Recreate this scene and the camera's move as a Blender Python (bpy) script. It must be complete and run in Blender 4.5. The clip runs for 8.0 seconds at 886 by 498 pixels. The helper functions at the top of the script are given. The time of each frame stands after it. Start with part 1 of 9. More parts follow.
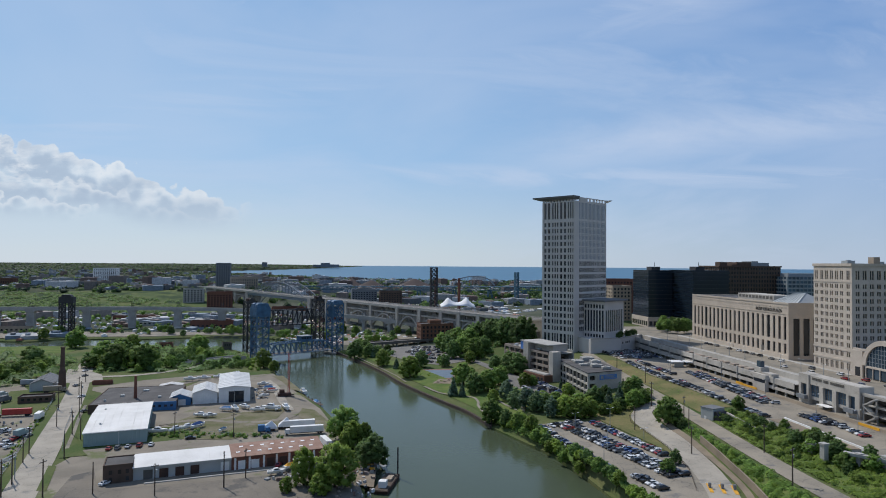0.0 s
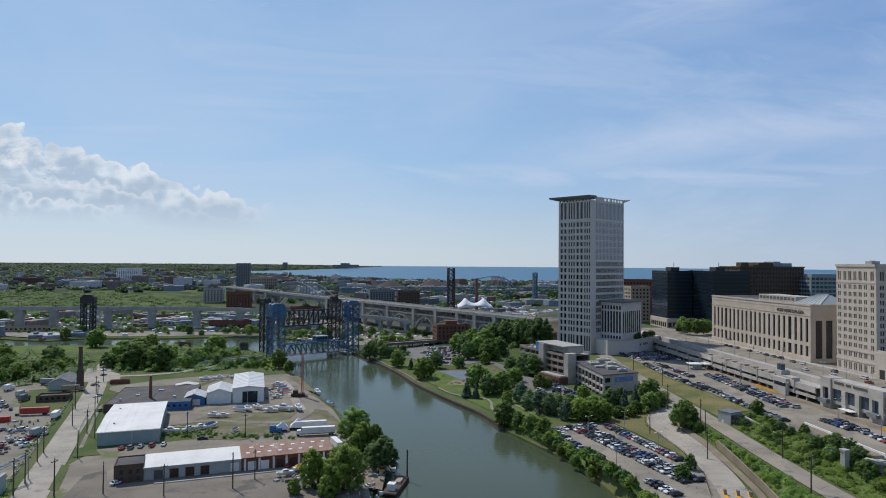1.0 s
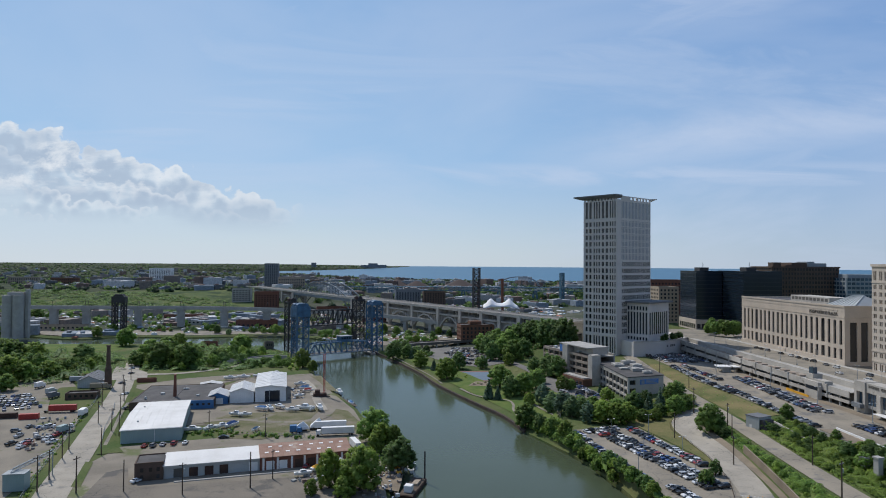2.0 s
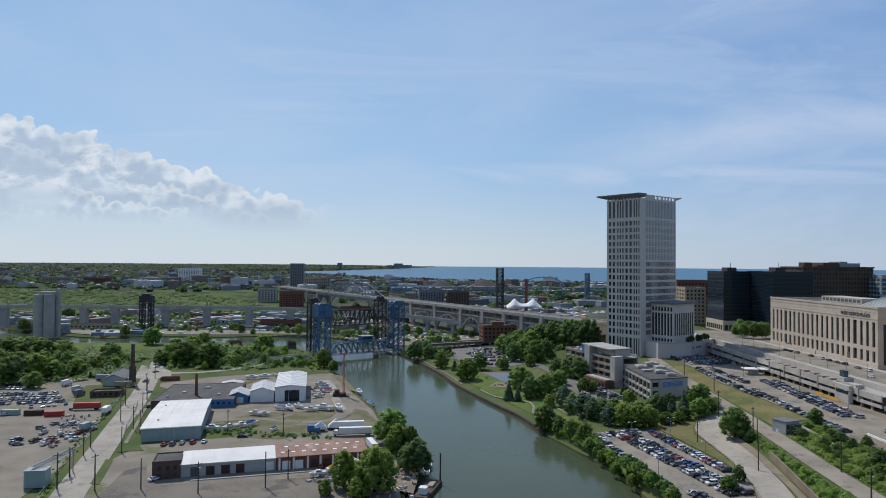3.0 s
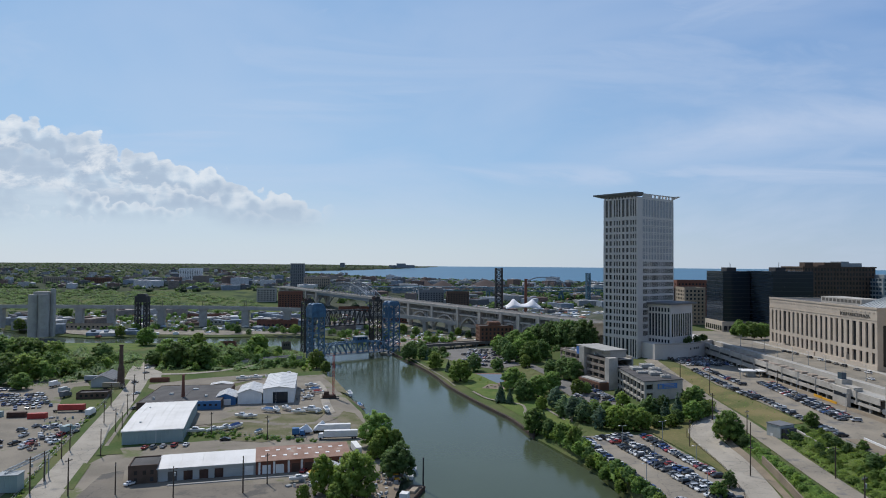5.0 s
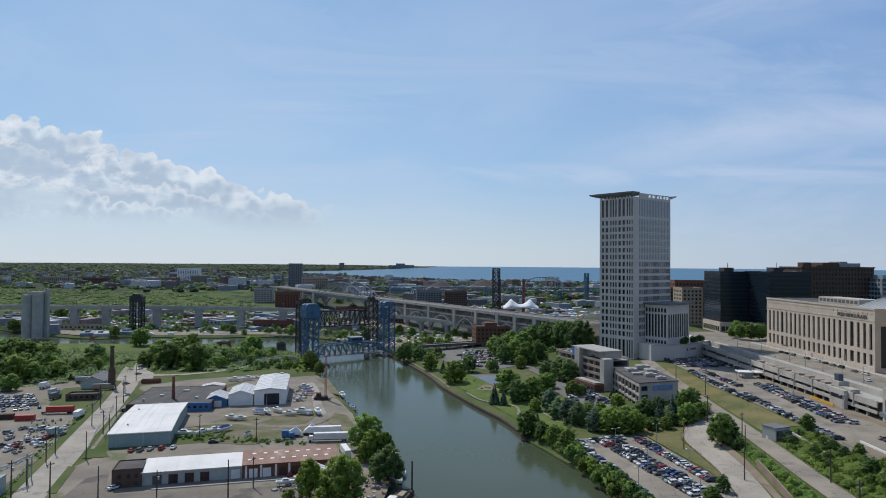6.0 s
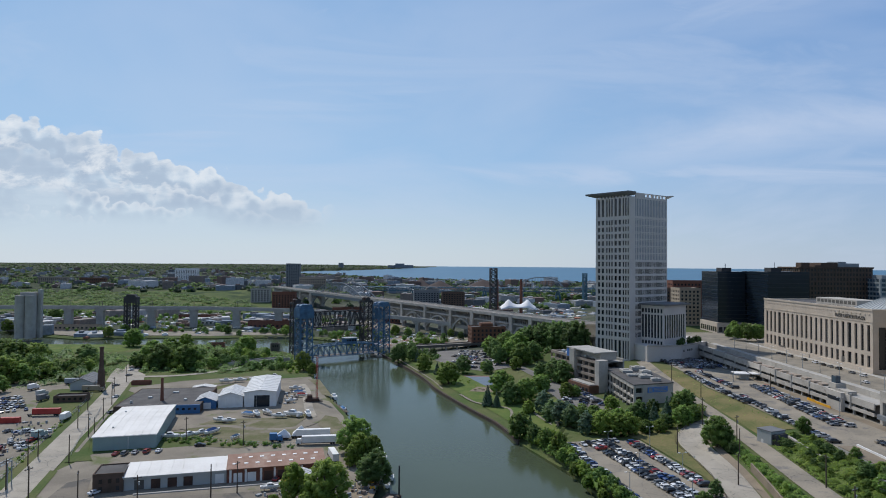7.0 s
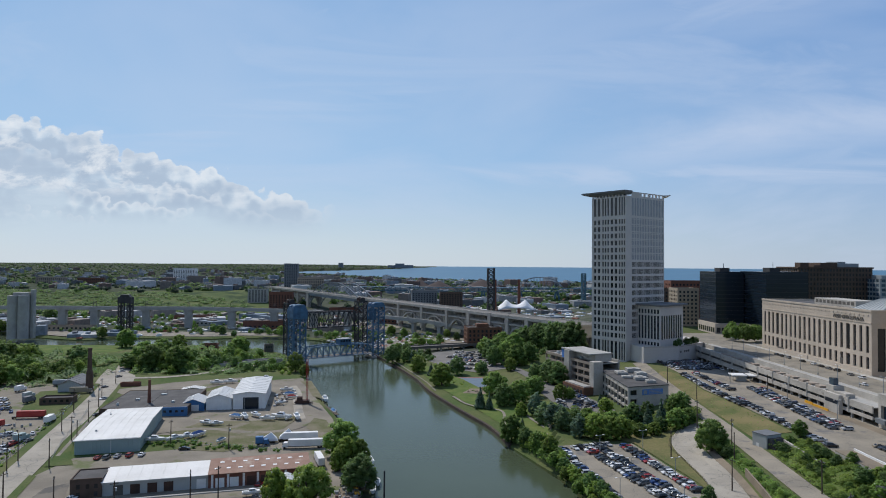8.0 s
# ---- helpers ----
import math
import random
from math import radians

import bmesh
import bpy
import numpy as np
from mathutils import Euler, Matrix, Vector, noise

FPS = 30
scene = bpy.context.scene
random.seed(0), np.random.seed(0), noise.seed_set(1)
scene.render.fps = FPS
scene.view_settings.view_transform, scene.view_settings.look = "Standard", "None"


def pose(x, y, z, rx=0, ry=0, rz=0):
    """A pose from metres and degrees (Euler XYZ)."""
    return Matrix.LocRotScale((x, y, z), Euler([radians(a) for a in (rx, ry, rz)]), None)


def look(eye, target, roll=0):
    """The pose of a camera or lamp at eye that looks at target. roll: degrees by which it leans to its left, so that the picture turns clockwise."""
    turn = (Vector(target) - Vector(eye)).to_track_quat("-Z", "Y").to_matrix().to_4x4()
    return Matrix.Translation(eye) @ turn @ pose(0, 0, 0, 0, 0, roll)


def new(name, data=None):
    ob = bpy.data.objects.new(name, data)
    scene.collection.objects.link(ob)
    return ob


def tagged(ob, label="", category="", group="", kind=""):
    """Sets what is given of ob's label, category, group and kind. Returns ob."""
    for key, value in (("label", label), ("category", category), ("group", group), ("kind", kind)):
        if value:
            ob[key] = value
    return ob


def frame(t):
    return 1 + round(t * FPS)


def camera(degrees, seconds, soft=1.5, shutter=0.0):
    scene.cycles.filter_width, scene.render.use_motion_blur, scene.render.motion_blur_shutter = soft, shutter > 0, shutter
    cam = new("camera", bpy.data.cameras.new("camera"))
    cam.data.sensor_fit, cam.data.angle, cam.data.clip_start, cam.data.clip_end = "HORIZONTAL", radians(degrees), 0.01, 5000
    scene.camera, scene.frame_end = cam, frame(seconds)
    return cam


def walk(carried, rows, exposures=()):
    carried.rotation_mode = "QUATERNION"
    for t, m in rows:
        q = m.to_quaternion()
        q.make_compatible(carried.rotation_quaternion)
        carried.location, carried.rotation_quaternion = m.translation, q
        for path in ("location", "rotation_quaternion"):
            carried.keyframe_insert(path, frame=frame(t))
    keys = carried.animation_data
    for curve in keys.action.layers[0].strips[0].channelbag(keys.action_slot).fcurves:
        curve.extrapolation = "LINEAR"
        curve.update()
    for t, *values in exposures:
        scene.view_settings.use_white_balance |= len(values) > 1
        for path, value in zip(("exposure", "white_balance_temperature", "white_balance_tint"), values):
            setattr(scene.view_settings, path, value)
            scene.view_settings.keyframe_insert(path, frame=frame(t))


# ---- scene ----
# ---- camera: a drone drifting right and ahead at about 84 m over the river ----
cam = camera(69.03, 8.0, soft=1.0)
UP, ROLL = 1.30, 0.425
PATH = [
    (0.0, 0.00, 0.00, 84.00, -6.910), (0.5, 2.11, 1.04, 84.20, -5.980), (1.0, 4.23, 2.14, 84.28, -5.142),
    (1.5, 6.34, 3.28, 84.29, -3.938), (1.7, 7.17, 3.75, 84.27, -3.430), (2.8, 11.68, 6.52, 84.13, -0.720),
    (3.0, 12.48, 7.05, 84.10, -0.350), (3.5, 14.46, 8.45, 84.04, 0.0), (4.0, 16.41, 9.94, 84.01, 0.0),
    (4.5, 18.35, 11.53, 84.00, 0.0), (6.0, 24.28, 17.13, 84.17, 0.0), (6.5, 26.39, 19.35, 84.26, 0.0),
    (7.0, 28.65, 21.80, 84.34, 0.0), (7.5, 31.08, 24.49, 84.40, 0.015), (8.0, 33.74, 27.48, 84.40, 0.07),
]
walk(cam, [(t, pose(x, y, z, 0, 0, yaw) @ pose(0, 0, 0, 90 + UP, 0, 0) @ pose(0, 0, 0, 0, 0, ROLL)) for t, x, y, z, yaw in PATH])

# ---- sky and sun ----
SUN_EL = radians(52)
SUN_DIR = Vector((-0.58 * math.cos(SUN_EL), 0.815 * math.cos(SUN_EL), math.sin(SUN_EL))).normalized()
scene.view_settings.exposure = 0.0


def build_sky():
    w = bpy.data.worlds.new("sky")
    scene.world = w
    w.use_nodes = True
    nt = w.node_tree
    nt.nodes.clear()
    N, L = nt.nodes.new, nt.links.new

    def math_node(op, a, b=None, clamp=False):
        n = N("ShaderNodeMath")
        n.operation, n.use_clamp = op, clamp
        for i, v in enumerate((a, b)):
            if v is None:
                continue
            if isinstance(v, (int, float)):
                n.inputs[i].default_value = v
            else:
                L(v, n.inputs[i])
        return n.outputs[0]

    def ramp(v, a, b):
        n = N("ShaderNodeMapRange")
        n.interpolation_type = "SMOOTHSTEP"
        L(v, n.inputs["Value"])
        n.inputs["From Min"].default_value, n.inputs["From Max"].default_value = a, b
        return n.outputs["Result"]

    sky = N("ShaderNodeTexSky")
    sky.sky_type, sky.sun_disc = "NISHITA", False
    sky.sun_elevation, sky.sun_rotation = SUN_EL, math.atan2(SUN_DIR.x, SUN_DIR.y)
    sky.altitude, sky.air_density, sky.dust_density, sky.ozone_density = 100, 1.0, 0.1, 3.0
    co = N("ShaderNodeTexCoord")
    sep = N("ShaderNodeSeparateXYZ")
    L(co.outputs["Generated"], sep.inputs[0])
    X, Y, Z = sep.outputs
    ahead = math_node("MAXIMUM", math_node("ABSOLUTE", Y), 0.25)
    u = math_node("DIVIDE", X, ahead)
    v = math_node("DIVIDE", Z, ahead)
    vec = N("ShaderNodeCombineXYZ")
    L(u, vec.inputs[0]), L(v, vec.inputs[1])

    def clouds(scale, rot, stretch, detail, rough, shift, distort=0.0):
        mp = N("ShaderNodeMapping")
        L(vec.outputs[0], mp.inputs[0])
        mp.inputs["Rotation"].default_value = (0, 0, radians(rot))
        mp.inputs["Scale"].default_value = (stretch, 1, 1)
        mp.inputs["Location"].default_value = shift
        nz = N("ShaderNodeTexNoise")
        L(mp.outputs[0], nz.inputs["Vector"])
        nz.inputs["Scale"].default_value, nz.inputs["Detail"].default_value = scale, detail
        nz.inputs["Roughness"].default_value, nz.inputs["Distortion"].default_value = rough, distort
        return nz.outputs["Fac"]

    def billow(scale, shift):
        vo = N("ShaderNodeTexVoronoi")
        vo.feature, vo.voronoi_dimensions = "SMOOTH_F1", "2D"
        mp = N("ShaderNodeMapping")
        L(vec.outputs[0], mp.inputs[0])
        mp.inputs["Location"].default_value = shift
        L(mp.outputs[0], vo.inputs["Vector"])
        vo.inputs["Scale"].default_value, vo.inputs["Smoothness"].default_value = scale, 0.25
        return vo.outputs["Distance"]

    # thin cirrus in long rising streaks and broad veils
    streak = math_node("MULTIPLY", ramp(clouds(6.0, -22, 0.26, 7, 0.58, (0.4, 0.1, 0), 0.7), 0.43, 0.68), 0.75)
    fine = math_node("MULTIPLY", ramp(clouds(17.0, -14, 0.30, 7, 0.62, (2.4, 0.7, 0), 0.9), 0.48, 0.74), 0.7)
    veil = math_node("MULTIPLY", ramp(clouds(2.3, -20, 0.5, 5, 0.55, (1.2, 2.3, 0), 0.6), 0.38, 0.68), 0.65)
    cirrus = math_node("MAXIMUM", math_node("MAXIMUM", streak, veil), math_node("MULTIPLY", fine, math_node("ADD", veil, 0.35)))
    # thicker cirrus bands climbing to the right, each with its own slope
    def band(v0, slope, u0, half):
        off = math_node("SUBTRACT", v, math_node("ADD", math_node("MULTIPLY", math_node("SUBTRACT", u, u0), slope), v0))
        return ramp(math_node("ABSOLUTE", off), half, 0.0)

    def brush(scale, rot, shift, lo, hi):
        return ramp(clouds(scale, rot, 0.2, 8, 0.6, shift, 0.7), lo, hi)

    strokes = []
    for b, grain, weight in (
            (math_node("MULTIPLY", band(0.215, 0.13, 0.45, 0.085), ramp(u, 0.10, 0.38)), brush(7.0, -9, (6.3, 1.1, 0), 0.30, 0.66), 0.75),
            (math_node("MULTIPLY", band(0.315, 0.46, 0.24, 0.11), ramp(u, -0.05, 0.3)), brush(7.0, -24, (1.3, 4.2, 0), 0.40, 0.72), 0.62),
            (math_node("MULTIPLY", band(0.345, 0.10, 0.62, 0.06), ramp(u, 0.3, 0.6)), brush(8.0, -8, (3.7, 0.4, 0), 0.36, 0.66), 0.6),
            (band(0.30, 0.25, -0.02, 0.10), brush(6.0, -14, (8.1, 2.9, 0), 0.40, 0.70), 0.55),
            (math_node("MULTIPLY", band(0.135, 0.02, 0.05, 0.035), ramp(u, -0.22, -0.05)), brush(11.0, 0, (2.2, 7.7, 0), 0.48, 0.66), 0.55)):
        strokes.append(math_node("MULTIPLY", math_node("MULTIPLY", b, grain), weight))
    bands = strokes[0]
    for other in strokes[1:]:
        bands = math_node("MAXIMUM", bands, other)
    cirrus = math_node("MAXIMUM", math_node("MULTIPLY", cirrus, 0.50), bands)
    # low cumulus banks: rows of heaped heads, each with a bright rim and a grey base
    left = ramp(u, -0.16, -0.23)
    fray = math_node("MULTIPLY", math_node("SUBTRACT", clouds(34.0, 0, 0.8, 7, 0.62, (3.1, 1.7, 0)), 0.5), 0.048)
    rows = []
    for drop, sc, shift in ((0.004, 15.0, (0.3, 0.2, 0)), (0.030, 16.0, (2.7, 1.2, 0)), (0.056, 19.0, (4.1, 3.3, 0)), (0.082, 22.0, (7.7, 5.1, 0))):
        top = math_node("ADD", math_node("MULTIPLY", u, -0.29 + drop * 1.2), 0.063 - drop)
        heap = math_node("ADD", math_node("MULTIPLY", billow(sc, shift), -0.5 / sc), math_node("MULTIPLY", billow(sc * 2.8, shift), -0.030))
        under = math_node("SUBTRACT", math_node("ADD", math_node("ADD", top, heap), fray), v)
        open_ = left if drop < 0.01 else math_node("MULTIPLY", left, ramp(clouds(5.0 + 60 * drop, 0, 0.6, 4, 0.5, shift), 0.36, 0.54))
        on = math_node("MULTIPLY", ramp(under, 0.0, 0.007), open_)
        rim = math_node("MULTIPLY", math_node("MULTIPLY", on, ramp(under, 0.030 if drop < 0.01 else 0.022, 0.006)), 1.0 if drop < 0.01 else 0.8)
        base_ = math_node("MULTIPLY", on, math_node("MULTIPLY", ramp(under, 0.012, 0.034), ramp(under, 0.065, 0.04)))
        rows.append((on, rim, base_))
    low = ramp(v, 0.05, 0.10)
    def mix(fac, a, b):
        n = N("ShaderNodeMix")
        n.data_type = "RGBA"
        for slot, val in (("Factor", fac), ("A", a), ("B", b)):
            i = [s for s in n.inputs if s.name == slot and (s.type == "RGBA" or slot == "Factor") and s.enabled][0]
            if isinstance(val, (int, float)):
                i.default_value = val
            elif isinstance(val, tuple):
                i.default_value = (*val, 1)
            else:
                L(val, i)
        return [o for o in n.outputs if o.type == "RGBA" and o.enabled][0]

    # paler on the sun's side, bluer away from it and overhead
    toward = ramp(math_node("ADD", math_node("MULTIPLY", X, SUN_DIR.x / math.cos(SUN_EL)), math_node("MULTIPLY", Y, SUN_DIR.y / math.cos(SUN_EL))), 0.1, 1.05)
    height = math_node("ABSOLUTE", Z)
    back = ramp(math_node("MULTIPLY", Y, -1.0), -0.25, 0.7)
    air = mix(ramp(height, 0.0, 0.17), mix(toward, (3.3, 4.5, 6.3), (5.5, 6.5, 7.4)), mix(toward, (2.5, 4.1, 6.9), (3.5, 5.5, 8.0)))
    air = mix(ramp(height, 0.13, 0.40), air, mix(toward, (1.55, 3.1, 6.3), (2.7, 4.7, 7.6)))
    air = mix(ramp(height, 0.36, 0.75), air, SKY_TOP)
    air = mix(math_node("MULTIPLY", back, 0.8), air, (1.3, 2.5, 4.9))
    base = mix(0.85, sky.outputs[0], air)
    col = mix(cirrus, base, SKY_CIRRUS)
    col = mix(math_node("MULTIPLY", math_node("MULTIPLY", rows[0][0], 0.55), ramp(v, 0.02, 0.10)), col, SKY_CUMULUS_HAZE)
    for on, rim, base_ in rows:
        col = mix(math_node("MULTIPLY", math_node("MULTIPLY", base_, low), 0.75), col, SKY_CUMULUS_SHADE)
        col = mix(math_node("MULTIPLY", math_node("MULTIPLY", rim, low), 0.8), col, SKY_CUMULUS)
    # mottled grey bodies behind the bright heads
    mottle = math_node("MULTIPLY", ramp(clouds(15.0, -5, 0.30, 7, 0.6, (5.2, 3.4, 0), 0.4), 0.42, 0.58), math_node("MULTIPLY", rows[0][0], ramp(v, 0.075, 0.12)))
    col = mix(math_node("MULTIPLY", mottle, 0.6), col, SKY_CUMULUS_SHADE)
    heads = math_node("MULTIPLY", ramp(clouds(19.0, -6, 0.42, 8, 0.62, (1.9, 8.4, 0), 0.3), 0.48, 0.60), math_node("MULTIPLY", rows[0][0], ramp(v, 0.09, 0.13)))
    col = mix(math_node("MULTIPLY", heads, 0.85), col, SKY_CUMULUS)
    bars = math_node("MULTIPLY", ramp(clouds(11.0, 0, 0.16, 6, 0.55, (9.1, 2.2, 0), 0.3), 0.48, 0.62), math_node("MULTIPLY", rows[0][0], ramp(v, 0.035, 0.07)))
    col = mix(math_node("MULTIPLY", math_node("MULTIPLY", bars, ramp(v, 0.22, 0.12)), 0.38), col, SKY_CUMULUS_SHADE)
    bg = N("ShaderNodeBackground")
    L(col, bg.inputs["Color"])
    bg.inputs["Strength"].default_value = SKY_STRENGTH
    out = N("ShaderNodeOutputWorld")
    L(bg.outputs[0], out.inputs[0])


SKY_STRENGTH = 0.10
SKY_TOP = (0.55, 1.45, 3.8)
SKY_CIRRUS = (5.5, 6.4, 8.1)
SKY_CUMULUS = (7.7, 8.2, 8.8)
SKY_CUMULUS_SHADE = (4.0, 5.0, 6.4)
SKY_CUMULUS_HAZE = (5.9, 6.8, 7.6)
build_sky()
sun = new("sun", bpy.data.lights.new("sun", "SUN"))
sun.data.energy, sun.data.angle, sun.data.color = 3.36, radians(0.53), (1.0, 0.965, 0.92)
sun.matrix_world = look(SUN_DIR * 400, (0, 0, 0))



# ---- materials ----
def mat(name, col, rough=0.8, metal=0.0, col2=None, scale=0.4, fine=6.0, amount=0.5, bump=0.15, spec=0.35, per_object=0.0, wear=None, coords="Object", cracks=None):
    """A surface with variation at two scales: broad stains and fine grain. Sizes are in 1 / metres."""
    m = bpy.data.materials.new(name)
    m.use_nodes = True
    nt = m.node_tree
    N, L = nt.nodes.new, nt.links.new
    b = nt.nodes["Principled BSDF"]
    b.inputs["Roughness"].default_value, b.inputs["Metallic"].default_value = rough, metal
    b.inputs["Specular IOR Level"].default_value = spec
    if col2 is None:
        col2 = tuple(c * 0.72 for c in col)
    tc = N("ShaderNodeTexCoord")
    big, small = N("ShaderNodeTexNoise"), N("ShaderNodeTexNoise")
    for n, s, d in ((big, scale, 5), (small, fine, 3)):
        L(tc.outputs[coords], n.inputs["Vector"])
        n.inputs["Scale"].default_value, n.inputs["Detail"].default_value = s, d
    add = N("ShaderNodeMath")
    add.operation = "MULTIPLY_ADD"
    L(small.outputs["Fac"], add.inputs[0])
    add.inputs[1].default_value = 0.45
    L(big.outputs["Fac"], add.inputs[2])
    rng = N("ShaderNodeMapRange")
    L(add.outputs[0], rng.inputs["Value"])
    rng.inputs["From Min"].default_value, rng.inputs["From Max"].default_value = 0.48, 0.98
    rng.inputs["To Min"].default_value, rng.inputs["To Max"].default_value = 0.5 - amount / 2 * 1.6, 0.5 + amount / 2 * 1.6
    mx = N("ShaderNodeMix")
    mx.data_type = "RGBA"
    L(rng.outputs[0], mx.inputs[0])
    mx.inputs[6].default_value, mx.inputs[7].default_value = (*col, 1), (*col2, 1)
    out = mx.outputs[2]
    if wear:
        wn = N("ShaderNodeTexNoise")
        L(tc.outputs[coords], wn.inputs["Vector"])
        wn.inputs["Scale"].default_value, wn.inputs["Detail"].default_value, wn.inputs["Roughness"].default_value = wear[1], 7, 0.65
        wr = N("ShaderNodeMapRange")
        L(wn.outputs["Fac"], wr.inputs["Value"])
        wr.inputs["From Min"].default_value, wr.inputs["From Max"].default_value = wear[2], wear[2] + 0.08
        wm = N("ShaderNodeMix")
        wm.data_type = "RGBA"
        L(wr.outputs[0], wm.inputs[0])
        L(out, wm.inputs[6])
        wm.inputs[7].default_value = (*wear[0], 1)
        out = wm.outputs[2]
    if cracks:
        # cracked slabs: a warped net of dark seams, broken up by a broad noise
        warp, vm = N("ShaderNodeTexNoise"), N("ShaderNodeVectorMath")
        L(tc.outputs[coords], warp.inputs["Vector"])
        warp.inputs["Scale"].default_value = 0.35
        vm.operation = "MULTIPLY_ADD"
        L(warp.outputs["Color"], vm.inputs[0])
        vm.inputs[1].default_value = (4, 4, 0)
        L(tc.outputs[coords], vm.inputs[2])
        vo, lim, part_, both, cm = N("ShaderNodeTexVoronoi"), N("ShaderNodeMapRange"), N("ShaderNodeMapRange"), N("ShaderNodeMath"), N("ShaderNodeMix")
        vo.feature, vo.voronoi_dimensions = "DISTANCE_TO_EDGE", "2D"
        L(vm.outputs[0], vo.inputs["Vector"])
        vo.inputs["Scale"].default_value = cracks[1]
        L(vo.outputs["Distance"], lim.inputs["Value"])
        lim.inputs["From Min"].default_value, lim.inputs["From Max"].default_value = cracks[2], 0.0
        L(big.outputs["Fac"], part_.inputs["Value"])
        part_.inputs["From Min"].default_value, part_.inputs["From Max"].default_value = 0.42, 0.62
        both.operation = "MULTIPLY"
        L(lim.outputs[0], both.inputs[0]), L(part_.outputs[0], both.inputs[1])
        cm.data_type = "RGBA"
        L(both.outputs[0], cm.inputs[0])
        L(out, cm.inputs[6])
        cm.inputs[7].default_value = (*cracks[0], 1)
        out = cm.outputs[2]
    if per_object:
        oi, hs = N("ShaderNodeObjectInfo"), N("ShaderNodeHueSaturation")
        pr = N("ShaderNodeMapRange")
        L(oi.outputs["Random"], pr.inputs["Value"])
        pr.inputs["To Min"].default_value, pr.inputs["To Max"].default_value = 1 - per_object, 1 + per_object
        L(pr.outputs[0], hs.inputs["Value"])
        L(out, hs.inputs["Color"])
        out = hs.outputs[0]
    L(out, b.inputs["Base Color"])
    if bump:
        bp = N("ShaderNodeBump")
        bp.inputs["Strength"].default_value, bp.inputs["Distance"].default_value = bump, 0.05
        L(small.outputs["Fac"], bp.inputs["Height"])
        L(bp.outputs[0], b.inputs["Normal"])
    return m


def island_mat(name, cols, rough=0.85):
    """A surface whose loose pieces each take one of a few colours."""
    m = bpy.data.materials.new(name)
    m.use_nodes = True
    nt = m.node_tree
    N, L = nt.nodes.new, nt.links.new
    b = nt.nodes["Principled BSDF"]
    b.inputs["Roughness"].default_value, b.inputs["Specular IOR Level"].default_value = rough, 0.25
    g, r = N("ShaderNodeNewGeometry"), N("ShaderNodeValToRGB")
    r.color_ramp.interpolation = "CONSTANT"
    for i, c in enumerate(cols):
        e = r.color_ramp.elements[i] if i < 2 else r.color_ramp.elements.new(i / len(cols))
        e.position, e.color = i / len(cols), (*c, 1)
    L(g.outputs["Random Per Island"], r.inputs[0])
    tc, nz, hs, mr = N("ShaderNodeTexCoord"), N("ShaderNodeTexNoise"), N("ShaderNodeHueSaturation"), N("ShaderNodeMapRange")
    L(tc.outputs["Object"], nz.inputs["Vector"])
    nz.inputs["Scale"].default_value = 0.3
    L(nz.outputs["Fac"], mr.inputs["Value"])
    mr.inputs["From Min"].default_value, mr.inputs["From Max"].default_value = 0.3, 0.7
    mr.inputs["To Min"].default_value, mr.inputs["To Max"].default_value = 0.8, 1.2
    L(r.outputs[0], hs.inputs["Color"]), L(mr.outputs[0], hs.inputs["Value"])
    L(hs.outputs[0], b.inputs["Base Color"])
    return m


def leaf_mat(name, col, col2):
    """Foliage: each leaf clump takes its own tone, each tree its own too."""
    m = island_mat(name, [tuple(a + (b - a) * (0.2 + 0.6 * k / 6) for a, b in zip(col, col2)) for k in range(7)], 0.65)
    nt = m.node_tree
    b = nt.nodes["Principled BSDF"]
    src = b.inputs["Base Color"].links[0].from_socket
    oi, hs, mr = nt.nodes.new("ShaderNodeObjectInfo"), nt.nodes.new("ShaderNodeHueSaturation"), nt.nodes.new("ShaderNodeMapRange")
    nt.links.new(oi.outputs["Random"], mr.inputs["Value"])
    mr.inputs["To Min"].default_value, mr.inputs["To Max"].default_value = 0.7, 1.35
    nt.links.new(mr.outputs[0], hs.inputs["Value"])
    nt.links.new(src, hs.inputs["Color"])
    nt.links.new(hs.outputs[0], b.inputs["Base Color"])
    # thin leaves let some sun through
    tr, warm, mix = nt.nodes.new("ShaderNodeBsdfTranslucent"), nt.nodes.new("ShaderNodeHueSaturation"), nt.nodes.new("ShaderNodeMixShader")
    warm.inputs["Value"].default_value, warm.inputs["Hue"].default_value, mix.inputs[0].default_value = 1.7, 0.488, 0.44
    nt.links.new(hs.outputs[0], warm.inputs["Color"])
    nt.links.new(warm.outputs[0], tr.inputs["Color"])
    nt.links.new(b.outputs[0], mix.inputs[1])
    nt.links.new(tr.outputs[0], mix.inputs[2])
    nt.links.new(mix.outputs[0], [n for n in nt.nodes if n.type == "OUTPUT_MATERIAL"][0].inputs["Surface"])
    return m


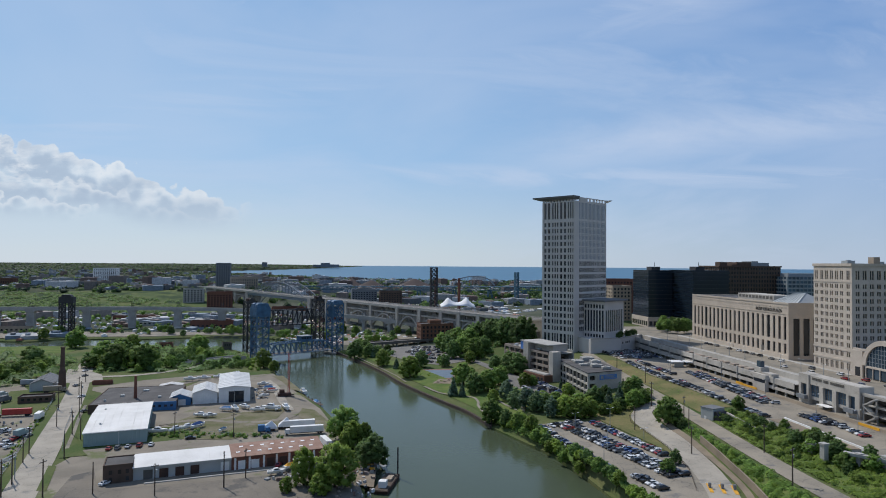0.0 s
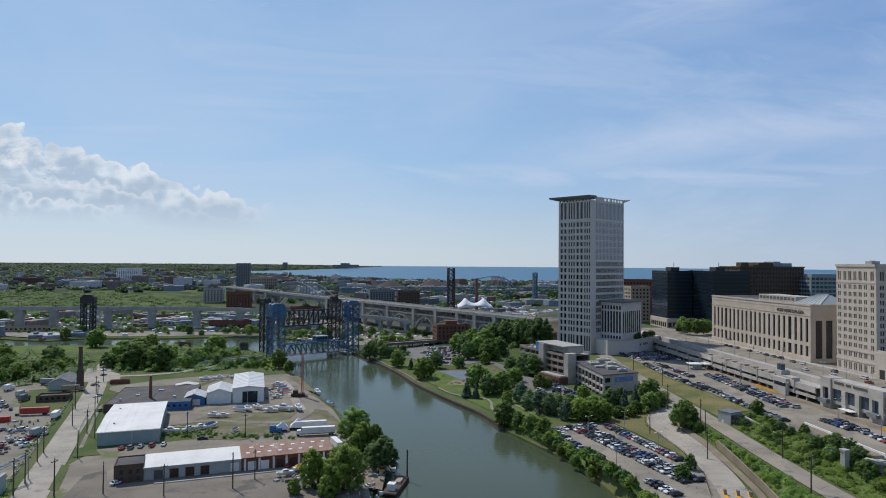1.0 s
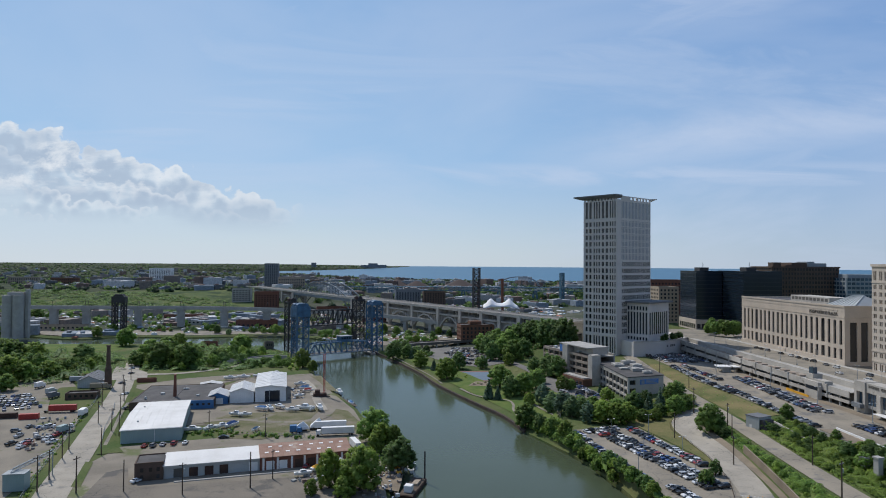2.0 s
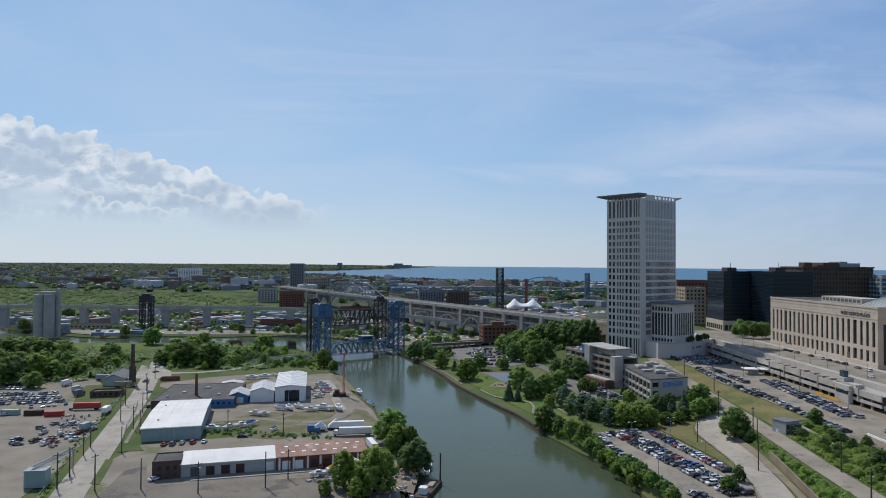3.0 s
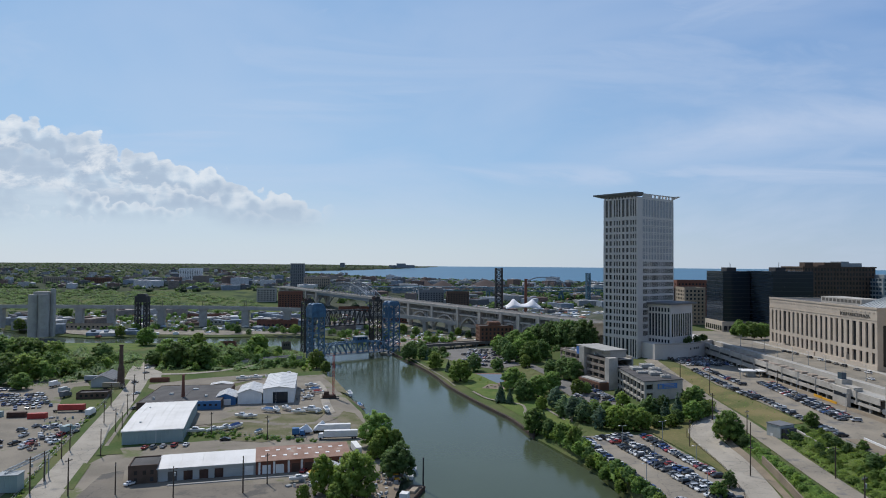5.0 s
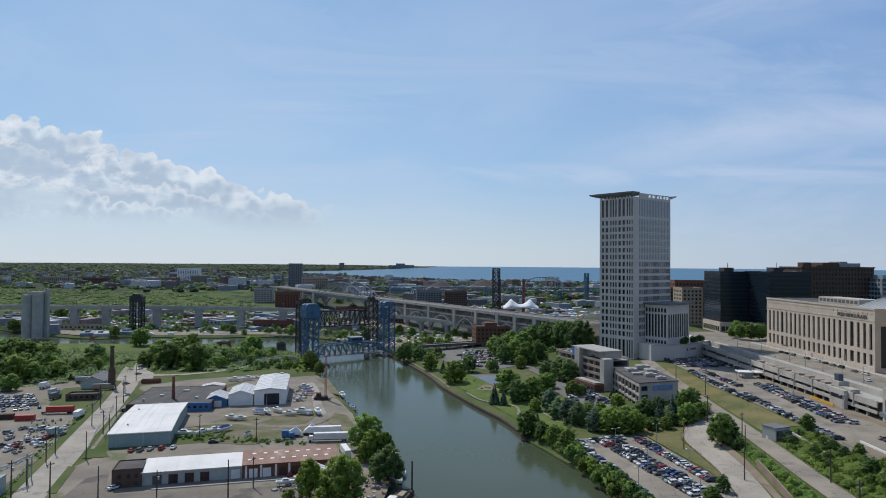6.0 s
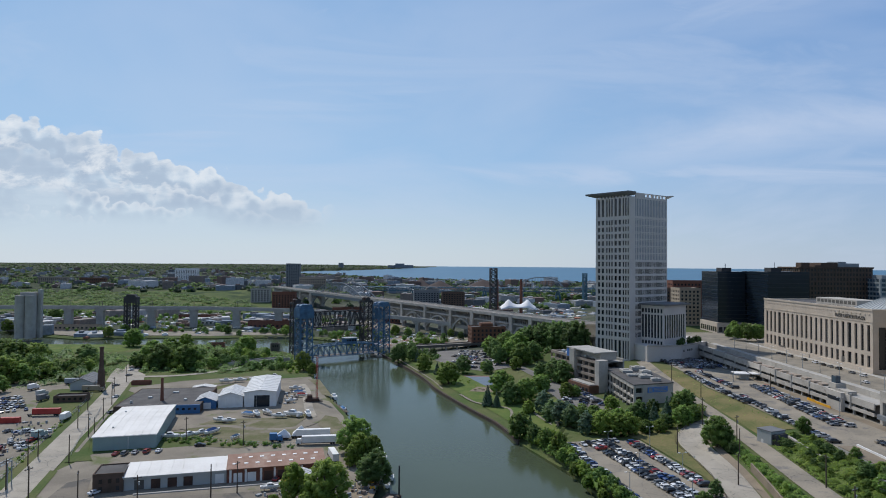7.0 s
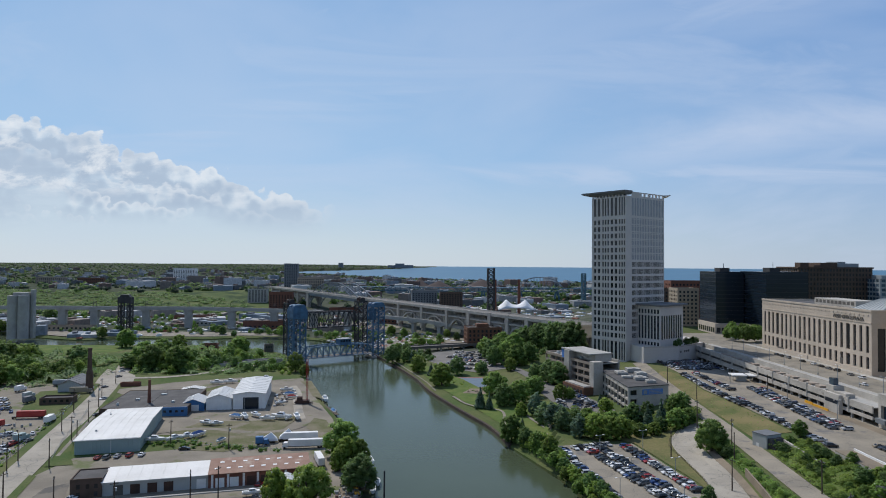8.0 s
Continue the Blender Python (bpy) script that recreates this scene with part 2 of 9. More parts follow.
def water_mat(name, col, rough, ripple):
    m = bpy.data.materials.new(name)
    m.use_nodes = True
    nt = m.node_tree
    N, L = nt.nodes.new, nt.links.new
    b = nt.nodes["Principled BSDF"]
    b.inputs["Roughness"].default_value, b.inputs["IOR"].default_value = rough, 1.33
    tc, nz, n2 = N("ShaderNodeTexCoord"), N("ShaderNodeTexNoise"), N("ShaderNodeTexNoise")
    for n, s in ((nz, ripple), (n2, 0.02)):
        L(tc.outputs["Object"], n.inputs["Vector"])
        n.inputs["Scale"].default_value, n.inputs["Detail"].default_value = s, 4
    mx = N("ShaderNodeMix")
    mx.data_type = "RGBA"
    L(n2.outputs["Fac"], mx.inputs[0])
    mx.inputs[6].default_value, mx.inputs[7].default_value = (*col, 1), (*[c * 1.35 for c in col], 1)
    L(mx.outputs[2], b.inputs["Base Color"])
    bp = N("ShaderNodeBump")
    bp.inputs["Strength"].default_value, bp.inputs["Distance"].default_value = 0.35, 0.12
    L(nz.outputs["Fac"], bp.inputs["Height"])
    L(bp.outputs[0], b.inputs["Normal"])
    return m


M = {}
M["grass"] = mat("grass", (0.062, 0.098, 0.030), 0.95, col2=(0.125, 0.13, 0.055), scale=0.03, fine=0.8, amount=0.9, bump=0.4, spec=0.1)
M["lawn"] = mat("lawn", (0.070, 0.120, 0.030), 0.95, col2=(0.140, 0.165, 0.050), scale=0.11, fine=1.2, amount=0.8, bump=0.3, spec=0.1)
M["dry_grass"] = mat("dry_grass", (0.20, 0.165, 0.078), 0.95, col2=(0.098, 0.115, 0.042), scale=0.06, fine=1.0, amount=0.9, bump=0.3, spec=0.1)
M["meadow"] = mat("meadow", (0.066, 0.098, 0.034), 0.95, col2=(0.115, 0.132, 0.048), scale=0.02, fine=0.15, amount=1.0, bump=0.3, spec=0.1, wear=((0.035, 0.058, 0.024), 0.022, 0.50))
# greyed towards blue, so a little distance haze sits in the colour
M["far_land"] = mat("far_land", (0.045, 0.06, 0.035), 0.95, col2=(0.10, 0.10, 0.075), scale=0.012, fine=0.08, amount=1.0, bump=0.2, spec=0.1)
M["wood_floor"] = mat("wood_floor", (0.028, 0.042, 0.02), 0.95, col2=(0.06, 0.068, 0.036), scale=0.01, fine=0.08, amount=1.0, bump=0.2, spec=0.1)
M["asphalt"] = mat("asphalt", (0.14, 0.132, 0.12), 0.92, col2=(0.185, 0.172, 0.152), scale=0.08, fine=2.0, amount=0.9, wear=((0.11, 0.105, 0.10), 0.15, 0.60))
M["concrete_road"] = mat("concrete_road", (0.26, 0.23, 0.182), 0.9, col2=(0.185, 0.165, 0.13), scale=0.12, fine=2.0, amount=0.9, wear=((0.16, 0.15, 0.13), 0.12, 0.58), cracks=((0.11, 0.10, 0.085), 0.14, 0.03))
M["gravel"] = mat("gravel", (0.245, 0.213, 0.165), 0.95, col2=(0.17, 0.148, 0.115), scale=0.07, fine=2.5, amount=0.9, bump=0.5, wear=((0.12, 0.135, 0.055), 0.06, 0.57))
M["dirt"] = mat("dirt", (0.25, 0.20, 0.14), 0.95, col2=(0.17, 0.138, 0.10), scale=0.1, fine=2.0, amount=0.9, bump=0.4)
M["concrete"] = mat("concrete", (0.40, 0.385, 0.35), 0.88, col2=(0.30, 0.29, 0.265), scale=0.15, fine=2.0, amount=0.8)
M["pale_concrete"] = mat("pale_concrete", (0.47, 0.435, 0.38), 0.85, col2=(0.34, 0.315, 0.275), scale=0.12, fine=1.5, amount=0.9, wear=((0.28, 0.255, 0.22), 0.22, 0.60))
M["tower_stone"] = mat("tower_stone", (0.56, 0.525, 0.485), 0.8, col2=(0.48, 0.45, 0.42), scale=0.1, fine=1.2, amount=0.6)
M["limestone"] = mat("limestone", (0.54, 0.46, 0.37), 0.85, col2=(0.43, 0.365, 0.295), scale=0.1, fine=1.0, amount=0.7)
M["terracotta"] = mat("terracotta", (0.54, 0.47, 0.39), 0.8, col2=(0.43, 0.37, 0.305), scale=0.15, fine=1.2, amount=0.7)
# also coats inner walls of the decks, where its darkness stands in for shade
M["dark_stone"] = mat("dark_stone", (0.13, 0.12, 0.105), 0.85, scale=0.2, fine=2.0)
M["brick"] = mat("red_brick", (0.20, 0.085, 0.055), 0.9, col2=(0.14, 0.06, 0.042), scale=0.3, fine=5.0, amount=0.8)
M["brown_brick"] = mat("brown_brick", (0.12, 0.078, 0.058), 0.9, col2=(0.07, 0.05, 0.035), scale=0.3, fine=5.0, amount=0.8)
M["orange_brick"] = mat("orange_brick", (0.19, 0.092, 0.055), 0.9, col2=(0.12, 0.062, 0.04), scale=0.3, fine=4.0, amount=0.8)
M["tan_brick"] = mat("tan_brick", (0.37, 0.30, 0.225), 0.9, col2=(0.29, 0.235, 0.175), scale=0.3, fine=4.0, amount=0.8)
M["white_roof"] = mat("white_roof", (0.69, 0.675, 0.64), 0.6, col2=(0.57, 0.555, 0.52), scale=0.12, fine=1.5, amount=0.7, bump=0.1, wear=((0.55, 0.53, 0.48), 0.10, 0.66))
M["white_paint"] = mat("white_paint", (0.78, 0.77, 0.74), 0.5, col2=(0.66, 0.65, 0.62), scale=0.3, fine=3.0, amount=0.6)
M["grey_metal"] = mat("grey_metal", (0.42, 0.44, 0.43), 0.45, col2=(0.34, 0.36, 0.355), scale=0.2, fine=2.0, metal=0.1)
M["teal_metal"] = mat("teal_metal", (0.30, 0.385, 0.37), 0.5, col2=(0.25, 0.33, 0.32), scale=0.2, fine=2.0)
# pale base colour stands in for bright sky reflected in this glass
M["sky_glass"] = mat("sky_glass", (0.21, 0.24, 0.265), 0.15, scale=0.1, fine=0.6, bump=0.0, spec=0.6)
M["tan_concrete"] = mat("tan_concrete", (0.36, 0.30, 0.24), 0.9, col2=(0.27, 0.22, 0.175), scale=0.15, fine=2.0, amount=0.8)
M["sign_blue"] = mat("sign_blue", (0.10, 0.24, 0.58), 0.5, scale=0.5, fine=4.0)
M["blue_paint"] = mat("blue_paint", (0.05, 0.17, 0.36), 0.5, col2=(0.045, 0.13, 0.27), scale=0.3, fine=3.0)
M["bridge_blue"] = mat("bridge_blue", (0.07, 0.165, 0.27), 0.6, col2=(0.045, 0.095, 0.16), scale=0.3, fine=2.0, amount=0.8)
M["black_steel"] = mat("black_steel", (0.032, 0.032, 0.034), 0.6, col2=(0.05, 0.046, 0.044), scale=0.4, fine=3.0, amount=0.8)
M["rust_steel"] = mat("rust_steel", (0.085, 0.045, 0.032), 0.8, col2=(0.05, 0.03, 0.024), scale=0.4, fine=3.0, amount=0.8)
M["teal_steel"] = mat("teal_steel", (0.09, 0.19, 0.25), 0.6, col2=(0.045, 0.10, 0.13), scale=0.3, fine=2.0)
M["pale_steel"] = mat("pale_steel", (0.30, 0.335, 0.35), 0.6, scale=0.3, fine=2.0)
M["rust_roof"] = mat("rust_roof", (0.23, 0.125, 0.085), 0.75, col2=(0.30, 0.19, 0.14), scale=0.2, fine=2.0, amount=1.0, wear=((0.36, 0.28, 0.22), 0.2, 0.60))
M["tar_roof"] = mat("tar_roof", (0.065, 0.062, 0.06), 0.9, col2=(0.10, 0.094, 0.09), scale=0.15, fine=2.0, amount=1.0, wear=((0.17, 0.155, 0.14), 0.1, 0.62))
M["slate_roof"] = mat("slate_roof", (0.17, 0.175, 0.18), 0.75, col2=(0.12, 0.125, 0.13), scale=0.15, fine=2.0)
M["wood_pole"] = mat("wood_pole", (0.10, 0.075, 0.055), 0.9, scale=1.0, fine=8.0)
M["bark"] = mat("bark", (0.09, 0.065, 0.045), 0.95, scale=1.0, fine=6.0, bump=0.6)
M["black_glass"] = mat("black_glass", (0.014, 0.024, 0.036), 0.12, scale=0.05, fine=0.5, bump=0.02, spec=0.45)
M["window_glass"] = mat("window_glass", (0.028, 0.032, 0.036), 0.10, scale=0.1, fine=0.6, bump=0.0, spec=0.5, per_object=0.5)
M["blue_glass"] = mat("blue_glass", (0.06, 0.10, 0.14), 0.12, scale=0.1, fine=0.6, bump=0.0, spec=0.6, per_object=0.4)
M["rubber"] = mat("rubber", (0.02, 0.02, 0.02), 0.85, scale=2.0, fine=10.0)
M["chrome"] = mat("chrome", (0.6, 0.6, 0.6), 0.25, metal=1.0, scale=1.0, fine=4.0, bump=0.0)
M["yellow"] = mat("yellow_paint", (0.75, 0.38, 0.03), 0.55, scale=0.5, fine=4.0)
M["red_paint"] = mat("red_paint", (0.42, 0.05, 0.04), 0.5, scale=0.5, fine=4.0)
M["line_paint"] = mat("line_paint", (0.72, 0.71, 0.66), 0.8, scale=0.6, fine=6.0, amount=0.9)
M["band_glass"] = mat("band_glass", (0.016, 0.022, 0.03), 0.3, scale=0.1, fine=1.0, bump=0.0)
M["lot"] = mat("worn_asphalt", (0.295, 0.255, 0.195), 0.92, col2=(0.20, 0.176, 0.138), scale=0.07, fine=2.0, amount=0.9, wear=((0.16, 0.15, 0.135), 0.10, 0.57), cracks=((0.10, 0.092, 0.08), 0.13, 0.03))
M["pale_road"] = mat("pale_road", (0.36, 0.322, 0.262), 0.9, col2=(0.28, 0.252, 0.205), scale=0.1, fine=2.0, amount=1.0, wear=((0.22, 0.205, 0.18), 0.12, 0.57), cracks=((0.13, 0.12, 0.10), 0.17, 0.03))
M["yard_asphalt"] = mat("yard_asphalt", (0.19, 0.164, 0.128), 0.92, col2=(0.135, 0.119, 0.096), scale=0.06, fine=2.0, amount=1.0, wear=((0.10, 0.092, 0.08), 0.08, 0.56), cracks=((0.07, 0.065, 0.06), 0.12, 0.03))
M["yard_grass"] = mat("yard_grass", (0.115, 0.118, 0.055), 0.95, col2=(0.195, 0.172, 0.118), scale=0.09, fine=1.4, amount=1.0, bump=0.4, spec=0.1, wear=((0.215, 0.188, 0.145), 0.11, 0.56))
M["dull_blue"] = mat("dull_blue_court", (0.14, 0.19, 0.24), 0.9, scale=0.2, fine=3.0)
M["dull_red"] = mat("dull_red_court", (0.24, 0.13, 0.11), 0.9, scale=0.2, fine=3.0)
M["arch_steel"] = mat("arch_steel", (0.18, 0.215, 0.235), 0.6, scale=0.3, fine=2.0)
M["pile"] = mat("sheet_pile", (0.050, 0.042, 0.036), 0.85, col2=(0.085, 0.058, 0.042), scale=0.3, fine=3.0, amount=0.9)
M["ore"] = mat("ore", (0.075, 0.056, 0.050), 0.95, scale=0.05, fine=0.6)
M["cool_grey"] = mat("cool_grey", (0.20, 0.215, 0.225), 0.85, scale=0.1, fine=1.0)
M["pale_sheet"] = mat("pale_sheet", (0.60, 0.60, 0.585), 0.5, col2=(0.52, 0.52, 0.50), scale=0.15, fine=2.0, amount=0.8, wear=((0.44, 0.42, 0.38), 0.12, 0.64))
M["tent"] = mat("tent_fabric", (0.82, 0.82, 0.81), 0.7, scale=0.1, fine=1.0, amount=0.4, bump=0.05)
M["leaf_a"] = leaf_mat("leaf_green", (0.078, 0.142, 0.032), (0.195, 0.300, 0.072))
M["leaf_b"] = leaf_mat("leaf_bright", (0.105, 0.170, 0.030), (0.24, 0.335, 0.070))
M["leaf_c"] = leaf_mat("leaf_blue", (0.066, 0.118, 0.076), (0.15, 0.222, 0.14))
# blue lifted slightly in the base colour, in place of distance haze
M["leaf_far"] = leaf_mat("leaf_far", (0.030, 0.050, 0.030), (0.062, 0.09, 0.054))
M["leaf_d"] = leaf_mat("leaf_dark", (0.059, 0.114, 0.034), (0.152, 0.238, 0.074))
M["leaf_e"] = leaf_mat("leaf_grey_green", (0.082, 0.138, 0.064), (0.18, 0.26, 0.115))
M["river"] = water_mat("river_water", (0.052, 0.067, 0.040), 0.14, 0.5)
M["river"].node_tree.nodes["Principled BSDF"].inputs["Specular IOR Level"].default_value = 0.30
M["lake"] = water_mat("lake_water", (0.05, 0.13, 0.20), 0.5, 0.03)



# ---- mesh helpers ----
def box(bm, x0, y0, z0, x1, y1, z1, m=None):
    v = [bm.verts.new(p if m is None else m @ Vector(p)) for p in
         ((x0, y0, z0), (x1, y0, z0), (x1, y1, z0), (x0, y1, z0), (x0, y0, z1), (x1, y0, z1), (x1, y1, z1), (x0, y1, z1))]
    for f in ((3, 2, 1, 0), (4, 5, 6, 7), (0, 1, 5, 4), (1, 2, 6, 5), (2, 3, 7, 6), (3, 0, 4, 7)):
        bm.faces.new([v[i] for i in f])
    return bm


def prism(bm, poly, z0, z1, m=None):
    """A solid over a ground plan that runs anticlockwise."""
    n = len(poly)
    lo = [bm.verts.new((x, y, z0) if m is None else m @ Vector((x, y, z0))) for x, y in poly]
    hi = [bm.verts.new((x, y, z1) if m is None else m @ Vector((x, y, z1))) for x, y in poly]
    bm.faces.new(lo[::-1]), bm.faces.new(hi)
    for i in range(n):
        bm.faces.new((lo[i], lo[(i + 1) % n], hi[(i + 1) % n], hi[i]))
    return bm


def profile(bm, pts, y0, y1, m=None):
    """A solid along y over a section of (x, z) that runs anticlockwise seen from -y."""
    n = len(pts)
    a = [bm.verts.new((x, y0, z) if m is None else m @ Vector((x, y0, z))) for x, z in pts]
    b = [bm.verts.new((x, y1, z) if m is None else m @ Vector((x, y1, z))) for x, z in pts]
    bm.faces.new(a), bm.faces.new(b[::-1])
    for i in range(n):
        bm.faces.new((a[(i + 1) % n], a[i], b[i], b[(i + 1) % n]))
    return bm


def bar(bm, a, b, w, h=None):
    """A straight member of section w x h from a to b."""
    a, b = Vector(a), Vector(b)
    d = b - a
    h = h or w
    q = d.to_track_quat("Z", "Y").to_matrix().to_4x4()
    return box(bm, -w / 2, -h / 2, 0, w / 2, h / 2, d.length, Matrix.Translation(a) @ q)


def tube(bm, p, r0, r1, h, n=10, m=None):
    """An upright tapered round member."""
    x, y, z = p
    ring = [(math.cos(2 * math.pi * i / n), math.sin(2 * math.pi * i / n)) for i in range(n)]
    lo = [Vector((x + r0 * c, y + r0 * s, z)) for c, s in ring]
    hi = [Vector((x + r1 * c, y + r1 * s, z + h)) for c, s in ring]
    if m is not None:
        lo, hi = [m @ v for v in lo], [m @ v for v in hi]
    lo, hi = [bm.verts.new(v) for v in lo], [bm.verts.new(v) for v in hi]
    for i in range(n):
        bm.faces.new((lo[i], lo[(i + 1) % n], hi[(i + 1) % n], hi[i]))
    bm.faces.new(hi), bm.faces.new(lo[::-1])
    return bm


def done(name, bm, material):
    me = bpy.data.meshes.new(name)
    bm.to_mesh(me)
    bm.free()
    for m in material if isinstance(material, (list, tuple)) else [material]:
        me.materials.append(m)
    return me


def part(name, bm, material, parent, label="", kind=""):
    ob = new(name, bm if isinstance(bm, bpy.types.Mesh) else done(name, bm, material))
    ob.parent = parent
    return tagged(ob, label, kind=kind)


def thing(name, m, label, category, group="", kind=""):
    ob = new(name)
    ob.empty_display_size = 1
    ob.matrix_basis = m if isinstance(m, Matrix) else pose(*m)
    return tagged(ob, label, category, group, kind)


def solid(name, bm, material, label, category, kind="", m=None):
    ob = new(name, done(name, bm, material))
    if m is not None:
        ob.matrix_basis = m
    return tagged(ob, label, category, kind=kind)


def from_arrays(name, verts, faces, material, smooth=False):
    me = bpy.data.meshes.new(name)
    me.from_pydata([tuple(v) for v in verts], [], [tuple(f) for f in faces])
    me.materials.append(material)
    if smooth:
        me.polygons.foreach_set("use_smooth", [True] * len(me.polygons))
    me.update()
    return me


def facade(parent, m, width, z0, z1, cols, rows, wall, glass, depth=0.5, pane_depth=0.35, wall_name="wall", each=True, mullion=0, wall_label=""):
    """A wall along local x, facing local -y, pierced by windows: columns (x0, x1) by rows (z0, z1), each with a set-back pane."""
    bm = bmesh.new()
    xs = sorted({0.0, float(width)} | {float(v) for c in cols for v in c})
    zs = sorted({float(z0), float(z1)} | {float(v) for r in rows for v in r})
    nx, nz = len(xs), len(zs)
    vf = [[bm.verts.new(m @ Vector((x, 0, z))) for z in zs] for x in xs]
    vb = [[bm.verts.new(m @ Vector((x, depth, z))) for z in zs] for x in xs]

    def hole(i, k):
        if not (0 <= i < nx - 1 and 0 <= k < nz - 1):
            return True
        x, z = (xs[i] + xs[i + 1]) / 2, (zs[k] + zs[k + 1]) / 2
        return any(a < x < b for a, b in cols) and any(c < z < d for c, d in rows)

    for i in range(nx - 1):
        for k in range(nz - 1):
            if hole(i, k):
                continue
            bm.faces.new((vf[i][k], vf[i + 1][k], vf[i + 1][k + 1], vf[i][k + 1]))
            bm.faces.new((vb[i][k + 1], vb[i + 1][k + 1], vb[i + 1][k], vb[i][k]))
            for gone, p, q in ((hole(i - 1, k), (i, k + 1), (i, k)), (hole(i + 1, k), (i + 1, k), (i + 1, k + 1)), (hole(i, k - 1), (i, k), (i + 1, k)), (hole(i, k + 1), (i + 1, k + 1), (i, k + 1))):
                if gone:
                    bm.faces.new((vf[q[0]][q[1]], vf[p[0]][p[1]], vb[p[0]][p[1]], vb[q[0]][q[1]]))
    for row in vf + vb:
        for v in row:
            if not v.link_faces:
                bm.verts.remove(v)
    part(wall_name, bm, wall, parent, wall_label)
    cache = {}
    if each:
        for a, b in cols:
            for c, d in rows:
                key = (round(b - a, 3), round(d - c, 3))
                if key not in cache:
                    q = bmesh.new()
                    box(q, 0, 0, 0, key[0], 0.1, key[1])
                    for i in range(mullion):
                        box(q, key[0] * (i + 1) / (mullion + 1) - 0.05, -0.06, 0, key[0] * (i + 1) / (mullion + 1) + 0.05, 0, key[1])
                    cache[key] = done("window", q, glass)
                w = new("window", cache[key])
                w.parent = parent
                w.matrix_local = m @ Matrix.Translation((a, pane_depth, c))
    else:
        q = bmesh.new()
        for a, b in cols:
            for c, d in rows:
                box(q, a, pane_depth, c, b, pane_depth + 0.1, d, m)
        part("window_panes", q, glass, parent, kind="stuff")


def even(n, first, last, ratio):
    """n openings spread evenly between first and last, each ratio of its bay."""
    w = (last - first) / n
    return [(first + w * (i + 0.5 - ratio / 2), first + w * (i + 0.5 + ratio / 2)) for i in range(n)]


def place(x, y, z, rz):
    return pose(x, y, z, 0, 0, rz)



# ---- land and water ----
LEFT_BANK = [(-20, -300), (4, 100), (1, 235), (-2, 292), (-21, 369), (-38, 417), (-64, 490), (-78, 559), (-124, 632), (-167, 654),
             (-209, 668), (-300, 664), (-367, 662), (-470, 690), (-700, 830)]
RIGHT_BANK = [(70, -300), (90, 100), (88, 229), (82, 274), (73, 301), (65, 325), (58, 358), (45, 392), (26, 447), (13, 499), (-16, 583),
              (-52, 668), (-110, 728), (-189, 738), (-228, 728), (-317, 729), (-351, 710), (-440, 750), (-660, 890)]
RIVER = RIGHT_BANK + LEFT_BANK[::-1]


def inside_poly(x, y, poly):
    res = np.zeros(np.shape(x), bool)
    for (x0, y0), (x1, y1) in zip(poly, poly[1:] + poly[:1]):
        hit = ((y0 > y) != (y1 > y))
        res ^= hit & (x < (x1 - x0) * (y - y0) / (y1 - y0 + 1e-12) + x0)
    return res


def edge_dist(x, y, line):
    best = np.full(np.shape(x), 1e9)
    for (x0, y0), (x1, y1) in zip(line, line[1:]):
        dx, dy = x1 - x0, y1 - y0
        k = np.clip(((x - x0) * dx + (y - y0) * dy) / (dx * dx + dy * dy), 0, 1)
        best = np.minimum(best, np.hypot(x - x0 - k * dx, y - y0 - k * dy))
    return best


def step(v, a, b):
    k = np.clip((v - a) / (b - a), 0, 1)
    return k * k * (3 - 2 * k)


def lake_mask(x, y):
    """Where the lake lies: beyond a shore that runs out to a long cape on the left."""
    r, az = np.hypot(x, y), np.degrees(np.arctan2(x, y))
    near = np.interp(az, [-22, -16, -10, -4, 4, 15, 30, 60], [3600, 3400, 3150, 2900, 2700, 2600, 2500, 2400])
    cape = (az < 3.0) & (r > np.interp(az, [-30, -19, -8, -4, -0.1], [3300, 3500, 4000, 4300, 4750])) & (az < -0.1)
    return (r > near) & (az > -20) & (az < 80) & ~cape


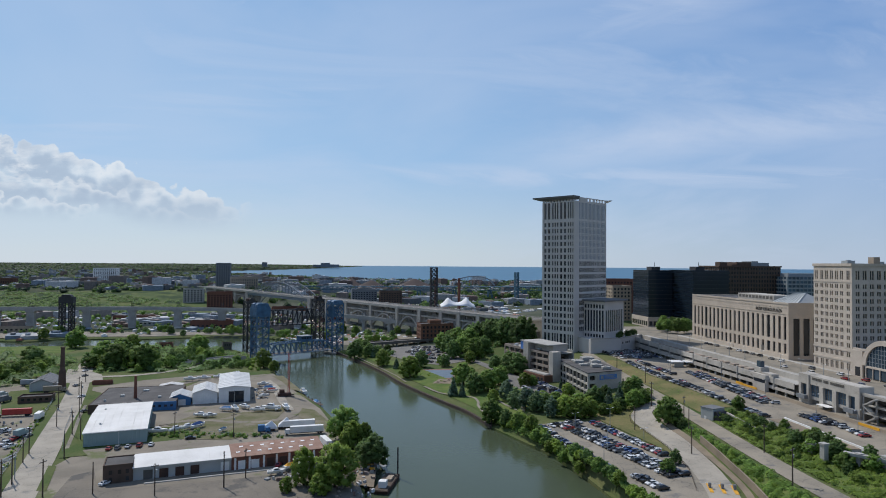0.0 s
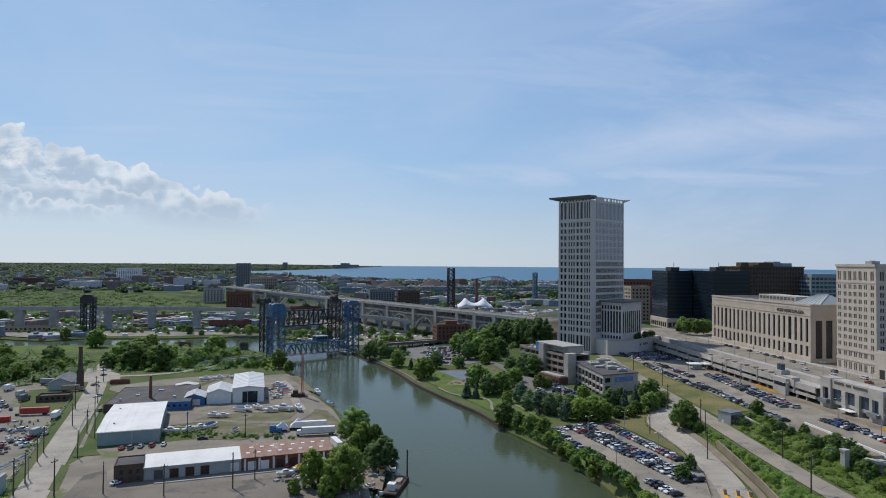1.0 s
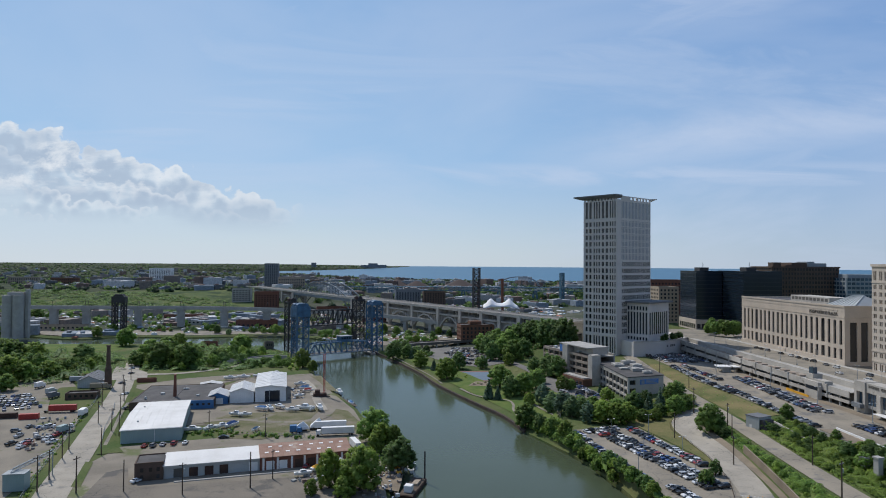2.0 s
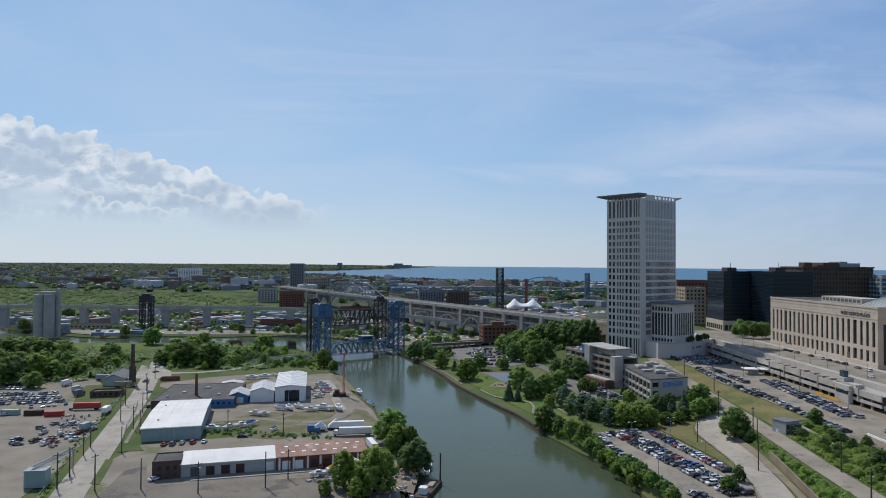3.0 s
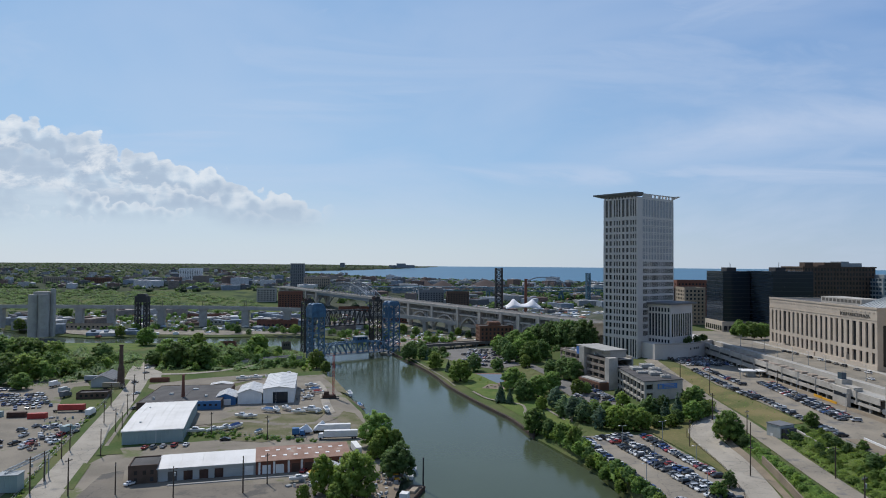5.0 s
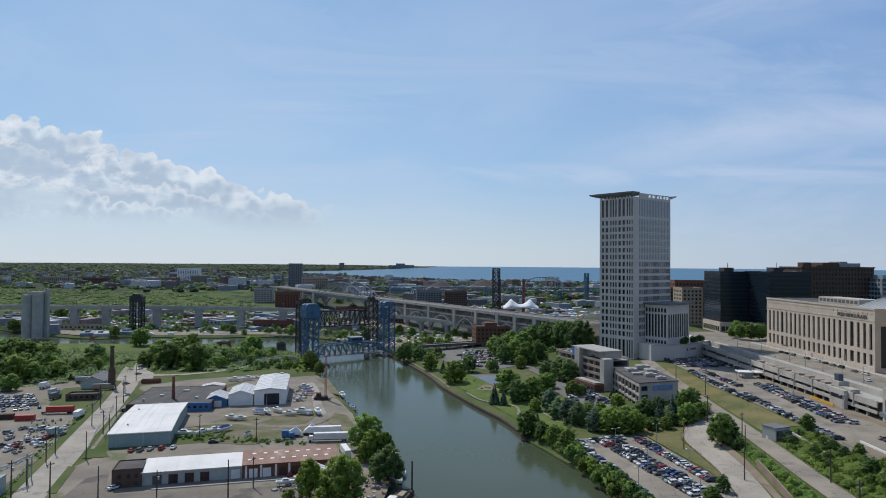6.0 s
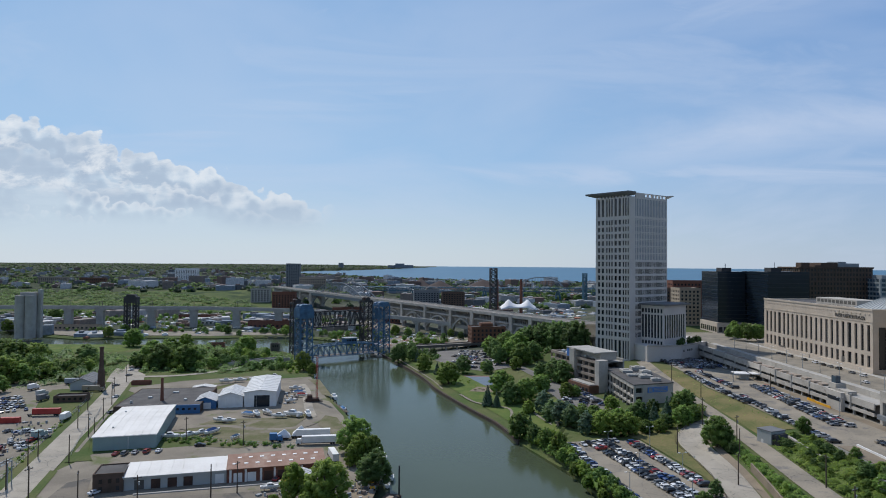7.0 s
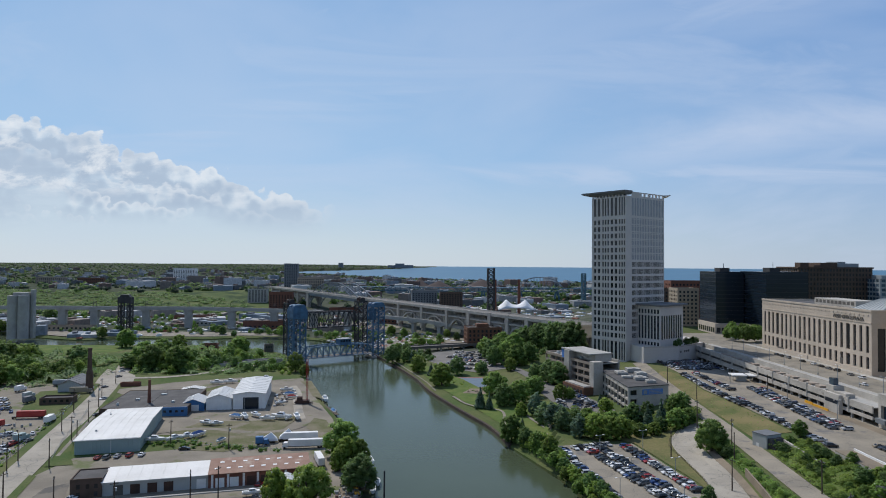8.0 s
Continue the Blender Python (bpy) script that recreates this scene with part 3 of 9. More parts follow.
def ground_h(x, y, cut=False):
    """The lie of the land; cut: with the river bed let in, a little wider than the water."""
    x, y = np.asarray(x, float), np.asarray(y, float)
    r = np.hypot(x, y)
    bank = np.interp(y, [p[1] for p in RIGHT_BANK[:11]], [p[0] for p in RIGHT_BANK[:11]])
    # right bank: park, car park terrace, two roads, upper car park, street level
    s = x - bank
    near = np.interp(s, [0, 8, 60], [1.3, 2.0, 5.0])
    edge = step(y, 330, 306)
    near = near * (1 - edge) + edge * np.clip(1.3 + 0.64 * s, 1.3, 5.8)
    terr = np.interp(x, [60, 86, 128, 139, 143.5, 150, 165, 178, 184, 234, 246, 400, 3000], [1.3, 5.8, 6, 6.8, 8.6, 9.2, 10.2, 12.4, 13, 13, 22.2, 22.6, 27])
    right = np.where(x < 86, np.maximum(np.minimum(near, terr + 20), 1.3), terr)
    right = np.where(x < 86, np.minimum(near, 5.8), right)
    hill = step(y, 520, 600)
    right = right * (1 - hill) + hill * np.interp(x, [0, 60, 110, 130, 200, 230, 3000], [3, 5, 12, 14, 15, 22.2, 26])
    flat = step(y, 660, 740)
    right = right * (1 - flat) + flat * np.interp(x, [0, 130, 250, 3000], [4, 5, 22, 26])
    low = step(y, 850, 1000)
    right = right * (1 - low) + low * np.interp(x, [0, 130, 260, 420, 3000], [4, 5, 6, 8, 24])
    # left bank: flats, then a meadow slope, then the plateau
    left = 2.0 + 2.5 * step(y, 730, 800) + 20 * step(y, 1040, 1420) * step(-x, -60, 220)
    w = step(x, -60, 40) * step(y, 560, 700) + np.where(y < 620, (x > bank - 3) * 1.0, 0)
    h = left * (1 - np.clip(w, 0, 1)) + right * np.clip(w, 0, 1)
    far = step(r, 1500, 2600)
    h = h * (1 - far) + far * (16 + 8 * step(-x, 0, 900))
    # the far land climbs so that its rim stands at the true horizon
    h = h + np.clip(r - 2600, 0, None) / 2300 * 46
    h = h + 0.8 * np.sin(x * 0.011 + 1) * np.sin(y * 0.013) * step(r, 800, 1400)
    if cut:
        river = (inside_poly(x, y, RIVER) | (edge_dist(x, y, RIGHT_BANK) < 3.2) | (edge_dist(x, y, LEFT_BANK) < 3.2)) & (r < 1200)
        h = np.where(river, -2.5, h)
    h = np.where(lake_mask(x, y), np.clip(r - 2600, 0, None) / 2300 * 62 - 12, h)
    return h


def gz(x, y):
    return float(ground_h(np.array([x]), np.array([y]))[0])


def build_ground():
    th = np.radians(np.concatenate([np.arange(-180, -60, 6), np.arange(-60, 60, 0.36), np.arange(60, 180, 6)]))
    rr = np.concatenate([[20, 60, 110, 150], np.arange(180, 800, 3.0), np.geomspace(805, 4930, 110)])
    R, T = np.meshgrid(rr, th, indexing="ij")
    X, Y = R * np.sin(T), R * np.cos(T)
    Z = ground_h(X, Y, True)
    nr, nt = R.shape
    verts = np.stack([X, Y, Z], -1).reshape(-1, 3)
    i, j = np.meshgrid(np.arange(nr - 1), np.arange(nt), indexing="ij")
    a, b = i * nt + j, i * nt + (j + 1) % nt
    faces = np.stack([a, a + nt, b + nt, b], -1).reshape(-1, 4)
    faces = [tuple(int(k) for k in f) for f in faces] + [tuple(range(nt))]
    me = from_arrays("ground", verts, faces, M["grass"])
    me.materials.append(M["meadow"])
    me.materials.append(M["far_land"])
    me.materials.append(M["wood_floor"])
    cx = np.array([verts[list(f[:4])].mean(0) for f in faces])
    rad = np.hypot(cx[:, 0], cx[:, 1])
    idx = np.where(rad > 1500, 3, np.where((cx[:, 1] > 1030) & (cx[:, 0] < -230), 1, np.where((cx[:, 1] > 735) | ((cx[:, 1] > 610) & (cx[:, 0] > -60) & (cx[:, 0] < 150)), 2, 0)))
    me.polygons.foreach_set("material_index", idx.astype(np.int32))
    tagged(new("ground", me), "grassy river flats rising to wooded far land", "ground", kind="structure")


def draped(name, poly, material, label, category, lift=0.2, cell=4.0, kind="structure", flat=None):
    """A sheet over a ground plan, laid on the land."""
    x0, x1 = min(p[0] for p in poly), max(p[0] for p in poly)
    y0, y1 = min(p[1] for p in poly), max(p[1] for p in poly)
    bm = bmesh.new()
    bm.faces.new([bm.verts.new((x, y, 0)) for x, y in poly])
    for axis, lo, hi in ((0, x0, x1), (1, y0, y1)):
        for k in range(1, int((hi - lo) / cell) + 1):
            n = Vector((1, 0, 0)) if axis == 0 else Vector((0, 1, 0))
            bmesh.ops.bisect_plane(bm, geom=bm.verts[:] + bm.edges[:] + bm.faces[:], plane_co=n * (lo + k * cell), plane_no=n)
    co = np.array([v.co[:2] for v in bm.verts])
    z = ground_h(co[:, 0], co[:, 1]) if flat is None else np.full(len(co), flat)
    for v, h in zip(bm.verts, z):
        v.co.z = h + lift
    bmesh.ops.recalc_face_normals(bm, faces=bm.faces[:])
    if bm.faces and sum(f.normal.z for f in bm.faces) < 0:
        bmesh.ops.reverse_faces(bm, faces=bm.faces[:])
    return tagged(new(name, done(name, bm, material)), label, category, kind=kind)


def smooth_line(pts, n=6):
    """A soft curve through a few points."""
    P = [Vector((*p, 0)) for p in pts]
    P = [P[0] * 2 - P[1]] + P + [P[-1] * 2 - P[-2]]
    out = []
    for a, b, c, d in zip(P, P[1:], P[2:], P[3:]):
        for i in range(n):
            t = i / n
            q = 0.5 * (2 * b + (c - a) * t + (2 * a - 5 * b + 4 * c - d) * t * t + (3 * b - a - 3 * c + d) * t ** 3)
            out.append((q.x, q.y))
    return out + [(P[-2].x, P[-2].y)]


def offset_line(line, d):
    out = []
    for i, (x, y) in enumerate(line):
        a, b = line[max(i - 1, 0)], line[min(i + 1, len(line) - 1)]
        l = math.hypot(b[0] - a[0], b[1] - a[1])
        out.append((x - (b[1] - a[1]) / l * d, y + (b[0] - a[0]) / l * d))
    return out


def ribbon(name, pts, width, material, label, category, lift=0.25, z=None, thick=0.0):
    """A road or path along a soft curve, three strips wide, laid on the land."""
    line = smooth_line(pts, 8)
    rows = [offset_line(line, width * k) for k in (-0.5, -0.17, 0.17, 0.5)]
    verts, faces = [], []
    for row in rows:
        arr = np.array(row)
        h = ground_h(arr[:, 0], arr[:, 1]) if z is None else np.full(len(arr), z)
        verts += [(x, y, k + lift) for (x, y), k in zip(row, h)]
    n = len(line)
    for r in range(3):
        for i in range(n - 1):
            faces.append((r * n + i, r * n + i + 1, (r + 1) * n + i + 1, (r + 1) * n + i))
    return tagged(new(name, from_arrays(name, verts, faces, material)), label, category, kind="structure")


build_ground()
bm = bmesh.new()
bm.faces.new([bm.verts.new((x, y, 0.0)) for x, y in RIVER])
bmesh.ops.triangulate(bm, faces=bm.faces[:])
solid("water", bm, M["river"], "calm olive-green river water between the banks", "river", "structure")


def bank_slope(name, line, side, label):
    """The margin of the land from the water's edge up to the level ground, as one strip."""
    pts = smooth_line(line, 8)
    rows = []
    for d, drop in ((0.0, None), (0.15, 0.9), (1.6, 1.25), (4.0, 0.0), (7.6, 0.12)):
        row = np.array(offset_line(pts, d * side))
        h = ground_h(row[:, 0], row[:, 1]) + 0.1
        if drop is None:
            h = np.full(len(h), -1.2)
        elif d < 2:
            h = np.minimum(h, drop)
        rows.append(np.column_stack([row, h]))
    n = len(pts)
    verts = np.vstack(rows)
    faces = [(r * n + i, r * n + i + 1, (r + 1) * n + i + 1, (r + 1) * n + i)[::(1 if side > 0 else -1)] for r in range(len(rows) - 1) for i in range(n - 1)]
    me = from_arrays(name, verts, faces, M["grass"])
    tagged(new(name, me), label, "river bank", kind="structure")


bank_slope("river_bank", LEFT_BANK, 1, "rough grassy river bank")
bank_slope("river_bank", RIGHT_BANK, -1, "rough grassy river bank")


def build_lake():
    th = np.radians(np.arange(-30, 75, 1.5))
    rr = np.array([2150, 2300, 2600, 2900, 3400, 4000, 4500, 4930])
    verts = [(r * math.sin(t), r * math.cos(t), max(r - 2600, 0) / 2300 * 62) for r in rr for t in th]
    n = len(th)
    faces = [(i * n + j + 1, i * n + j, (i + 1) * n + j, (i + 1) * n + j + 1) for i in range(len(rr) - 1) for j in range(n - 1)]
    tagged(new("lake", from_arrays("lake", verts, faces, M["lake"])), "wide blue lake reaching the horizon", "lake", kind="structure")


build_lake()

# left bank surfaces
ribbon("road", [(-105, 200), (-115, 230), (-122, 252), (-132, 285), (-145, 326), (-154, 355), (-163, 384), (-180, 435), (-196, 480), (-212, 526), (-222, 560), (-236, 620)], 11.5,
       M["pale_road"], "pale concrete road with cracked patches", "road")
draped("gravel_yard", [(-128, 215), (2, 215), (-2, 250), (-6, 292), (-24, 369), (-42, 417), (-66, 488), (-110, 470), (-118, 425), (-126, 350), (-118, 335), (-80, 335), (-60, 320), (-120, 298)], M["gravel"],
       "worn gravel and asphalt yard with weedy patches", "yard", 0.12)
draped("asphalt_yard", [(-100, 200), (0, 200), (-4, 262), (-50, 252), (-94, 245), (-104, 268), (-110, 262)], M["yard_asphalt"], "cracked grey asphalt yard by the workshops", "yard", 0.24)
draped("salvage_yard", [(-330, 230), (-131, 230), (-143, 300), (-165, 350), (-192, 412), (-226, 460), (-330, 470)], M["gravel"], "dusty gravel yard full of parked vehicles", "yard", 0.12)
draped("weedy_patch", [(-97, 337), (-62, 333), (-45, 345), (-42, 376), (-60, 364), (-90, 360)], M["yard_grass"], "weedy green patch in the boat yard", "grass", 0.28)
draped("weedy_patch", [(-186, 359), (-210, 407), (-219, 434), (-203, 442), (-190, 434), (-172, 380), (-160, 340), (-166, 358), (-187, 384), (-196, 383)], M["grass"], "weedy green ground round the yard building", "grass", 0.2)
draped("weedy_patch", [(-88, 335), (-77, 357), (-54, 358), (-36, 331), (-61, 308), (-82, 311)], M["yard_grass"], "worn grass between the parked boats", "grass", 0.26)
draped("road_junction", [(-222, 520), (-205, 512), (-187, 492), (-178, 470), (-186, 458), (-200, 462), (-212, 492)], M["pale_road"], "wide pale concrete road junction", "road", 0.27)
ribbon("gravel_track", [(-104, 338), (-92, 345), (-78, 346), (-62, 341), (-48, 342), (-38, 352), (-36, 372)], 4.2, M["gravel"], "pale gravel track through the boat yard", "track", 0.34)
ribbon("gravel_track", [(-66, 458), (-58, 436), (-52, 410), (-46, 386), (-40, 366)], 5.0, M["pale_road"], "worn pale track beside the boat hall", "track", 0.34)
draped("weedy_patch", [(-66, 478), (-56, 455), (-46, 425), (-38, 418), (-58, 478)], M["yard_grass"], "rough grass at the water's edge", "grass", 0.26)
draped("weedy_patch", [(-36, 372), (-27, 366), (-12, 322), (-20, 326), (-34, 350)], M["yard_grass"], "rough grass at the water's edge", "grass", 0.26)
draped("gravel_strip", [(-178, 440), (-150, 468), (-108, 490), (-108, 468), (-128, 436), (-150, 414)], M["gravel"], "bare gravel ground behind the flat-roofed shed", "yard", 0.13)
draped("weedy_patch", [(-115, 246), (-111.5, 246), (-121, 275), (-124.5, 276)], M["grass"], "narrow grass island beside the road", "grass", 0.28)
draped("weedy_patch", [(-125, 286), (-115, 289), (-124, 302), (-132, 319), (-143, 347), (-148, 353), (-138, 320)], M["grass"], "grass strip between road and warehouse", "grass", 0.3)
ribbon("lane", [(-205, 486), (-182, 484), (-160, 490), (-142, 506), (-126, 530), (-112, 552)], 6, M["pale_road"], "narrow pale lane to the bridge", "road", 0.25)
draped("meadow_strip", [(-420, 640), (-330, 600), (-262, 610), (-262, 650), (-300, 660), (-367, 658)], M["lawn"], "pale green meadow by the water", "meadow", 0.15)
ribbon("grass_verge", [(-113, 205), (-122, 232), (-130.5, 256), (-140.5, 288), (-153, 328), (-171, 386), (-188, 437), (-202, 478)], 5.4, M["grass"], "weedy green verge beside the road", "verge", 0.22)
ribbon("grass_verge", [(-137, 326), (-147, 357), (-157, 388), (-173, 436), (-188, 478)], 3.0, M["grass"], "weedy green verge beside the road", "verge", 0.22)
ribbon("pavement", [(-128, 300), (-137.6, 330), (-147, 358), (-156, 388)], 1.6, M["concrete_road"], "narrow concrete pavement beside the road", "pavement", 0.36)
# right bank surfaces
draped("parking_lot", [(93, 205), (124, 205), (127, 232), (124.5, 262), (117, 312), (80.5, 308), (82, 290), (86, 268), (91, 236)], M["lot"], "sunlit asphalt car park with rows of cars", "car park", 0.2)
draped("parking_lot", [(127, 376), (114, 436), (92, 440), (96, 400), (98, 366), (112, 360)], M["asphalt"], "shaded asphalt car park among trees", "car park", 0.2)
draped("parking_lot", [(12, 585), (40, 636), (92, 588), (94, 530), (62, 500), (38, 528)], M["asphalt"], "grey car park beyond the park trees", "car park", 0.2)
ribbon("road", [(114, 188), (123, 211), (129.6, 235), (134.6, 264), (136, 284), (137.5, 303), (142, 318), (151, 327), (162, 333)], 10.4, M["pale_road"], "curving pale concrete service road", "road", 0.3)
ribbon("dirt_strip", [(122, 186), (131, 209), (136.8, 235), (141, 264), (142.6, 284), (145, 304)], 2.6, M["dirt"], "bare brown dirt strip beside the service road", "verge", 0.34)
ribbon("road", [(151, 180), (152, 205), (154.5, 240), (158, 275), (161.5, 312), (166, 380), (172, 450), (178, 505)], 8.4, M["lot"], "straight worn asphalt road up the slope", "road", 0.3)
draped("parking_lot", [(187, 190), (238, 190), (236, 300), (236, 440), (236, 524), (192, 512), (190, 452), (184, 400), (186, 352), (186, 290), (182, 262)], M["lot"], "pale worn car park below the street deck", "car park", 0.2)
ribbon("lane", [(106, 362), (111, 385), (111, 405), (103, 440), (97, 470), (90, 505), (80, 545)], 7.5, M["asphalt"], "grey asphalt lane through the park", "road", 0.24)
draped("plaza", [(240, 498), (320, 498), (320, 622), (262, 650), (232, 610), (236, 530)], M["concrete_road"], "pale concrete street plaza", "plaza", 0.35)



# ---- buildings of the far side ----
def shell(parent, W, D, z0, z1, wall, glass, front=None, right=None, back=None, left=None, depth=0.5, roof=None, parapet=0.8, each=True, pane=0.35, mull=0, wall_label=""):
    """Four pierced walls with a flat roof behind a parapet; the plan's corner is the origin and the front faces -y."""
    sides = ((front, Matrix(), W), (right, pose(W, depth, 0, 0, 0, 90), D - 2 * depth), (back, pose(W, D, 0, 0, 0, 180), W), (left, pose(0, D - depth, 0, 0, 0, -90), D - 2 * depth))
    for spec, m, width in sides:
        cols, rows = spec if spec else ([], [])
        facade(parent, m, width, z0, z1, cols, rows, wall, glass, depth, pane, each=each, mullion=mull, wall_label=wall_label)
    bm = bmesh.new()
    box(bm, depth, depth, z1 - parapet - 0.4, W - depth, D - depth, z1 - parapet)
    part("roof", bm, roof or M["tar_roof"], parent)


def cubes(name, boxes, material, parent, label="", apart=False):
    """One part out of touching boxes, or one part a box."""
    if apart:
        return [cubes(name, [b], material, parent, label) for b in boxes][0]
    bm = bmesh.new()
    for b in boxes:
        box(bm, *b)
    return part(name, bm, material, parent, label)


def roof_units(parent, z, spots, material="grey_metal"):
    """Rooftop machinery: a cased unit with a plinth and a fan ring."""
    for x, y, w, d, h in spots:
        bm = bmesh.new()
        box(bm, x + 0.3, y + 0.3, z, x + w - 0.3, y + d - 0.3, z + 0.4)
        box(bm, x, y, z + 0.4, x + w, y + d, z + h)
        tube(bm, (x + w / 2, y + d / 2, z + h), min(w, d) * 0.3, min(w, d) * 0.3, 0.4, 12)
        part("roof_unit", bm, M[material], parent)


def courthouse():
    t = thing("courthouse_tower", place(171.8, 515.0, 0, -52), "tall grey stone office tower with a flared cornice", "tower")
    W, D, B = 32.6, 49.5, 9.0
    m = Matrix.Translation((-W, 0, 0))
    pitch = 5.45
    fl = [(28.6 + pitch * i, 28.6 + pitch * i + 3.6) for i in range(17)]
    cols = [(c * W / 29, (c + w) * W / 29) for c, w in ((1.8, 2.0), (5.2, 2.0), (9.0, 1.3), (11.2, 1.3), (13.4, 1.3), (16.2, 2.0), (19.6, 2.0), (23.0, 1.2), (25.0, 1.2), (27.0, 1.0))]
    facade(t, m, W, B, 137, cols, [(B + 3, 26)] + fl + [(122.4, 136.2)], M["tower_stone"], M["window_glass"], 0.9, 0.5)
    # the other street front: a blank edge, then narrow paired windows, slimmer higher up
    m2 = pose(0, 0.9, 0, 0, 0, 90)
    rc = [(6.0 + 3.0 * i + k, 6.0 + 3.0 * i + k + 1.0) for i in range(14) for k in (0.35, 1.75)]
    facade(t, m2, D - 0.9, B, 88.0, rc, [(28.6 + pitch * i, 32.4 + pitch * i) for i in range(11)], M["tower_stone"], M["window_glass"], 0.9, 0.12, each=False)
    # upper glazing: the sky's reflection is put into the pale glass colour
    fine = [(6.0 + 2.1 * i, 6.0 + 2.1 * i + 1.25) for i in range(20)]
    facade(t, m2, D - 0.9, 88.0, 137, fine, [(88.55 + pitch * i, 93.3 + pitch * i) for i in range(6)] + [(122.4, 136)], M["tower_stone"], M["sky_glass"], 0.9, 0.10, each=False)
    bm = bmesh.new()
    box(bm, -W, 0.9, B, -W + 0.9, D, 137), box(bm, -W + 0.9, D - 0.9, B, -0.9, D, 137), box(bm, -W + 0.9, 0.9, 136, -0.9, D - 0.9, 137)
    part("wall", bm, M["tower_stone"], t)
    # buttress on the sunny side, string courses, a corner rib
    cubes("buttress", [(-W - 1.8, 6, 12, -W - 0.003, 20, 128)], M["tower_stone"], t, apart=True)
    for z in [26.8 + pitch * i for i in range(0, 18)]:
        bm = bmesh.new()
        box(bm, -W - 0.12, -0.14, z, 0.12, -0.003, z + 0.35)
        box(bm, 0.003, -0.14, z, 0.14, D, z + 0.35)
        part("string_course", bm, M["tower_stone"], t)
    # crown: an open gallery of stubs under a broad flat slab that flares out to the left
    bm = bmesh.new()
    for i in range(10):
        box(bm, -W + 3.1 * i + 0.3, 0.2, 137, -W + 3.1 * i + 1.5, 1.2, 138.4)
    part("gallery", bm, M["tower_stone"], t)
    # the slab flares over the front and the far side; on the right front a free-standing parapet with gaps takes its place
    bm = bmesh.new()
    lo = [(-W - 1.5, -0.4), (-1.0, -0.4), (-1.0, 7.0), (-W + 9, 9.0), (-W + 9, D + 1), (-W - 1.5, D + 1)]
    hi = [(-W - 8.5, -2.8), (0.3, -2.2), (0.3, 7.4), (-W + 9.3, 9.3), (-W + 9.3, D + 4), (-W - 8.5, D + 4)]
    vl = [bm.verts.new((x, y, 138.4)) for x, y in lo]
    vm = [bm.verts.new((x, y, 140.3)) for x, y in hi]
    vt = [bm.verts.new((x, y, 141.4)) for x, y in hi]
    bm.faces.new(vl[::-1]), bm.faces.new(vt)
    for a, b in ((vl, vm), (vm, vt)):
        for i in range(6):
            bm.faces.new((a[i], a[(i + 1) % 6], b[(i + 1) % 6], b[i]))
    # the dark grey puts the shade under the flare into the slab's colour
    part("cornice", bm, M["slate_roof"], t, "flared slab cornice, dark grey for its underside shade")
    bm = bmesh.new()
    box(bm, -0.9, 7.6, 137, 0.0, 19.5, 140.6), box(bm, -0.9, 19.5, 139.9, 0.0, D, 140.6), box(bm, -0.9, 19.5, 137, 0.0, D, 137.7)
    for y, w in ((23.0, 1.6), (28.6, 2.6), (34.2, 0.9), (38.4, 1.4), (43.0, 0.9), (D - 1.6, 1.6)):
        box(bm, -0.9, y, 137.7, 0.0, y + w, 139.9)
    v = [bm.verts.new(p) for p in ((-1, D, 138.6), (-1, D, 140.6), (4.2, D + 0.6, 140.6), (4.2, D + 0.6, 140.2), (-1, D + 3, 138.6), (-1, D + 3, 140.6), (4.2, D + 3, 140.6), (4.2, D + 3, 140.2))]
    for f in ((0, 1, 2, 3), (7, 6, 5, 4), (1, 5, 6, 2), (0, 3, 7, 4), (3, 2, 6, 7), (0, 4, 5, 1)):
        bm.faces.new([v[i] for i in f])
    part("crown_parapet", bm, M["tower_stone"], t, "pale stone crown parapet with square gaps")
    # lower wing with tall bays and its own flat cap
    wing = part("wing", box(bmesh.new(), 0.1, 14, B, 20, 44, 53.5), M["tower_stone"], t, "lower wing with tall window bays")
    bm = bmesh.new()
    box(bm, 0.02, 11.5, 53.9, 22.5, 47, 55.1), box(bm, 0.3, 13.6, 53.5, 20.4, 44.4, 53.9)
    part("cap", bm, M["slate_roof"], wing)
    q = done("tall_window", box(bmesh.new(), 0, 0, 0, 1.5, 0.12, 17.5), M["window_glass"])
    for i in range(7):
        w = new("tall_window", q)
        w.parent, w.matrix_local = wing, pose(1.2 + 2.7 * i, 13.9, 29)
    q2 = done("tall_window", box(bmesh.new(), 0, 0, 0, 1.6, 0.12, 17.5), M["window_glass"])
    for i in range(9):
        w = new("tall_window", q2)
        w.parent, w.matrix_local = wing, pose(20.1, 15.5 + 3.1 * i, 29, 0, 0, 90)
    q3 = done("low_window", box(bmesh.new(), 0, 0, 0, 1.5, 0.12, 3.2), M["window_glass"])
    for i in range(7):
        for z in (48, 23.5, 18.6):
            w = new("low_window", q3)
            w.parent, w.matrix_local = wing, pose(1.2 + 2.7 * i, 13.9, z)


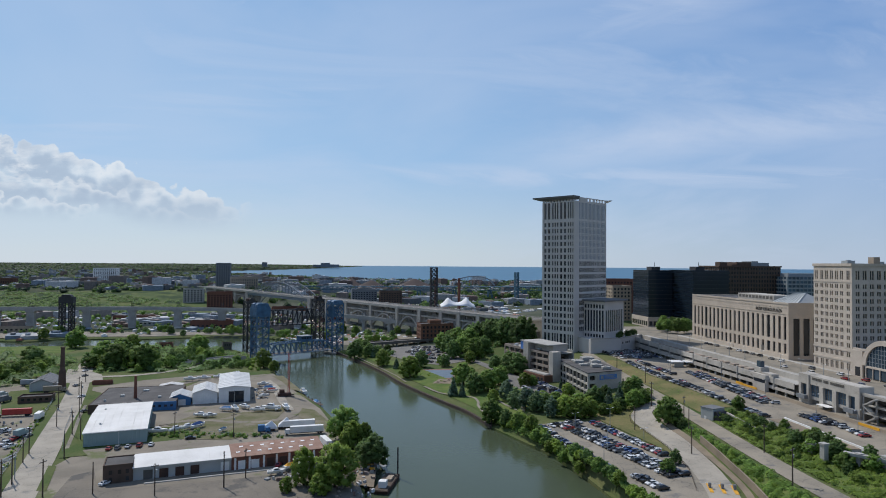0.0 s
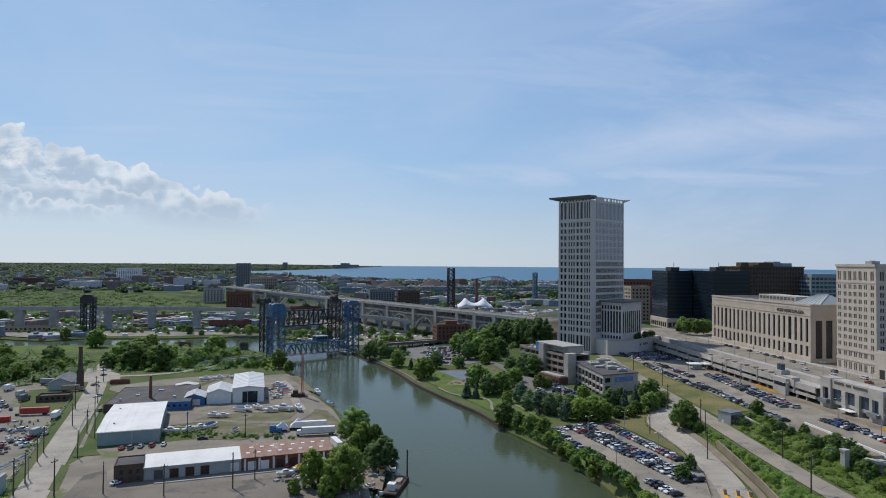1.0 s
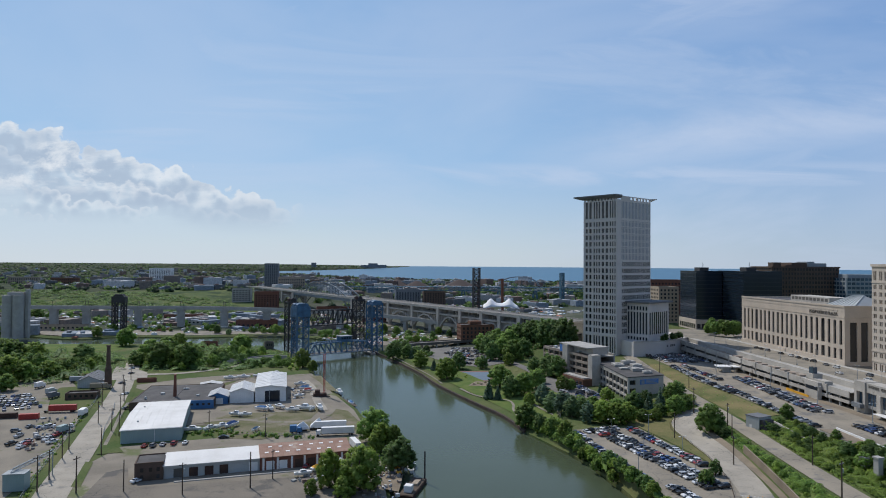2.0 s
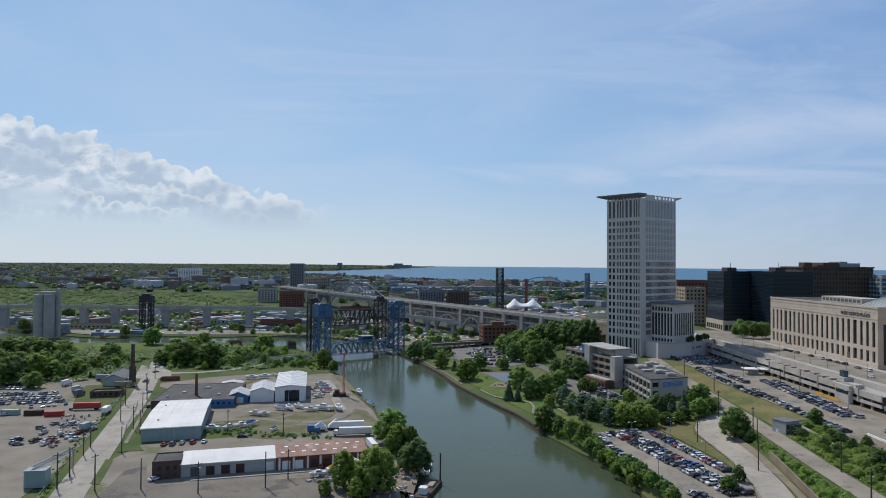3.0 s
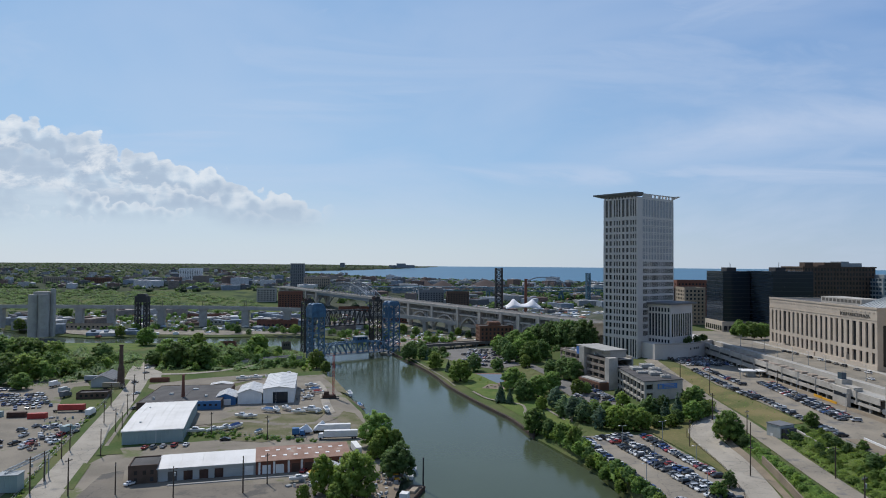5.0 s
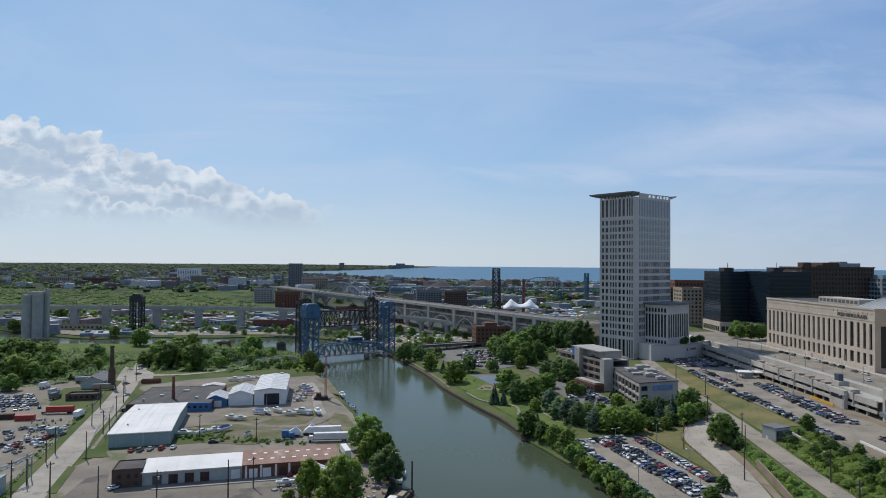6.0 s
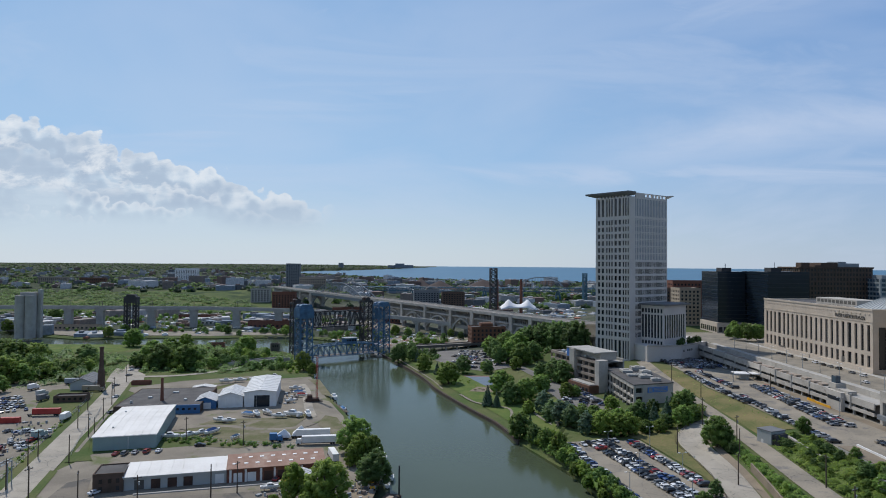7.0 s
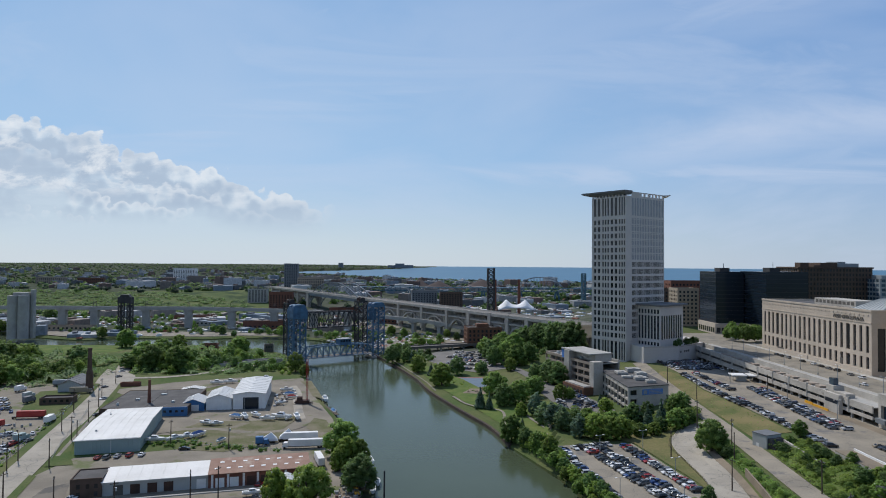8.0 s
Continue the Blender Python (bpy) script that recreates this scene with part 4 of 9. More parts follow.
def post_office():
    W, D, z0, z1 = 123, 44, 23.5, 60
    t = thing("post_office", place(272, 510, 0, -90), "long limestone office block with tall window strips", "building")
    cols, x = [], 3.2
    for i in range(21):
        w = 3.6 if i in (3, 17) else 2.6
        cols.append((x, x + w))
        x += w + (3.05 if i not in (2, 16) else 3.0)
    facade(t, Matrix(), W, z0, z1, cols, [(27, 33.6), (36, 51)], M["limestone"], M["window_glass"], 0.9, 0.75, mullion=1)
    facade(t, pose(W, 0.9, 0, 0, 0, 90), D - 1.8, z0, z1, [(2.5, 7), (9.5, 14), (16.5, 21), (23.5, 28), (30.5, 35)], [(26, 50)], M["limestone"], M["window_glass"], 0.9, 0.7, mullion=3)
    cubes("wall", [(0, D - 0.9, z0, W, D, z1), (0, 0.9, z0, 0.9, D - 0.9, z1)], M["limestone"], t)
    cubes("roof", [(0.9, 0.9, z1 - 1.5, W - 0.9, D - 0.9, z1 - 1.0)], M["tar_roof"], t)
    bm = bmesh.new()
    box(bm, -0.2, -0.25, 52.6, W + 0.25, -0.003, 53.2), box(bm, -0.2, -0.35, z1 - 0.9, W + 0.35, 0.6, z1 + 0.25)
    box(bm, W + 0.003, -0.2, 52.6, W + 0.25, D, 53.2), box(bm, W - 0.6, 0.6, z1 - 0.9, W + 0.35, D, z1 + 0.25)
    for i in range(30):
        box(bm, 2 + 4.05 * i, -0.3, 56.8, 3.3 + 4.05 * i, -0.003, 57.5)
    box(bm, -0.1, -0.5, z0, 60, -0.003, 26.4), box(bm, 66, -0.5, z0, W + 0.5, -0.003, 26.4)
    part("cornice", bm, M["limestone"], t)
    cubes("door", [(94.5, -0.2, 24, 97, 0.1, 30), (22, -0.2, 24, 30, 0.1, 27.5)], M["dark_stone"], t, "dark bronze entrance doors")
    # penthouse of louvred plant and a glazed hipped rooflight
    p = cubes("penthouse", [(42, 15, z1 - 1, 86, 30, z1 + 3.2)], M["pale_concrete"], t, "pale rooftop plant screen")
    fan = done("louvre", box(bmesh.new(), 0, 0, 0, 3.0, 0.12, 2.0), M["dark_stone"])
    for i in range(10):
        w = new("louvre", fan)
        w.parent, w.matrix_local = p, pose(43.5 + 4.2 * i, 14.9, z1 + 0.4)
    bm = bmesh.new()
    x0, x1, y0, y1, za, zb = 92, 120, 8, 34, z1 - 1, z1 + 6
    v = [bm.verts.new(c) for c in ((x0, y0, za), (x1, y0, za), (x1, y1, za), (x0, y1, za), (x0 + 9, 21, zb), (x1 - 9, 21, zb))]
    for f in ((3, 2, 1, 0), (0, 1, 5, 4), (1, 2, 5), (2, 3, 4, 5), (3, 0, 4)):
        bm.faces.new([v[i] for i in f])
    rl = part("rooflight", bm, M["grey_metal"], t, "grey metal and glass hipped rooflight")
    for i in range(9):
        k = i / 8
        part("glazing_bar", bar(bmesh.new(), (x0 + (x1 - x0) * k, y0, za + 0.1), (x0 + 9 + (x1 - x0 - 18) * k, 21, zb + 0.1), 0.35), M["pale_steel"], rl)
    # the name of the building on the frieze
    cu = bpy.data.curves.new("lettering", "FONT")
    cu.body, cu.size, cu.extrude, cu.align_x = "POST OFFICE PLAZA", 3.1, 0.15, "CENTER"
    txt = new("lettering", cu)
    bpy.context.view_layer.update()
    me = bpy.data.meshes.new_from_object(txt.evaluated_get(bpy.context.evaluated_depsgraph_get()))
    bpy.data.objects.remove(txt)
    me.materials.append(M["dark_stone"])
    o = new("lettering", me)
    o.parent, o.matrix_local = t, pose(102.5, -0.3, 53.7, 90, 0, 0)
    tagged(o, "dark bronze letters on the frieze")


def black_offices():
    t = thing("office_block", place(283, 618, 0, 0), "black glass office block in two stepped slabs", "office block")
    for (x, y, W, D, zt) in ((0, 0, 25.5, 37, 79), (26, -40, 36, 48, 79.5)):
        bm = bmesh.new()
        box(bm, x, y, 32, x + W, y + D, zt)
        b = part("slab", bm, M["black_glass"], t)
        for i in range(12):
            z = 35.5 + 3.75 * i
            bm = bmesh.new()
            box(bm, x - 0.08, y - 0.08, z, x + W, y - 0.003, z + 0.5)
            box(bm, x - 0.08, y - 0.003, z, x - 0.003, y + D, z + 0.5)
            part("floor_band", bm, M["band_glass"], b)
        cubes("plant_room", [(x + 8, y + 10, zt, x + 17, y + 22, zt + 3.4)], M["black_steel"], b, apart=True)
        bm = bmesh.new()
        bar(bm, (x + 12, y + 12, zt + 3.4), (x + 12, y + 12, zt + 8), 0.3)
        bar(bm, (x + 15, y + 18, zt + 3.4), (x + 15, y + 18, zt + 7), 0.3)
        part("aerial", bm, M["pale_steel"], b)
    base = part("podium", box(bmesh.new(), -2, -3, 22, 25.9, 36, 31.8), M["limestone"], t, "tan stone podium")
    q = done("shopfront", box(bmesh.new(), 0, 0, 0, 3.4, 0.2, 4.5), M["window_glass"])
    for i in range(6):
        w = new("shopfront", q)
        w.parent, w.matrix_local = base, pose(-0.5 + 4.4 * i, -3.1, 23.5)
    for i in range(8):
        w = new("shopfront", q)
        w.parent, w.matrix_local = base, pose(-2.1, 34 - 4.6 * i, 23.5, 0, 0, -90)


def old_office_tower():
    W, D, z0, z1 = 31, 44, 23.5, 85.5
    t = thing("old_office_tower", place(271, 362, 0, -90), "pale stone office tower with punched windows", "tower")
    rows = [(25.5, 29.5), (33, 35.6)] + [(38.4 + 4.15 * i, 40.8 + 4.15 * i) for i in range(9)] + [(76.6, 81.6)]
    fc = [(c + k, c + k + 0.95) for c in (1.3, 5.9, 9.9, 13.9, 17.9, 21.9, 26.9) for k in (0.0, 1.35)]
    facade(t, Matrix(), W, z0, z1, fc, rows, M["terracotta"], M["window_glass"], 0.7, 0.5)
    facade(t, pose(W, 0.7, 0, 0, 0, 90), D - 1.4, z0, z1, [(c + k, c + k + 1.0) for c in (1.6, 6.0, 10.4, 14.8, 19.2, 23.6, 28.0, 32.4, 36.8) for k in (0.0, 1.4)], rows, M["terracotta"], M["window_glass"], 0.7, 0.5)
    cubes("wall", [(0, D - 0.7, z0, W, D, z1), (0, 0.7, z0, 0.7, D - 0.7, z1)], M["terracotta"], t)
    cubes("roof", [(0.7, 0.7, z1 - 1.4, W - 0.7, D - 0.7, z1 - 1)], M["tar_roof"], t)
    cubes("cornice", [(-0.4, -0.5, z1 - 1.2, W + 0.4, -0.003, z1 + 0.3), (W + 0.003, -0.5, z1 - 1.2, W + 0.5, D, z1 + 0.3), (-0.2, -0.3, 36.2, W + 0.3, -0.003, 37), (-0.2, -0.25, 75, W + 0.3, -0.003, 75.6), (-0.2, -0.3, 30.4, W + 0.3, -0.003, 31.4)], M["terracotta"], t, apart=True)
    cubes("chimney", [(24, 16, z1 - 1, 28, 20, z1 + 4)], M["tan_brick"], t, apart=True)
    roof_units(t, z1 - 1, [(8, 12, 5, 5, 3), (16, 24, 6, 4, 2.5)])


def station_hall():
    """The lower hall with a great arched window on the street side."""
    t = thing("station_hall", place(270, 331, 0, -90), "pale stone hall with a great arched window", "hall")
    W, D, z0, zs, r = 44, 30, 23.5, 30.5, 12.0
    cx = 23.0
    bm = bmesh.new()
    arc = [(cx - r * math.cos(math.pi * i / 20), zs + r * math.sin(math.pi * i / 20)) for i in range(21)]
    out = [(cx - (r + 2.6) * math.cos(math.pi * i / 20), zs + (r + 2.6) * math.sin(math.pi * i / 20)) for i in range(21)]
    for i in range(20):
        a, b, c, d = arc[i], arc[i + 1], out[i + 1], out[i]
        prism(bm, [a, b, c, d][::-1], -0.4, 1.2, Matrix(((1, 0, 0, 0), (0, 0, 1, 0), (0, 1, 0, 0), (0, 0, 0, 1))))
    part("arch", bm, M["terracotta"], t)
    cubes("wall", [(0, 0, z0, cx - r - 2.6, 1, 38), (cx + r + 2.6, 0, z0, W, 1, 38), (0, 1.3, 38, W, 2, 39), (0, D - 1, z0, W, D, 38), (0, 1, z0, 0.8, D - 1, 38), (W - 0.8, 1, z0, W, D - 1, 38)], M["terracotta"], t)
    bm = bmesh.new()
    prism(bm, arc[::-1], 0.5, 0.7, Matrix(((1, 0, 0, 0), (0, 0, 1, 0), (0, 1, 0, 0), (0, 0, 0, 1))))
    g = part("arched_window", bm, M["blue_glass"], t)
    for i in range(1, 12):
        x = cx - r + 2 * r * i / 12
        part("glazing_bar", box(bmesh.new(), x - 0.12, 0.35, zs, x + 0.12, 0.48, zs + math.sqrt(max(r * r - (x - cx) ** 2, 0))), M["pale_steel"], g)
    for k in range(1, 5):
        h = 2.3 * k
        w = math.sqrt(r * r - h * h)
        part("glazing_bar", box(bmesh.new(), cx - w, 0.3, zs + h - 0.1, cx + w, 0.42, zs + h + 0.1), M["pale_steel"], g)
    q = done("shopfront", box(bmesh.new(), 0, 0, 0, 4.6, 0.2, 5.2), M["blue_glass"])
    for i in range(5):
        w = new("shopfront", q)
        w.parent, w.matrix_local = t, pose(cx - r + 0.2 + 4.8 * i, 0.3, 24)
    cubes("pier", [(cx - r - 0.2 + 4.8 * i, -0.3, z0, cx - r + 0.15 + 4.8 * i, 0.8, 30) for i in range(6)] + [(cx - r, -0.2, 29.4, cx + r, 1, zs)], M["terracotta"], t, apart=True)
    bm = bmesh.new()
    prism(bm, out[::-1], 1.3, D - 1, Matrix(((1, 0, 0, 0), (0, 0, 1, 0), (0, 1, 0, 0), (0, 0, 0, 1))))
    part("vault", bm, M["slate_roof"], t, "grey barrel roof")
    bm = bmesh.new()
    box(bm, 3.2, -0.06, 24, 6.8, -0.003, 29)
    part("small_arch_window", bm, M["window_glass"], t)


def block(name, x, y, rz, W, D, z0, z1, wall, label, nf, nr, rows, glass="window_glass", category="building", roof="tar_roof", ratio=0.5, depth=0.35, left=0, each=True):
    t = thing(name, place(x, y, 0, rz), label, category)
    shell(t, W, D, z0, z1, M[wall], M[glass], front=(even(nf, 1, W - 1, ratio), rows) if nf else None,
          right=(even(nr, 1, D - 2, ratio), rows) if nr else None, left=(even(left, 1, D - 2, ratio), rows) if left else None, roof=M[roof], depth=depth, pane=0.25, each=each)
    return t


courthouse()
post_office()
black_offices()
old_office_tower()
station_hall()
b = block("brown_office_block", 371, 640, 0, 70, 40, 24, 83.5, "brown_brick", "dark brown office block with a ribbed front", 22, 0, [(40 + 4.4 * i, 42.6 + 4.4 * i) for i in range(10)], category="office block", left=10, ratio=0.55)
cubes("plant_room", [(6, 8, 82.7, 14, 18, 88), (18, 6, 82.7, 24, 28, 85.5), (24.003, 6, 82.7, 40, 28, 88)], M["brown_brick"], b, "dark brown rooftop plant room", apart=True)
cubes("plant_screen", [(40.5, 6, 82.7, 48, 24, 89), (48.2, 8, 82.7, 62, 22, 87.4)], M["pale_steel"], b, "pale steel plant screen", apart=True)
cubes("cornice", [(-0.8, -0.8, 82.6, 70.8, -0.003, 83.9), (-0.8, -0.003, 82.6, -0.003, 40, 83.9)], M["brown_brick"], b)
b = block("glass_office_block", 436, 622, 0, 46, 30, 24, 73, "pale_steel", "pale blue glass office block", 10, 0, [(45 + 4.2 * i, 47.6 + 4.2 * i) for i in range(7)], glass="blue_glass", category="office block", ratio=0.85, left=6)
cubes("crown", [(4, 4, 73, 40, 28, 76.5)], M["pale_steel"], b)
block("tan_office_building", 274, 690, 0, 22, 26, 20, 61, "tan_brick", "tan brick office building", 5, 0, [(24 + 4 * i, 26.2 + 4 * i) for i in range(9)], left=5)
block("brick_loft", 306, 800, 0, 44, 24, 20, 66, "brick", "red brick loft building", 10, 0, [(48 + 4 * i, 50.2 + 4 * i) for i in range(4)], left=4)
block("brick_loft", 268, 760, 0, 26, 18, 20, 58, "brown_brick", "brown brick loft building", 6, 0, [(44 + 4 * i, 46.2 + 4 * i) for i in range(3)], left=4)



# ---- trees ----
RNG = np.random.default_rng(7)


def leaf_quads(centers, radii, n, size, rng, squash=0.8, up=0.25):
    """n leaf clumps over each blob: bent quads set roughly along the surface, with gaps."""
    centers, radii = np.asarray(centers, float), np.asarray(radii, float)
    k = len(centers)
    d = rng.normal(size=(k, n, 3))
    d[..., 2] += up
    d /= np.linalg.norm(d, axis=-1, keepdims=True)
    rad = radii[:, None, None] * (0.62 + 0.60 * rng.random((k, n, 1)))
    p = centers[:, None, :] + d * rad * np.array([1, 1, squash])
    nrm = d + rng.normal(size=d.shape) * 0.55
    nrm /= np.linalg.norm(nrm, axis=-1, keepdims=True)
    a = np.cross(nrm, rng.normal(size=d.shape))
    a /= np.linalg.norm(a, axis=-1, keepdims=True) + 1e-9
    b = np.cross(nrm, a)
    s = np.asarray(size).reshape(-1, 1, 1) * (0.6 + 0.8 * rng.random((k, n, 1)))
    q = np.stack([p - a * s, p - b * s * 0.7 - nrm * s * 0.25, p + a * s, p + b * s * 0.7 - nrm * s * 0.25], 2)
    v = q.reshape(-1, 3)
    f = np.arange(len(v)).reshape(-1, 4)
    soft = d + rng.normal(size=d.shape) * 0.42
    soft[..., 2] += 0.15
    soft /= np.linalg.norm(soft, axis=-1, keepdims=True)
    return v, f, np.repeat(soft.reshape(-1, 3), 4, axis=0)


def blob_core(centers, radii, squash=0.8):
    """Dense inner masses, so that the crown is not seen through everywhere."""
    base = [(0, 0, 1), (0, 0, -1)] + [(math.cos(i * 1.2566 + k) * 0.89, math.sin(i * 1.2566 + k) * 0.89, z) for z, k in ((0.45, 0), (-0.45, 0.63)) for i in range(5)]
    tri = [(0, 2 + i, 2 + (i + 1) % 5) for i in range(5)] + [(1, 7 + (i + 1) % 5, 7 + i) for i in range(5)]
    tri += [(2 + i, 7 + i, 2 + (i + 1) % 5) for i in range(5)] + [(7 + i, 7 + (i + 1) % 5, 2 + (i + 1) % 5) for i in range(5)]
    v, f = [], []
    for c, r in zip(centers, radii):
        o = len(v)
        v += [(c[0] + x * r, c[1] + y * r, c[2] + z * r * squash) for x, y, z in base]
        f += [(a + o, b + o, d + o) for a, b, d in tri]
    return v, f


def crown_mesh(name, centers, radii, n, size, material, rng, squash=0.8, heart=None):
    v, f, nv = leaf_quads(centers, radii, n, size, rng, squash)
    cv, cf = blob_core(centers, np.asarray(radii) * 0.74, squash)
    o = len(v)
    me = from_arrays(name, list(map(tuple, v)) + cv, [tuple(int(i) for i in q) for q in f] + [tuple(i + o for i in t) for t in cf], material, True)
    if heart is not None:
        away = np.asarray(v) - np.asarray(heart)
        away /= np.linalg.norm(away, axis=1, keepdims=True) + 1e-9
        nv = nv + 1.2 * away
        nv /= np.linalg.norm(nv, axis=1, keepdims=True) + 1e-9
    # leaves take the soft roundness of the mass they sit on
    base = np.repeat(np.asarray(centers, float), 12, axis=0)
    cn = np.asarray(cv) - base
    cn /= np.linalg.norm(cn, axis=1, keepdims=True) + 1e-9
    me.normals_split_custom_set_from_vertices([tuple(n) for n in np.vstack([nv, cn])])
    return me


def broadleaf(h, w, material, seed, low=0.05):
    """One broadleaf tree: forked tapered trunk and a crown of many overlapping leaf masses."""
    rng = np.random.default_rng(seed)
    k = 84
    c, r = [], []
    for i in range(k):
        az, zz = i * 2.4 + rng.random() * 0.9, (i + 0.5) / k
        shape = math.sqrt(max(0.04, 1 - (2 * zz - 0.80) ** 2 * 0.82))
        rad = w / 2 * shape * (0.46 + 0.46 * rng.random() ** 0.6)
        c.append((rad * math.cos(az), rad * math.sin(az), h * (low + 0.08 + (0.92 - low - 0.08) * zz + 0.05 * rng.normal())))
        r.append(w * (0.072 + 0.062 * rng.random()) * (1.1 - 0.3 * zz))
    for zz, q in ((0.30, 0.27), (0.50, 0.31), (0.70, 0.23)):
        c.append((0, 0, h * zz)), r.append(w * q)
    crown = crown_mesh("crown", c, r, 66, w * 0.021, material, rng, 0.85, (0, 0, h * 0.40))
    bm = bmesh.new()
    tube(bm, (0, 0, 0), w * 0.04, w * 0.028, h * 0.45, 8)
    for i in range(5):
        az = i * 1.26 + rng.random()
        bar(bm, (0, 0, h * (0.25 + 0.05 * i)), (w * 0.27 * math.cos(az), w * 0.27 * math.sin(az), h * (0.48 + 0.06 * i)), w * 0.022)
    return crown, done("trunk", bm, M["bark"])


def conifer(h, w, material, seed):
    rng = np.random.default_rng(seed)
    c, r = [], []
    for i in range(14):
        z = (i + 0.6) / 14
        ring = max(1, int(5 * (1 - z)) + 1)
        for j in range(ring):
            az = j * 2 * math.pi / ring + rng.random()
            rad = w * 0.30 * (1 - z)
            c.append((rad * math.cos(az), rad * math.sin(az), h * (0.06 + 0.92 * z)))
            r.append(max(w * 0.24 * (1.05 - z), w * 0.05))
    crown = crown_mesh("crown", c, r, 32, w * 0.045, material, rng, 0.9)
    return crown, done("trunk", tube(bmesh.new(), (0, 0, 0), w * 0.04, w * 0.02, h * 0.3, 7), M["bark"])


PROTO = {}
for key, fn, h, w, mname, seed in (("oak_a", broadleaf, 12, 11, "leaf_a", 1), ("oak_b", broadleaf, 12, 12, "leaf_a", 2), ("oak_c", broadleaf, 12, 10, "leaf_d", 3),
                                   ("lime_a", broadleaf, 12, 10, "leaf_b", 4), ("lime_b", broadleaf, 12, 11, "leaf_b", 5), ("tall_a", broadleaf, 14, 8.5, "leaf_d", 6),
                                   ("pear_a", broadleaf, 12, 8.8, "leaf_c", 9), ("pear_b", broadleaf, 12, 9.4, "leaf_e", 10),
                                   ("fir_a", conifer, 10, 5.5, "leaf_c", 7), ("fir_b", conifer, 10, 4.5, "leaf_c", 8)):
    PROTO[key] = (*fn(h, w, M[mname], seed), h)
TREE_TAGS = {"oak": ("full green broadleaf tree on the grass", "tree"), "lime": ("bright green broadleaf tree by the bank", "tree"),
             "tall": ("tall dark green broadleaf tree", "tree"), "pear": ("grey-green round-headed broadleaf tree", "tree"), "fir": ("blue-green spruce tree on the lawn", "conifer")}


def tree(key, x, y, h, turn=None, z=None, group="", wide=1.0):
    """A tree of height h standing on the land."""
    crown, trunk, h0 = PROTO[key]
    label, cat = TREE_TAGS[key.split("_")[0]]
    s = h / h0
    z = gz(x, y) if z is None else z
    t = new("spruce_tree" if cat == "conifer" else "tree")
    t.matrix_basis = Matrix.LocRotScale((x, y, z - 0.1), Euler((0, 0, RNG.random() * 6.28 if turn is None else turn)), (s * wide, s * wide, s))
    tagged(t, label, cat, group)
    for nm, me in (("crown", crown), ("trunk", trunk)):
        o = new(nm, me)
        o.parent = t
    return t


